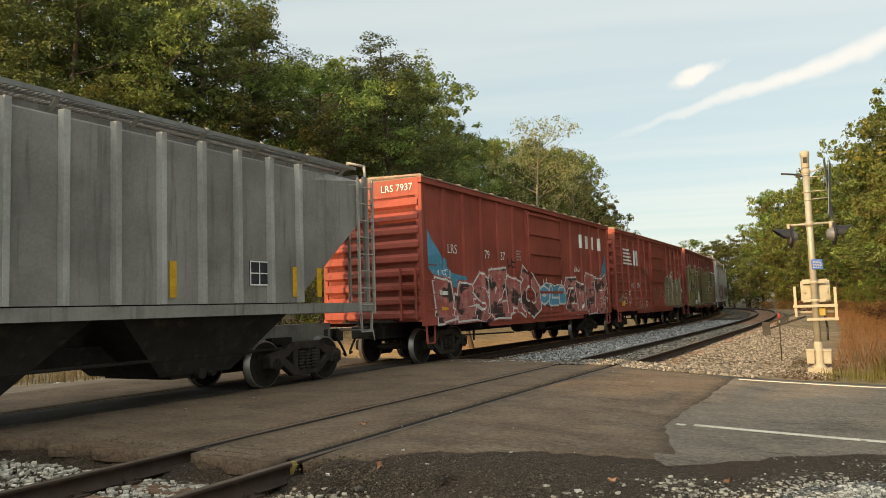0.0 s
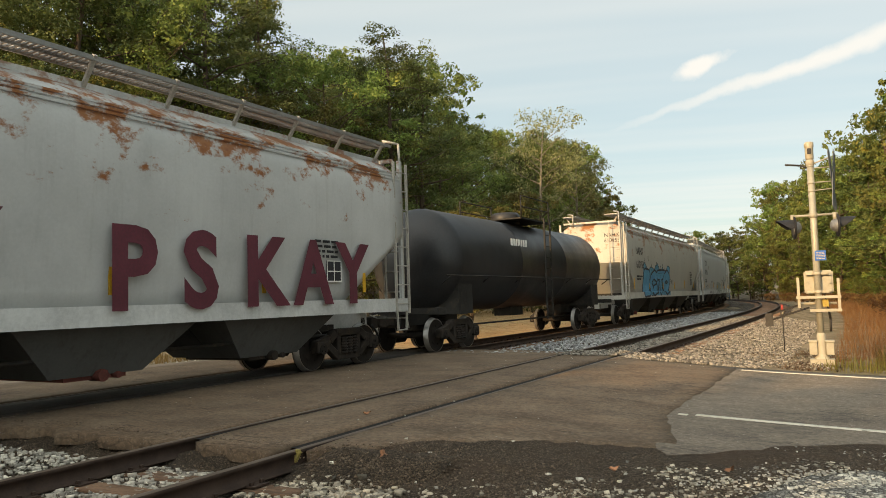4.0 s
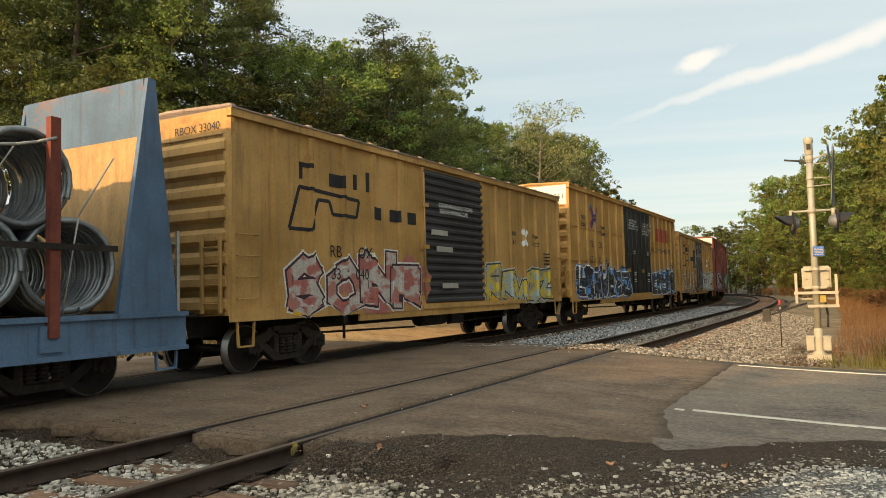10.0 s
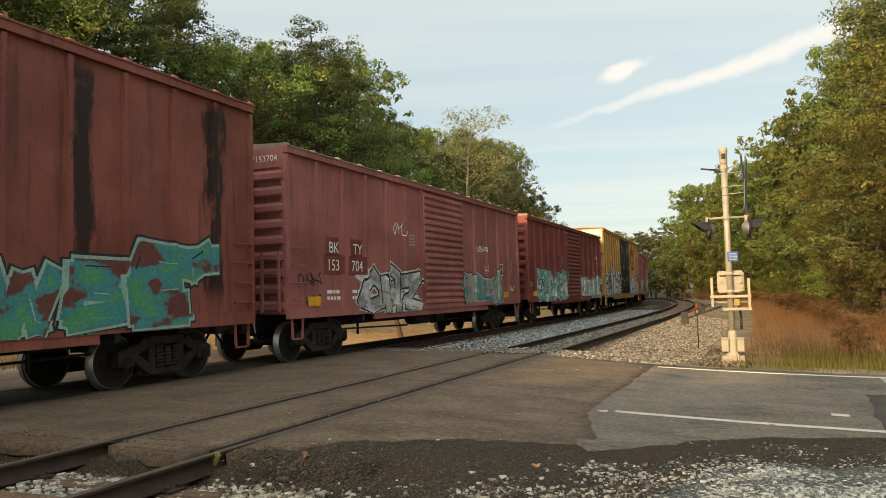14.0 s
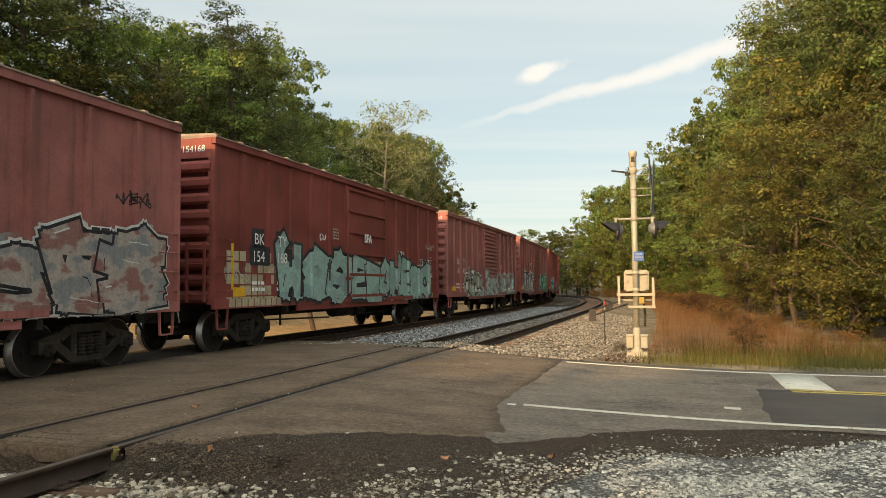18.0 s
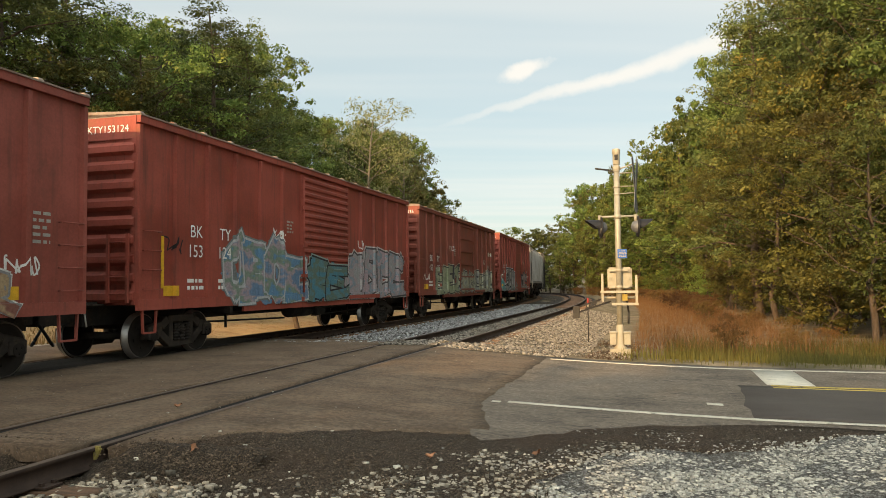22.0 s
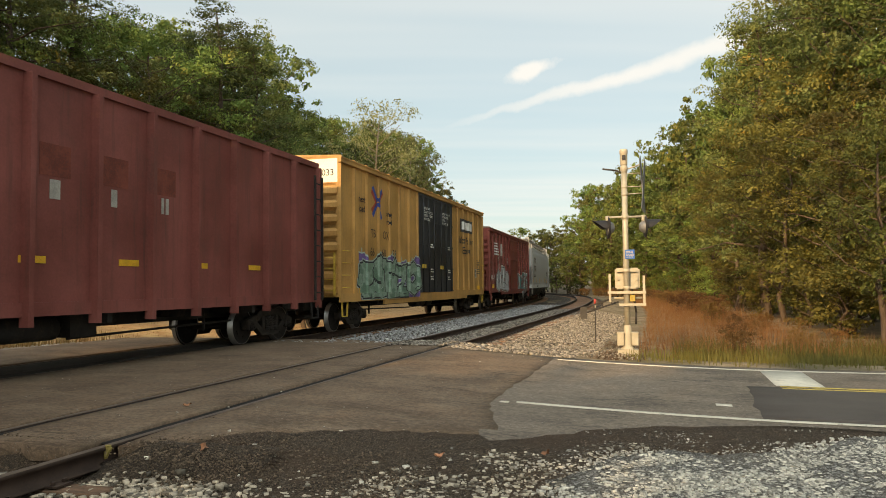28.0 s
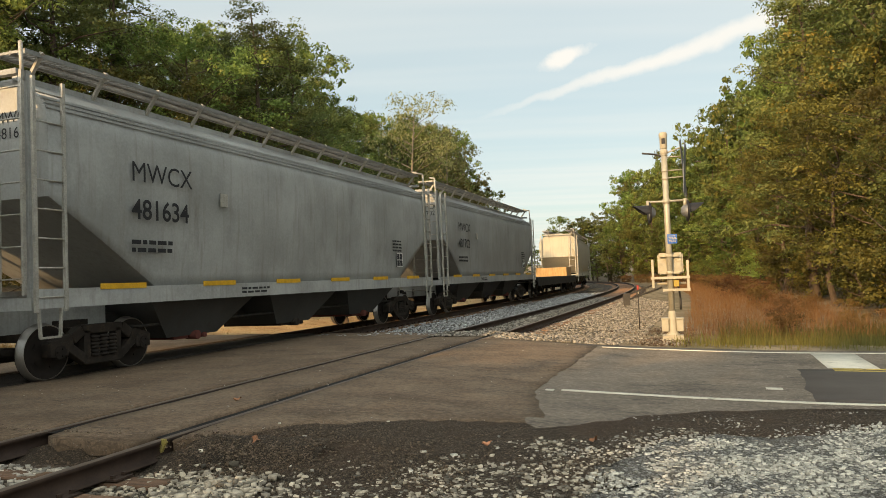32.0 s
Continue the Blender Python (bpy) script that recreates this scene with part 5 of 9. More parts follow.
# unseen trees and bushes added behind the crossing to throw shade over the road
for k, x in enumerate(np.arange(-24, 12, 2.6)):
    root(THIN[k % 3], np.array([x + random.uniform(-0.6, 0.6), -27.5 + 1.5 * math.sin(k * 2.1)]), (random.uniform(9.0, 10.0) + 2.2 * float(smooth(x, -2.0, 4.0))) / THIN[k % 3]["tall"], "trees behind the crossing", slim=1.25)
    root(THIN[(k + 1) % 3], np.array([x + 1.3, -31.5 + 1.5 * math.sin(k * 1.3)]), (random.uniform(10.0, 11.0) + 2.5 * float(smooth(x, -2.0, 4.0))) / THIN[(k + 1) % 3]["tall"], "trees behind the crossing", slim=1.35)
    root(BUSHES[k % 2], np.array([x + 1.2, -26.0]), 1.4, "bushes behind the crossing", slim=1.4)
for t in KINDS + THIN + BUSHES:
    for o in (*t.children_recursive, t):
        bpy.data.objects.remove(o)


# ---- grass and weeds ----
def blades(name, count, place, height, width, mats, label, seed, bend=0.35):
    """Many bent grass blades in one mesh."""
    g = np.random.default_rng(seed)
    p = place(g, count)
    n = len(p)
    a = g.random(n) * math.tau
    h = height * (0.5 + 0.8 * g.random(n))
    d = np.stack([np.cos(a), np.sin(a), np.zeros(n)], 1)
    side = np.stack([-np.sin(a), np.cos(a), np.zeros(n)], 1) * (width * (0.6 + 0.8 * g.random(n)))[:, None]
    lean = d * (h * bend * g.random(n))[:, None]
    up = np.array([0, 0, 1.0])[None] * h[:, None]
    v = np.stack([p - side, p + side, p + lean * 0.35 + up * 0.55 + side * 0.7, p + lean * 0.35 + up * 0.55 - side * 0.7, p + lean + up], 1)
    i = (np.arange(n) * 5)[:, None]
    f = np.concatenate([i + [0, 1, 2], i + [0, 2, 3], i + [3, 2, 4]])
    ob = new(name, arrays(name, v.reshape(-1, 3), f, mats))
    return tagged(ob, label, "grass", kind="stuff")


M_GRASS = leafy("verge_grass", (0.098, 0.096, 0.028), (0.158, 0.130, 0.040), (0.20, 0.150, 0.055))
M_WEED = leafy("dry_red_weeds", (0.135, 0.058, 0.028), (0.195, 0.090, 0.044), (0.21, 0.125, 0.058))
M_STRAW = leafy("yellow_straw", (0.30, 0.19, 0.07), (0.42, 0.27, 0.105), (0.25, 0.17, 0.06))


def strip_place(x0, x1, y0, y1, dens=None):
    def fn(g, n):
        x, y = lerp(x0, x1, g.random(n)), lerp(y0, y1, g.random(n))
        if dens is not None:
            k = dens(x, y, g)
            x, y = x[k], y[k]
        return np.stack([x, y, level(x, y)], 1)
    return fn


def by_track(s0, s1, o0, o1):
    def fn(g, n):
        s, o = lerp(s0, s1, g.random(n)), lerp(o0, o1, g.random(n))
        x = np.interp(s, S_ALL, NEAR[:, 0]) - np.interp(s, S_ALL, SIDE[:, 0]) * o
        y = np.interp(s, S_ALL, NEAR[:, 1]) - np.interp(s, S_ALL, SIDE[:, 1]) * o
        return np.stack([x, y, level(x, y)], 1)
    return fn


def fade(lo, hi, seed):
    """Keeps blades more often further from the road, in uneven tufts."""
    return lambda x, y, g: smooth(y, lo, hi) * (0.55 + cluster(x, y, seed, 0.7)) > g.random(len(x)) * 0.8


blades("verge_grass", 32000, strip_place(4.6, 26, 3.95, 10.5, lambda x, y, g: (cluster(x, y, 2.2, 1.6) + 0.8 * smooth(y, 3.9, 5.0) > g.random(len(x)) * 1.2 - 0.2) & (x > 4.3 + (y - 3.9) * 0.3 + 0.5 * g.random(len(x)))), 0.22, 0.007, M_GRASS, "short yellow-green grass along the road's edge", 31)
blades("tall_grass", 15000, strip_place(5.6, 26, 5.6, 11.0, fade(5.4, 8.0, 8.0)), 0.42, 0.007, M_GRASS, "knee-high olive grass below the trees", 36, 0.5)
blades("red_weeds", 17000, by_track(7.8, 75, 4.7, 9.6), 0.62, 0.0045, M_WEED, "tall dry reddish weeds beside the tracks", 32, 1.3)
blades("dead_brush", 6500, strip_place(2.4, 5.0, 4.1, 13.0, lambda x, y, g: cluster(x, y, 6.6, 1.2) + 0.5 * smooth(x, 2.6, 4.2) - 0.15 > g.random(len(x)) * 0.7), 0.055, 0.012, surface("brown_litter", (0.105, 0.066, 0.040), 0.95, var=0.4, scale=4.0, fine=30.0, bump=0.2, island=0.5, depth=0.004), "brown dead twigs and litter at the signal's foot", 37, 5.0)
blades("red_weeds", 6500, strip_place(5.2, 28, 6.4, 12.0, fade(6.6, 10.5, 5.0)), 0.5, 0.0045, M_WEED, "tall dry reddish weeds below the trees", 33, 0.9)
blades("bank_grass", 26000, by_track(5, 70, -17, -9.6), 0.11, 0.010, M_STRAW, "yellow straw grass on the far bank", 34)
blades("road_verge", 16000, strip_place(-30, -9.0, -7, 9.5, lambda x, y, g: y > road_head(x) + 0.15 + 0.5 + 0.5 * g.random(len(x))), 0.22, 0.012, M_STRAW, "yellow straw grass beside the far road", 35)
stones("gravel", 2600, scatter(-12.5, -8.2, -0.5, 9.0, lambda x, y, g: np.abs(y - road_head(x) - 0.2) < 0.5 * g.random(len(x)), 0.01), (0.015, 0.04), M_STONE, "pale stones along the far road's edge", 28)


# ---- freight train ----
M_BLACK = surface("grimy_black", (0.022, 0.020, 0.018), 0.75, var=0.5, scale=3.0, fine=30.0, bump=0.3, other=(0.06, 0.045, 0.032), cut=(0.5, 0.75), depth=0.01)
M_TRUCK = surface("grimy_truck_steel", (0.026, 0.020, 0.016), 0.8, var=0.5, scale=4.0, fine=40.0, bump=0.4, other=(0.052, 0.037, 0.026), cut=(0.48, 0.7), depth=0.01, rand=0.2)
M_WHEEL = surface("wheel_steel", (0.022, 0.017, 0.014), 0.8, metal=0.2, var=0.4, scale=5.0, fine=50.0, bump=0.2, depth=0.006)
M_TREAD = surface("bright_tread", (0.30, 0.28, 0.26), 0.4, metal=0.8, var=0.15, scale=4.0, fine=50.0, bump=0.05)
M_WHITE = surface("stencil_white", (0.72, 0.71, 0.67), 0.7, var=0.15, scale=4.0, fine=50.0, bump=0.1, depth=0.002)
M_INK = surface("stencil_black", (0.020, 0.020, 0.022), 0.7, var=0.2, scale=4.0, fine=50.0, bump=0.1, depth=0.002)
M_REFLECT = surface("yellow_reflector", (0.62, 0.34, 0.03), 0.5, var=0.2, scale=6.0, fine=40.0, bump=0.1, depth=0.002)
M_HOSE = surface("rubber_hose", (0.012, 0.012, 0.012), 0.7, var=0.2, scale=6.0, fine=60.0, bump=0.2)
M_GREY_LADDER = surface("pale_grab_iron", (0.36, 0.34, 0.30), 0.6, metal=0.2, var=0.25, scale=5.0, fine=40.0, bump=0.2, depth=0.004)
M_YELLOW_IRON = surface("yellow_grab_iron", (0.55, 0.36, 0.06), 0.6, var=0.25, scale=5.0, fine=40.0, bump=0.2, depth=0.004)
M_MAROON = surface("maroon_spray", (0.115, 0.028, 0.040), 0.7, var=0.3, scale=2.0, fine=40.0, bump=0.1, depth=0.002)
M_CHIP = surface("wood_chips", (0.55, 0.38, 0.17), 0.95, var=0.4, scale=6.0, fine=45.0, bump=1.0, depth=0.05)
M_WIRE = surface("galvanised_wire", (0.23, 0.25, 0.26), 0.45, metal=0.7, var=0.35, scale=4.0, fine=60.0, bump=0.4, grain=(1, 1, 1), depth=0.01)
M_STAKE = surface("rust_red_stake", (0.17, 0.045, 0.03), 0.75, var=0.35, scale=3.0, fine=30.0, bump=0.3, depth=0.01)
M_GATE = surface("dull_red_gate", (0.13, 0.04, 0.032), 0.8, var=0.35, scale=3.0, fine=30.0, bump=0.3, depth=0.01)
M_PLY = surface("weathered_plywood", (0.42, 0.26, 0.12), 0.85, var=0.3, scale=1.5, fine=18.0, bump=0.4, grain=(4, 4, 1), depth=0.01)
M_GRATE = surface("galvanised_grating", (0.24, 0.235, 0.22), 0.55, metal=0.5, var=0.25, scale=4.0, fine=40.0, bump=0.2, depth=0.004)
M_RED_LOGO = surface("red_emblem", (0.32, 0.06, 0.035), 0.6, var=0.2, scale=4.0, fine=40.0, bump=0.1, depth=0.002)
M_BLUE_LOGO = surface("blue_emblem", (0.03, 0.07, 0.30), 0.6, var=0.2, scale=4.0, fine=40.0, bump=0.1, depth=0.002)
M_PALE_PANEL = surface("pale_end_panel", (0.66, 0.62, 0.52), 0.65, var=0.2, scale=2.0, fine=30.0, bump=0.2, depth=0.006)
M_TAG = surface("dark_placard", (0.03, 0.03, 0.034), 0.6, var=0.3, scale=6.0, fine=40.0, bump=0.1, depth=0.002)

SPEED = 17.04
WHEEL_R = 0.43
meshes = {}


def kept(name, build, mats):
    """A mesh that is built once and shared."""
    if name not in meshes:
        bm = bmesh.new()
        build(bm)
        meshes[name] = as_mesh(name, bm, mats)
    return meshes[name]


def shaped_side_frame(bm):
    y = 0.0
    for a, b, h in (((-1.02, 0.50), (-0.62, 0.60), 0.20), ((-0.62, 0.60), (-0.42, 0.74), 0.17), ((-0.42, 0.74), (0.42, 0.74), 0.15), ((0.42, 0.74), (0.62, 0.60), 0.17), ((0.62, 0.60), (1.02, 0.50), 0.20),
                    ((-0.70, 0.50), (-0.36, 0.26), 0.15), ((-0.40, 0.24), (0.40, 0.24), 0.12), ((0.36, 0.26), (0.70, 0.50), 0.15), ((-0.33, 0.26), (-0.33, 0.74), 0.13), ((0.33, 0.26), (0.33, 0.74), 0.13)):
        beam(bm, (a[0], y, a[1]), (b[0], y, b[1]), 0.16, h)
    for x in (-0.89, 0.89):
        quad_box(bm, x - 0.17, x + 0.17, -0.10, 0.10, 0.36, 0.58)
    bmesh.ops.bevel(bm, geom=list(bm.edges), offset=0.014, segments=1, affect="EDGES")


def shaped_spring(bm):
    prof = []
    for i in range(6):
        z = 0.30 + i * 0.058
        prof += [(0.055, z), (0.082, z + 0.015), (0.082, z + 0.035), (0.055, z + 0.05)]
    lathe(bm, prof, 8, Matrix.Translation((0, -0.05, 0)))


def shaped_wheelset(bm):
    m = Matrix.Rotation(radians(90), 4, "X")
    rod(bm, (0, -1.02, 0), (0, 1.02, 0), 0.075, 10)
    for s in (-1, 1):
        prof = [(0.10, -0.10), (0.13, -0.085), (0.30, -0.035), (0.345, -0.062), (0.408, -0.0645), (WHEEL_R, -0.065), (WHEEL_R, 0.05), (WHEEL_R + 0.028, 0.058), (WHEEL_R + 0.02, 0.08), (0.408, 0.079), (0.345, 0.078), (0.30, 0.02), (0.13, 0.075), (0.10, 0.09)]
        lathe(bm, [(r, z) for r, z in prof], 28, Matrix.Translation((0, s * 0.76, 0)) @ (m if s > 0 else Matrix.Rotation(radians(-90), 4, "X")))
        # lightening marks that let the turning show
        for k in range(5):
            a = k * math.tau / 5
            quad_box(bm, -0.03, 0.03, -0.012, 0.012, -0.05, 0.05, Matrix.Translation((math.cos(a) * 0.22, s * 0.815, math.sin(a) * 0.22)) @ Matrix.Rotation(-a, 4, "Y"))
        rod(bm, (0, s * 0.98, 0), (0, s * 1.12, 0), 0.105, 12)
        for k in range(3):
            a = k * math.tau / 3
            rod(bm, (math.cos(a) * 0.06, s * 1.12, math.sin(a) * 0.06), (math.cos(a) * 0.06, s * 1.14, math.sin(a) * 0.06), 0.02, 6)
    for f in bm.faces:
        c = f.calc_center_median()
        r = math.hypot(c.x, c.z)
        if abs(r - WHEEL_R) < 0.02 and 0.68 < abs(c.y) < 0.84:
            f.material_index = 1


def shaped_bolster(bm):
    quad_box(bm, -0.22, 0.22, -0.95, 0.95, 0.52, 0.76)
    quad_box(bm, -0.30, 0.30, -0.45, 0.45, 0.72, 0.88)
    for x in (-0.5, 0.5):
        beam(bm, (x, -0.72, 0.42), (x, 0.72, 0.42), 0.10, 0.10)
        for s in (-1, 1):
            quad_box(bm, x - 0.06 if x > 0 else x - 0.03, x + 0.03 if x > 0 else x + 0.06, s * 0.76 - 0.06, s * 0.76 + 0.06, 0.30, 0.58)


WHEELSETS = []


def add_bogie(car, x):
    bogie = part("bogie", kept("bolster", shaped_bolster, M_TRUCK), None, car)
    bogie.matrix_basis = pose(x, 0, 0)
    for s in (-1, 1):
        part("side_frame", kept("side_frame", shaped_side_frame, M_TRUCK), None, bogie).matrix_basis = pose(0, s * 1.0, 0)
    for x in (-0.18, 0.0, 0.18):
        part("spring", kept("spring", shaped_spring, M_TRUCK), None, bogie).matrix_basis = pose(x, -1.02, 0)
    for w in (-0.89, 0.89):
        ws = part("wheelset", kept("wheelset", shaped_wheelset, [M_WHEEL, M_TREAD]), None, bogie)
        ws.matrix_basis = pose(w, 0, WHEEL_R)
        WHEELSETS.append((ws, car, w))


def shaped_coupler(bm):
    quad_box(bm, -0.30, 0.35, -0.09, 0.09, 0.74, 0.92)
    quad_box(bm, 0.35, 0.62, -0.20, 0.14, 0.70, 0.98)
    quad_box(bm, 0.55, 0.72, 0.02, 0.16, 0.72, 0.96)
    quad_box(bm, -0.25, -0.05, -0.30, 0.30, 0.66, 1.0)
    bmesh.ops.bevel(bm, geom=list(bm.edges), offset=0.02, segments=1, affect="EDGES")


def shaped_hose(bm):
    pts = [(0.15, -0.35, 0.80), (0.32, -0.36, 0.60), (0.50, -0.32, 0.42), (0.66, -0.22, 0.36), (0.74, -0.1, 0.40)]
    for a, b in zip(pts, pts[1:]):
        rod(bm, a, b, 0.028, 7)


def end_gear(car, x, sgn):
    """Coupler, hose and cut lever at one end."""
    m = pose(x, 0, 0, 0, 0, 0 if sgn > 0 else 180)
    part("coupler", kept("coupler", shaped_coupler, M_TRUCK), None, car).matrix_basis = m
    part("air_hose", kept("air_hose", shaped_hose, M_HOSE), None, car).matrix_basis = m

    def lever(bm):
        for a, b in (((0.12, -1.35, 0.95), (0.16, -0.5, 0.95)), ((0.16, -0.5, 0.95), (0.3, -0.2, 1.02)), ((0.12, -1.35, 0.95), (0.14, -1.38, 0.72))):
            rod(bm, a, b, 0.014, 6)
    part("cut_lever", kept("cut_lever", lever, M_GREY_LADDER), None, car).matrix_basis = m


def ladder(car, x0, x1, y, z0, z1, mat, rungs, name="ladder", rails=True, along_y=False):
    bm = bmesh.new()
    for i in range(rungs):
        z = z0 + (z1 - z0) * (i + 0.5) / rungs
        p, q = ((x0, y, z), (x1, y, z)) if not along_y else ((y, x0, z), (y, x1, z))
        rod(bm, p, q, 0.014, 6)
    if rails:
        for x in (x0, x1):
            p = (x, y, z0) if not along_y else (y, x, z0)
            q = (x, y, z1) if not along_y else (y, x, z1)
            beam(bm, p, q, 0.05, 0.05)
    else:
        for i in range(rungs):
            z = z0 + (z1 - z0) * (i + 0.5) / rungs
            for x in (x0, x1):
                p = (x, y, z) if not along_y else (y, x, z)
                q = (x, y + 0.075, z) if not along_y else (y + (0.075 if y < 0 else -0.075), x, z)
                rod(bm, p, q, 0.014, 6)
    return part(name, bm, mat, car)


def stirrup(car, x, y, z, mat):
    def build(bm):
        for a, b in (((-0.2, 0, 0), (-0.17, 0, -0.42)), ((0.2, 0, 0), (0.17, 0, -0.42)), ((-0.17, 0, -0.42), (0.17, 0, -0.42))):
            beam(bm, a, b, 0.045, 0.03)
    part("step", kept("step" + mat.name, build, mat), None, car).matrix_basis = pose(x, y, z)


letters = {}


RELIEF = {}
STROKES = [
    [[(0, 0), (0.38, 1), (0.62, 1), (1, 0)], [(0.2, 0.36), (0.8, 0.36)]],
    [[(0.1, 0), (0.1, 1), (0.78, 0.95), (0.8, 0.6), (0.2, 0.52), (0.92, 0.42), (0.85, 0.03), (0.1, 0)]],
    [[(0.95, 0.8), (0.5, 1), (0.1, 0.75), (0.05, 0.3), (0.4, 0), (0.95, 0.15)]],
    [[(0.95, 0.95), (0.1, 1), (0.05, 0.5), (0.05, 0), (0.95, 0.03)], [(0.1, 0.52), (0.75, 0.55)]],
    [[(0.1, 0), (0.1, 1)], [(0.9, 1), (0.2, 0.5), (0.98, 0)]],
    [[(0.05, 0), (0.1, 1), (0.85, 0), (0.9, 1)]],
    [[(0.5, 1), (0.08, 0.75), (0.05, 0.25), (0.5, 0), (0.95, 0.25), (0.92, 0.75), (0.5, 1)]],
    [[(0.08, 0), (0.1, 1), (0.85, 0.9), (0.85, 0.58), (0.15, 0.5), (0.98, 0)]],
    [[(0.95, 0.85), (0.45, 1), (0.08, 0.78), (0.3, 0.55), (0.8, 0.45), (0.92, 0.18), (0.5, 0), (0.05, 0.12)]],
    [[(0, 0.95), (1, 1)], [(0.5, 1), (0.45, 0)]],
    [[(0, 1), (0.25, 0), (0.5, 0.7), (0.75, 0), (1, 1)]],
    [[(0, 1), (0.5, 0.5), (1, 1)], [(0.5, 0.5), (0.4, 0)]],
    [[(0.1, 0), (0.08, 1)], [(0.9, 0), (0.92, 1)], [(0.1, 0.5), (0.9, 0.52)]],
    [[(0.05, 0.95), (0.95, 1), (0.1, 0.05), (0.98, 0)]],
    [[(0.1, 1), (0.08, 0), (0.95, 0.03)]],
]
PLAIN = (1, 3, 6, 7, 8, 10, 13, 8, 3)


def spray_paint(cols):
    """Aerosol colour that shifts from one hue to the next in soft patches, weathered and a little see-through in places."""
    key = ("spray", tuple(cols))
    if key not in meshes:
        m, t, p = principled("spray_paint")
        vec = t.add("TexCoord").outputs["Object"]
        big = t.noise(t.scaled(vec, (1.0, 1.0, 1.7)), 1.3, 3, 0.5)
        col = cols[0]
        for i, c in enumerate(cols[1:], 1):
            mid = 0.34 + 0.32 * i / len(cols)
            col = t.mix(t.ramp(big, mid - 0.03, mid + 0.03), col, c)
        run = t.noise(t.scaled(vec, (6.0, 6.0, 0.4)), 1.5, 5, 0.6)
        col = t.mix(t.math("MULTIPLY", t.ramp(run, 0.5, 0.8), 0.45), col, (0.10, 0.075, 0.06))
        fine = t.noise(vec, 24.0, 4, 0.65)
        col = t.add("HueSaturation", None, Value=t.ramp(fine, 0.3, 0.7, 0.78, 1.10), Color=col).outputs[0]
        t.put(p.inputs["Base Color"], col)
        p.inputs["Roughness"].default_value = 0.6
        p.inputs["Specular IOR Level"].default_value = 0.3
        meshes[key] = m
    return meshes[key]


def laid_on_side(bm, car):
    """Cuts flat shapes where the side's relief begins and lays them on it; before that, y tells how many coats lie beneath."""
    rel = RELIEF[car.name]
    lo = min(v.co.x for v in bm.verts), min(v.co.z for v in bm.verts)
    hi = max(v.co.x for v in bm.verts), max(v.co.z for v in bm.verts)

    def cut(co, axis):
        k = 0 if axis.x else 1
        if lo[k] < co < hi[k]:
            bmesh.ops.bisect_plane(bm, geom=[*bm.verts, *bm.edges, *bm.faces], plane_co=axis * co, plane_no=axis)
    X, Z = Vector((1, 0, 0)), Vector((0, 0, 1))
    if len(rel) == 2:
        half, low = rel
        for q in (low + 0.02, low + 0.04, *[low + 0.3 * k for k in range(1, 9)]):
            cut(q, Z)
        for v in bm.verts:
            coat = v.co.y * 0.0010 + 0.004
            v.co.y = -(1.52 if v.co.z < low + 0.03 else max(1.43, half(v.co.z) + 0.003)) - coat
        return
    xs, (d0, d1), door_y, hribs = rel
    for q in (1.152, 1.160):
        cut(q, Z)
    for q in (d0 - 0.012, d0 - 0.004, d1 + 0.004, d1 + 0.012):
        cut(q, X)
    for x in xs:
        for q in (x - 0.063, x - 0.043, x + 0.043, x + 0.063):
            cut(q, X)
    for v in bm.verts:
        coat = v.co.y * 0.0010 + 0.003
        y = -1.460 if hribs else -1.421
        if d0 - 0.008 < v.co.x < d1 + 0.008:
            y = door_y
        elif v.co.z < 1.156:
            y = -1.492
        elif min(abs(v.co.x - x) for x in xs) < 0.053:
            y = -1.495
        v.co.y = y - coat


def conform(bm, car, y):
    """Lays thin shapes built in the plane y on a boxcar's relief, keeping their thickness."""
    rel = RELIEF.get(car.name)
    if not rel or len(rel) == 2 or not bm.verts or y < -1.60:
        return bm
    for v in bm.verts:
        v.co.y = (y - v.co.y) * 1000.0
    laid_on_side(bm, car)
    return bm


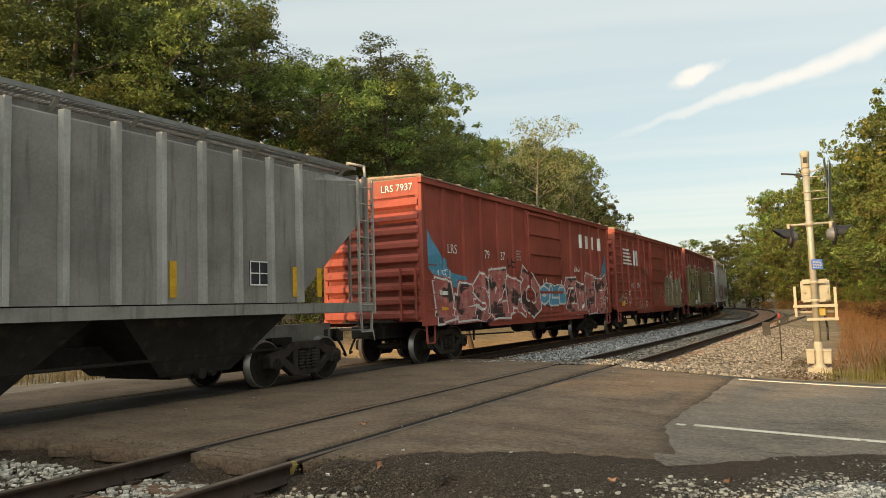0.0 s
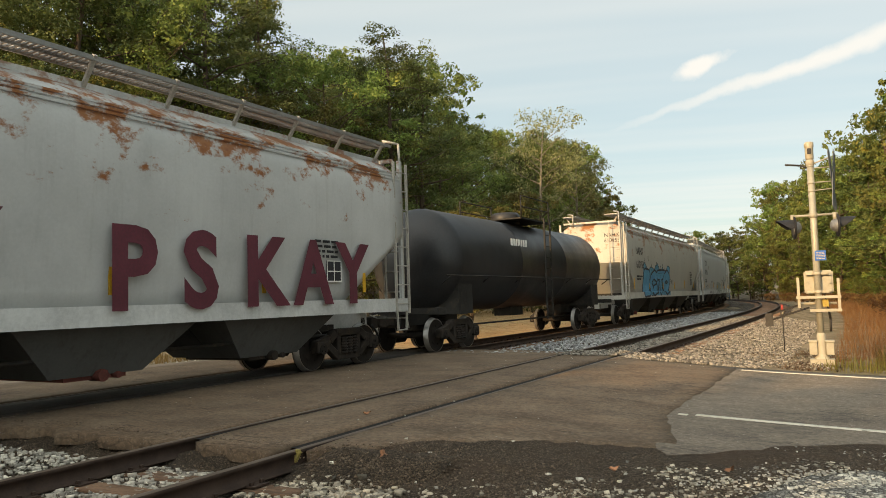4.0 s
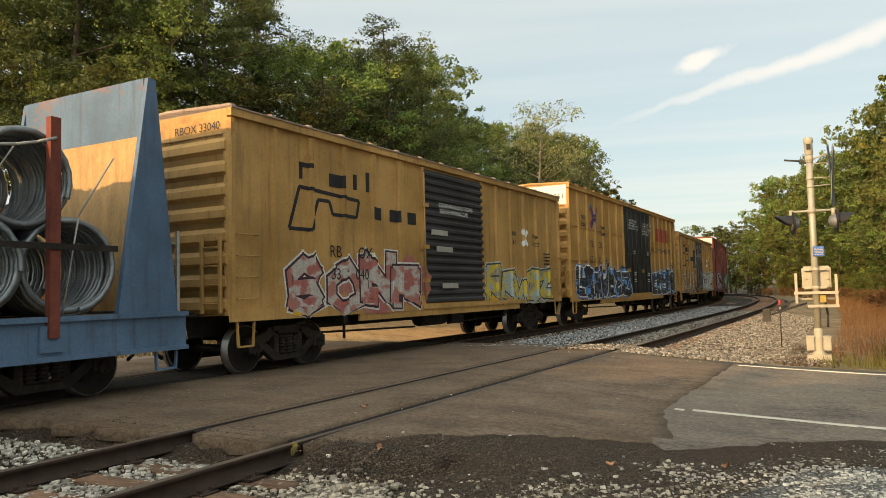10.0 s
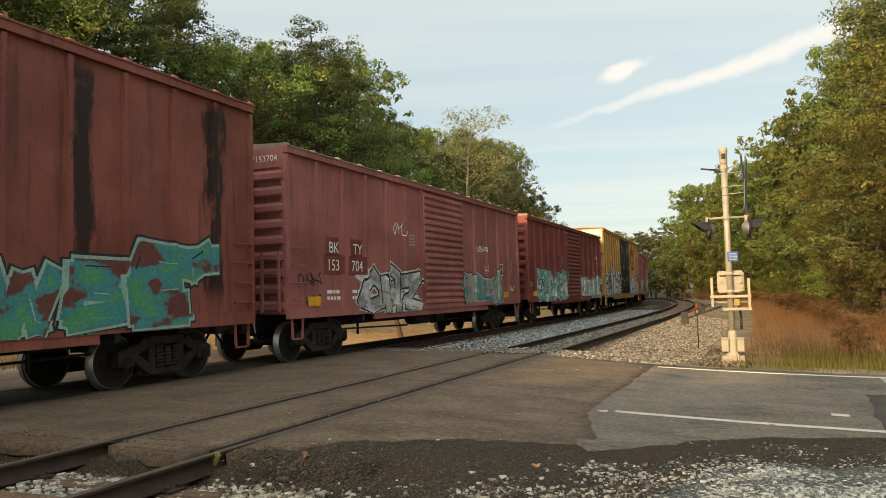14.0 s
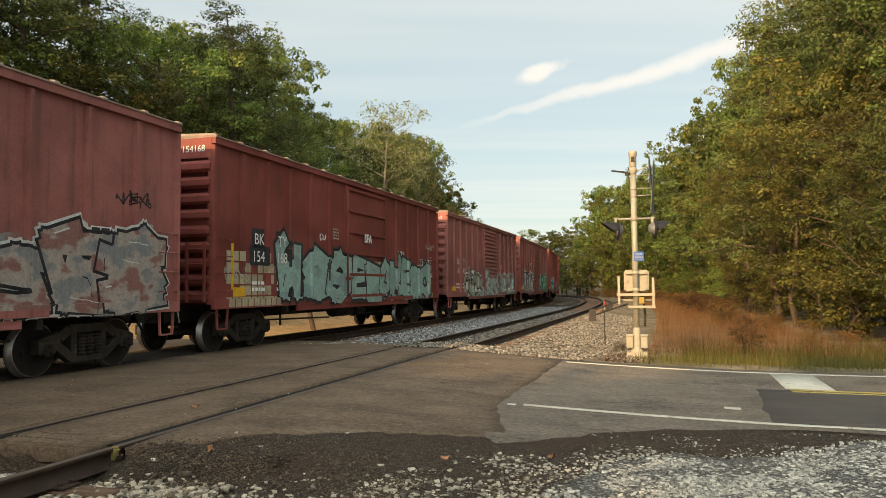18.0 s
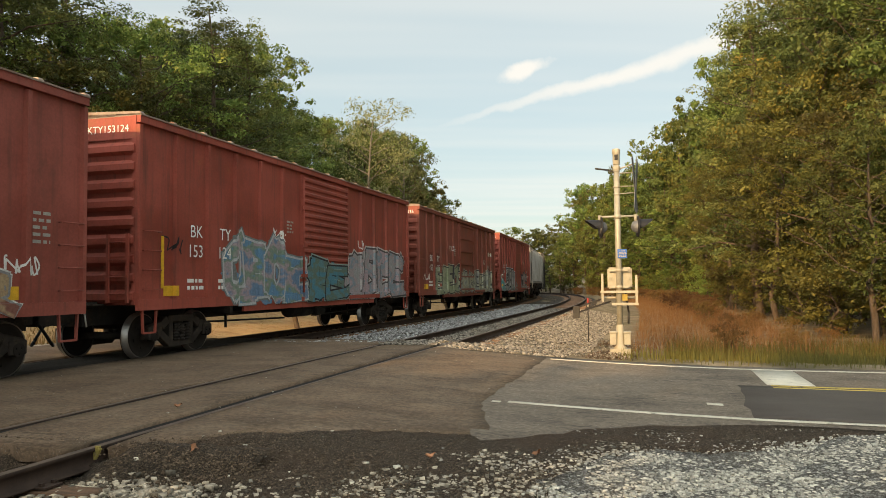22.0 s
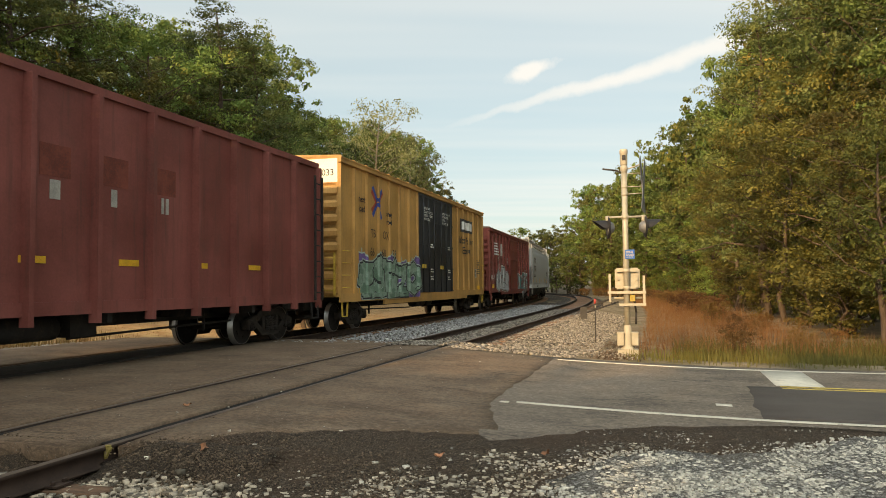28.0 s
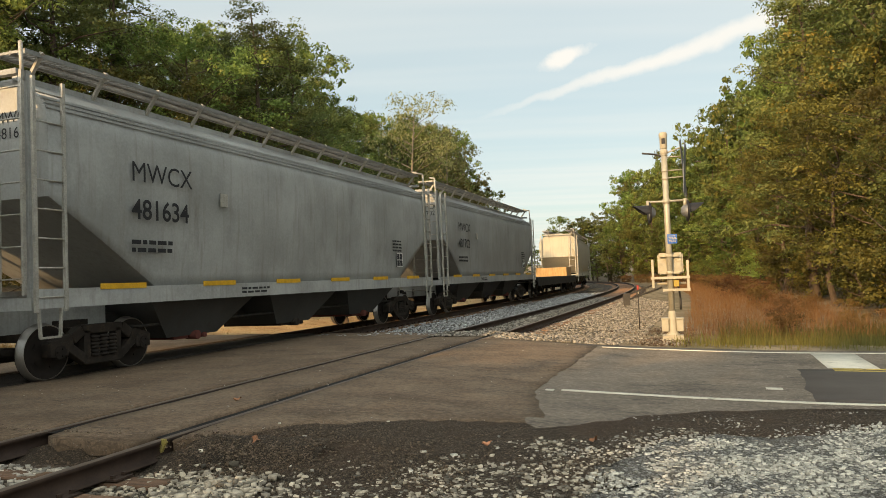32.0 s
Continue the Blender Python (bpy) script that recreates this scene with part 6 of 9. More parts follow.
def graffiti(car, seed, x0, x1, z0, z1, *colours):
    """A sprayed piece: fat overlapping letter shapes with an outline, a bright rim, shine marks, drips and colour behind.
    The last of colours may name: glyphs, style (block, round or tag), cell (a letter's width), cloud, behind (its colours), rim, wash (the colour of a full background)."""
    g = random.Random(seed * 7 + int(x0 * 10))
    how = {}
    if isinstance(colours[-1], dict):
        how, colours = colours[-1], colours[:-1]
    *cols, edge = colours
    tall = z1 - z0
    wide = how.get("cell") or tall * g.uniform(0.70, 0.92)
    n = max(2, round((x1 - x0) / wide))
    wide = (x1 - x0) / n
    style = how.get("style") or g.choice(("block", "block", "block", "round"))
    rim = how.get("rim") or ((0.56, 0.56, 0.53) if sum(edge) < 0.9 else (0.025, 0.025, 0.03))
    glyphs = how.get("glyphs")
    wash = how.get("wash")
    mats = [spray_paint(tuple(cols)), spray_paint((edge,)), spray_paint((rim,)), spray_paint((wash, tuple(q * 0.75 for q in wash), wash) if wash else how.get("behind") or (cols[-1], cols[0], cols[-1]))]
    bm = bmesh.new()
    count = [0, 0, 0, 0]

    def poly(pts, coat, mat):
        count[mat] += 1
        coat += 0.05 * (count[mat] % 40)
        f = bm.faces.new([bm.verts.new((p[0], coat, max(0.93, p[1]))) for p in pts])
        f.material_index = mat

    def stroke(line, w, coat, mat, grow):
        for (ax, az), (bx, bz) in zip(line, line[1:]):
            ln = math.hypot(bx - ax, bz - az)
            if ln < 0.02:
                continue
            dx, dz = (bx - ax) / ln, (bz - az) / ln
            hw = w / 2 + grow
            e = (w * 0.30 if style == "block" else 0.0) + grow * 0.8
            a, b = (ax - dx * e, az - dz * e), (bx + dx * e, bz + dz * e)
            poly([(a[0] - dz * hw, a[1] + dx * hw), (a[0] + dz * hw, a[1] - dx * hw), (b[0] + dz * hw, b[1] - dx * hw), (b[0] - dz * hw, b[1] + dx * hw)], coat, mat)
        if style == "round":
            for p in line:
                poly([(p[0] + math.cos(k * math.tau / 12) * (w / 2 + grow), p[1] + math.sin(k * math.tau / 12) * (w / 2 + grow)) for k in range(12)], coat, mat)

    crest = []
    if wash:
        # a rolled-on ground with a wavy top edge and a thin bright line along it
        ph = g.random() * 9
        m = max(6, int((x1 - x0) / 0.22))
        for k in range(m + 1):
            x = lerp(x0 - 0.1, x1 + 0.1, k / m)
            q = 0.10 * math.sin(x * 2.1 + ph) + 0.10 * math.sin(x * 4.7 + ph * 2) + 0.05 * math.sin(x * 11 + ph)
            crest.append((x, z1 + tall * q * 0.7))
        for a, b in zip(crest, crest[1:]):
            f = bm.faces.new([bm.verts.new((x, 0.0, z)) for x, z in ((a[0], z0), (b[0], z0), b, a)])
            f.material_index = 3
        stroke(crest, 0.045, 1.0, 2, 0.0)
        for _ in range(int((x1 - x0) * 1.2)):
            a = g.choice(crest)
            poly([(a[0] - 0.05, a[1] + 0.05), (a[0] + 0.05, a[1] + 0.03), (a[0] + 0.03, a[1] + 0.18), (a[0] - 0.03, a[1] + 0.16)], 1.0, 2)
    elif style != "tag":
        for _ in range(int(n * 4 * how.get("cloud", 0.8))):
            cx, cz, r = g.uniform(x0, x1), z0 + tall * g.uniform(0.0, 0.8), tall * g.uniform(0.08, 0.22)
            ph = g.random() * 6
            poly([(cx + math.cos(k * math.tau / 11) * r * (1 + 0.3 * math.sin(k * 2.3 + ph)) * 1.6, cz + math.sin(k * math.tau / 11) * r * (1 + 0.3 * math.sin(k * 1.7 + ph))) for k in range(11)], 0.0, 3)
    made = []
    for i in range(n):
        if glyphs:
            shape = STROKES[glyphs[i % len(glyphs)]] if glyphs[i % len(glyphs)] >= 0 else []
        else:
            shape = STROKES[g.choice(PLAIN)] + (STROKES[g.choice(PLAIN)][:1] if style == "block" and g.random() < 0.35 else [])
        base, h, slant = z0 + tall * g.uniform(0.0, 0.10), tall * g.uniform(0.74, 0.98), g.uniform(-0.25, 0.35)
        lx, lw = x0 + i * wide - 0.10 * wide, wide * g.uniform(0.95, 1.25)
        if style == "tag":
            lx, lw, h = x0 + i * wide, wide * 0.72, tall * g.uniform(0.6, 1.0)
        jit = {"block": 0.10, "round": 0.03, "tag": 0.08}[style]
        w = 0.032 if style == "tag" else min(lw, h) * g.uniform(0.26, 0.36)
        if style == "round":
            w *= 1.15
        lines = []
        for line in shape:
            pts = []
            for px, pz in line:
                px, pz = px + g.uniform(-jit, jit), pz + g.uniform(-jit, jit)
                pts.append((lx + w * 0.45 + px * (lw - w * 0.7) + slant * pz * h * 0.35, base + w * 0.45 + pz * (h - w * 0.9)))
            lines.append(pts)
        if style == "block":
            # spurs and arrows off the ends
            for line in list(lines):
                if g.random() < 0.6:
                    a = line[g.choice((0, -1))]
                    lines.append([a, (a[0] + g.uniform(-0.45, 0.45) * lw, a[1] + g.uniform(-0.15, 0.22) * h)])
        made.append((lines, w))
    if style != "tag":
        for lines, w in made:
            for line in lines:
                stroke(line, w, 2.5, 2, 0.080 * tall ** 0.5)
    for i, (lines, w) in enumerate(made):
        count[:3] = 0, 0, 0
        for line in lines:
            stroke(line, w, 5.5 + i * 2.2, 1, 0.0 if style == "tag" else 0.045 * tall ** 0.5)
        if style == "tag":
            continue
        for line in lines:
            stroke(line, w, 6.6 + i * 2.2, 0, 0.0)
        for line in lines:
            if g.random() < 0.8:
                k = g.randrange(len(line) - 1)
                (ax, az), (bx, bz) = line[k], line[k + 1]
                q0, q1 = g.uniform(0.1, 0.35), g.uniform(0.55, 0.9)
                o, mt = (w * 0.24, 2) if g.random() < 0.6 else (-w * 0.15, 1)
                poly([(lerp(ax, bx, q0) - o, lerp(az, bz, q0) + o), (lerp(ax, bx, q0) - o + 0.03, lerp(az, bz, q0) + o - 0.02), (lerp(ax, bx, q1) - o + 0.03, lerp(az, bz, q1) + o - 0.02), (lerp(ax, bx, q1) - o, lerp(az, bz, q1) + o)], 8.0 + i * 2.2, mt)
        if g.random() < 0.7:
            # a run of paint
            a = g.choice(g.choice(lines)) if lines else (x0, z0)
            poly([(a[0], a[1]), (a[0] + 0.022, a[1]), (a[0] + 0.018, a[1] - g.uniform(0.2, 0.5)), (a[0] + 0.006, a[1] - 0.2)], 8.0 + i * 2.2, 1)
    if not bm.faces:
        return
    laid_on_side(bm, car)
    return tagged(part("graffiti_piece", bm, mats, car, "sprayed graffiti letters", fix=False), kind="stuff")


def lettering(car, words, x, z, size, mat, y=-1.435, name="lettering", bold=0.0, wide=1.0, end=False, tilt=0.0):
    """Words painted on the near side (or on the front end), their lower left corner at x, z."""
    key = (words, mat.name, bold)
    if key not in letters:
        cu = bpy.data.curves.new("lettering", "FONT")
        cu.body, cu.size, cu.resolution_u, cu.offset = words, 1.0, 3, bold
        cu.materials.append(mat)
        ob = bpy.data.objects.new("lettering", cu)
        letters[key] = bpy.data.meshes.new_from_object(ob)
        bpy.data.objects.remove(ob)
    rel = RELIEF.get(car.name)
    if rel and len(rel) == 4 and not end and y > -1.60:
        bm = bmesh.new()
        bm.from_mesh(letters[key])
        bmesh.ops.transform(bm, matrix=pose(x, 0, z, 90, 0, 0) @ Matrix.Rotation(radians(tilt), 4, "Z") @ Matrix.Diagonal((size * wide, size, size, 1)), verts=bm.verts)
        for v in bm.verts:
            v.co.y = 26.0
        laid_on_side(bm, car)
        return part(name, bm, mat, car, fix=False)
    ob = part(name, letters[key], None, car)
    if end:
        # words on an end stop short of the near corner
        x = -1.27 + max(v.co.x for v in letters[key].vertices) * size * wide
    m = pose(x, y, z, 90, 0, 0) if not end else pose(y, x, z, 90, 0, -90)
    ob.matrix_basis = m @ Matrix.Rotation(radians(tilt), 4, "Z") @ Matrix.Diagonal((size * wide, size, size, 1))
    return ob


def bars(car, x, z, rows, length, h, mat, y=-1.435, name="small_print", seed=0, gap=1.9):
    """Unreadable small print, as short bars in lines."""
    g = random.Random(seed)
    bm = bmesh.new()
    for r in range(rows):
        a = x
        while a < x + length * g.uniform(0.75, 1.0):
            w = g.uniform(0.06, 0.22)
            quad_box(bm, a, min(a + w, x + length), y - 0.003, y + 0.003, z - r * h * gap, z - r * h * gap + h)
            a += w + 0.05
    return tagged(part(name, conform(bm, car, y), mat, car), kind="stuff")


def scrawl(car, x, z, letters_n, h, mat, seed, y=None):
    """A sprayed signature: thin looping strokes, letter after letter."""
    g = random.Random(seed)
    y = SCRAWL_Y if y is None else y
    bm = bmesh.new()
    a, last = x, None
    for _ in range(letters_n):
        w = h * g.uniform(0.45, 0.8)
        pts = [(a + w * g.uniform(0, 1), z + h * q) for q in g.sample((0.0, 0.15, 0.5, 0.85, 1.0, g.random()), g.choice((3, 4, 4, 5)))]
        if last:
            pts.insert(0, last)
        last = pts[-1]
        fine = []
        for i in range(len(pts) - 1):
            p0, p1, p2, p3 = pts[max(0, i - 1)], pts[i], pts[i + 1], pts[min(len(pts) - 1, i + 2)]
            for k in range(5):
                u = k / 5
                fine.append(tuple(0.5 * (2 * p1[j] + (p2[j] - p0[j]) * u + (2 * p0[j] - 5 * p1[j] + 4 * p2[j] - p3[j]) * u * u + (3 * p1[j] - p0[j] - 3 * p2[j] + p3[j]) * u ** 3) for j in (0, 1)))
        fine.append(pts[-1])
        for p, q in zip(fine, fine[1:]):
            if math.hypot(q[0] - p[0], q[1] - p[1]) > 0.004:
                beam(bm, (p[0], y, p[1]), (q[0], y, q[1]), 0.003, 0.022 + 0.02 * h)
        a += w + h * g.uniform(0.08, 0.25)
    return part("spray_scrawl", conform(bm, car, y), mat, car)


SCRAWL_Y = -1.4365


def plates(car, items, y, mat=None):
    """Small plates on the side: (name, x, z, width, height, material)."""
    for nm, x, z, w, h, mt in items:
        bm = bmesh.new()
        quad_box(bm, x, x + w, y - 0.006, y + 0.01, z, z + h)
        part(nm, conform(bm, car, y) , mt, car)


def end_profile(x, zb, zt, n, depth=0.07):
    """Section of a corrugated end: (out, z) points."""
    pts = [(x, zb)]
    step = (zt - zb) / n
    for i in range(n):
        z = zb + i * step
        pts += [(x, z + step * 0.12), (x - depth, z + step * 0.3), (x - depth, z + step * 0.62), (x, z + step * 0.84)]
    return pts + [(x, zt)]


def boxcar(length, height, body, label, door=(0.4, 3.0), kind="single", posts=1.05, door_mat=None, white_end=False, ribs=9, iron=None, panels=False, sill=0.95, roof_mat=None, yellow=False, hribs=False):
    """A boxcar: near side at -y, front end at -x. door: where its opening begins from the middle, and its width."""
    car = thing("boxcar", label, "freight car", "freight train")
    iron = iron or body
    h, w = length / 2, 1.42
    zb, zt = 1.05, height - 0.10
    bm = bmesh.new()
    quad_box(bm, -h + 0.02, h - 0.02, -w, w, zb, zt)
    part("body", bm, body, car)
    for s in (-1, 1):
        bm = bmesh.new()
        quad_box(bm, -h, h, s * w - (0.07 if s < 0 else 0), s * w + (0.07 if s > 0 else 0), sill, zb + 0.10)
        quad_box(bm, -h + 3.6, h - 3.6, s * w - (0.055 if s < 0 else 0), s * w + (0.055 if s > 0 else 0), sill - 0.14, sill)
        part("side_sill", bm, body, car)
        bm = bmesh.new()
        quad_box(bm, -h, h, s * w - (0.09 if s < 0 else 0), s * w + (0.09 if s > 0 else 0), zt - 0.13, zt)
        part("top_chord", bm, body, car)
    d0, d1 = door[0], door[0] + door[1]
    xs = []
    for a, b in ((-h + 0.05, d0), (d1, h - 0.05)):
        n = max(1, round((b - a) / posts))
        xs += [a + (b - a) * i / n for i in range(n + 1)]

    RELIEF[car.name] = (xs, (d0, d1), -w - (0.092 if kind == "double" else 0.108), hribs)

    def post(bm):
        sweep(bm, [(-0.060, 0.0), (-0.040, -0.075), (0.040, -0.075), (0.060, 0.0)], zb + 0.1, zt - 0.16, "z")
    far = bmesh.new()
    for x in xs:
        bm = bmesh.new()
        post(bm)
        part("side_post", bm, body, car, at=pose(x, -w + 0.001, 0))
        quad_box(far, x - 0.05, x + 0.05, w - 0.001, w + 0.05, zb + 0.1, zt - 0.16)
    part("far_side_framing", far, body, car)
    rails = [zb + 1.35, zb + 2.6] if panels else [zb + 0.42 + 0.385 * k for k in range(8)] if hribs else []
    for z in rails:
        for a, b in ((-h + 0.06, d0), (d1, h - 0.06)):
            bm = bmesh.new()
            if hribs:
                sweep(bm, [(-w + 0.01, z - 0.06), (-w - 0.035, z - 0.015), (-w - 0.035, z + 0.015), (-w + 0.01, z + 0.06)], a, b, "x")
            else:
                quad_box(bm, a, b, -w - 0.03, -w + 0.01, z, z + 0.06)
            part("side_rail", bm, body, car)
    # ends
    for s in (-1, 1):
        bm = bmesh.new()
        top = zt - (0.75 if white_end else 0.42)
        prof = end_profile(0.0, zb, top, ribs)
        sweep(bm, prof + [(0.06, top), (0.06, zb)], -w + 0.02, w - 0.02, "y")
        quad_box(bm, -0.02, 0.06, -w, w, top, zt)
        for y in (-w, w - 0.08):
            post_bm = bmesh.new()
            quad_box(post_bm, -0.032, 0.062, y, y + 0.08, zb, zt)
            part("corner_post", post_bm, body, car, at=pose(s * (h - 0.02), 0, 0, 0, 0, 0 if s < 0 else 180))
        part("end_wall", bm, body, car, at=pose(s * (h - 0.02), 0, 0, 0, 0, 0 if s < 0 else 180))
        if white_end:
            bm = bmesh.new()
            quad_box(bm, -0.035, -0.02, -w + 0.03, w - 0.03, top + 0.03, zt - 0.02)
            part("end_panel", bm, M_PALE_PANEL, car, "pale end panel").matrix_basis = pose(s * (h - 0.02), 0, 0, 0, 0, 0 if s < 0 else 180)
        end_gear(car, s * h, s)
        bm = bmesh.new()
        for k in range(7):
            quad_box(bm, 0.0, 0.28, -0.7 + k * 0.2, -0.6 + k * 0.2, 1.08, 1.11)
        quad_box(bm, 0.0, 0.28, -0.75, 0.75, 1.05, 1.08)
        part("end_platform", bm, M_TRUCK, car).matrix_basis = pose(s * h, 0, 0, 0, 0, 0 if s > 0 else 180)
        ladder(car, -1.32, -0.90, s * (h + 0.09), 1.1, 2.35, iron, 4, "end_ladder", True, True)
    # roof
    bm = bmesh.new()
    sweep(bm, [(-w - 0.11, zt), (-w - 0.11, zt + 0.03), (0, zt + 0.10), (w + 0.11, zt + 0.03), (w + 0.11, zt)], -h, h, "x")
    n = int(length / 1.0)
    for i in range(n + 1):
        x = -h + length * i / n
        x = min(max(x, -h + 0.05), h - 0.05)
        seam = bmesh.new()
        sweep(seam, [(-w - 0.115, zt + 0.01), (-w - 0.07, zt + 0.075), (0, zt + 0.145), (w + 0.07, zt + 0.075), (w + 0.115, zt + 0.01)], x - 0.05, x + 0.05, "x")
        part("roof_seam", seam, roof_mat or M_ROOF, car)
    part("roof", bm, roof_mat or M_ROOF, car, "bare galvanised roof")
    # doors
    dm = door_mat or body
    if kind == "double":
        for k in range(2):
            a, b = d0 + k * door[1] / 2 + 0.02, d0 + (k + 1) * door[1] / 2 - 0.02
            bm = bmesh.new()
            quad_box(bm, a, b, -w - 0.06, -w, sill + 0.14, zt - 0.16)
            ob = part("door", bm, dm, car)
            for i in range(5):
                z = sill + 0.2 + (zt - sill - 0.45) * i / 4
                bm = bmesh.new()
                quad_box(bm, a, b, -w - 0.085, -w - 0.06, z, z + 0.07)
                part("door_stiffener", bm, dm, ob)
            for i in range(3):
                x = a + (b - a) * (0.2 + 0.3 * i)
                bm = bmesh.new()
                rod(bm, (x, -w - 0.11, sill + 0.2), (x, -w - 0.11, zt - 0.25), 0.022, 7)
                part("lock_rod", bm, dm, ob)
            bm = bmesh.new()
            quad_box(bm, a + 0.35, a + 0.75, -w - 0.14, -w - 0.09, 2.05, 2.2)
            part("handle", bm, iron, ob)
    else:
        bm = bmesh.new()
        quad_box(bm, d0, d1, -w - 0.07, -w, sill + 0.12, zt - 0.20)
        if kind == "corrugated":
            bm.clear()
            edge = end_profile(-w - 0.06, sill + 0.12, zt - 0.20, 17, 0.045)
            sweep(bm, edge + [(-w, zt - 0.20), (-w, sill + 0.12)], d0, d1, "x")
        ob = part("door", bm, dm, car)
        if kind != "corrugated":
            for i in range(6):
                z = sill + 0.15 + (zt - sill - 0.45) * i / 5
                bm = bmesh.new()
                quad_box(bm, d0 + 0.07, d1 - 0.07, -w - 0.125, -w - 0.07, z, z + 0.08)
                part("door_stiffener", bm, dm, ob)
            for x in (d0, d1 - 0.07):
                bm = bmesh.new()
                quad_box(bm, x, x + 0.07, -w - 0.10, -w - 0.07, sill + 0.12, zt - 0.2)
                part("door_edge", bm, dm, ob)
        bm = bmesh.new()
        rod(bm, (d0 - 0.08, -w - 0.12, sill + 0.25), (d0 - 0.08, -w - 0.12, zt - 0.3), 0.025, 7)
        for z in (1.6, 2.4, 3.4):
            quad_box(bm, d0 - 0.16, d0 + 0.1, -w - 0.14, -w - 0.08, z, z + 0.09)
        part("lock_bar", bm, iron, ob)
        bm = bmesh.new()
        quad_box(bm, d0 - 0.15, d1 + door[1] * 0.9, -w - 0.10, -w - 0.06, sill + 0.02, sill + 0.13)
        part("door_track", bm, body, car)
    # grab irons, steps, underframe
    for x0 in (-h + 0.12, h - 0.58):
        for k in range(4):
            ladder(car, x0, x0 + 0.46, -w - 0.12, 1.15 + k * 0.36, 1.51 + k * 0.36, iron, 1, "grab_iron", False)
        stirrup(car, x0 + 0.23, -w - 0.03, sill, iron)
    if yellow:
        bm = bmesh.new()
        quad_box(bm, -h + 0.72, -h + 0.80, -w - 0.012, -w + 0.01, 1.35, 2.35)
        part("safety_stripe", bm, M_REFLECT, car)
    underframe(car, length, sill)
    for s in (-1, 1):
        add_bogie(car, s * (h - 1.85))
    car["h"] = h
    return car


def underframe(car, length, sill):
    h = length / 2
    bm = bmesh.new()
    quad_box(bm, -h, h, -0.28, 0.28, 0.66, 1.06)
    for i in range(6):
        x = -h + 3.2 + (length - 6.4) * i / 5
        quad_box(bm, x - 0.06, x + 0.06, -1.4, 1.4, 0.78, 1.06)
    part("centre_sill", bm, M_BLACK, car)
    bm = bmesh.new()
    rod(bm, (-h + 3.0, -0.75, 0.60), (-0.8, -0.75, 0.52), 0.025, 6)
    rod(bm, (0.9, -0.75, 0.52), (h - 3.0, -0.75, 0.60), 0.025, 6)
    for x in (-h + 4.0, h - 4.2):
        beam(bm, (x, -0.75, 0.95), (x, -0.75, 0.42), 0.05, 0.04)
    part("brake_rod", bm, M_BLACK, car)
    bm = bmesh.new()
    rod(bm, (-0.7, -0.8, 0.72), (0.5, -0.8, 0.72), 0.2, 12)
    quad_box(bm, 0.7, 1.3, -1.0, -0.6, 0.55, 0.95)
    part("air_reservoir", bm, M_BLACK, car)


M_ROOF = surface("weathered_roof", (0.28, 0.21, 0.165), 0.6, metal=0.2, var=0.3, scale=1.2, fine=30.0, bump=0.2, other=(0.20, 0.10, 0.06), cut=(0.5, 0.7), depth=0.01)


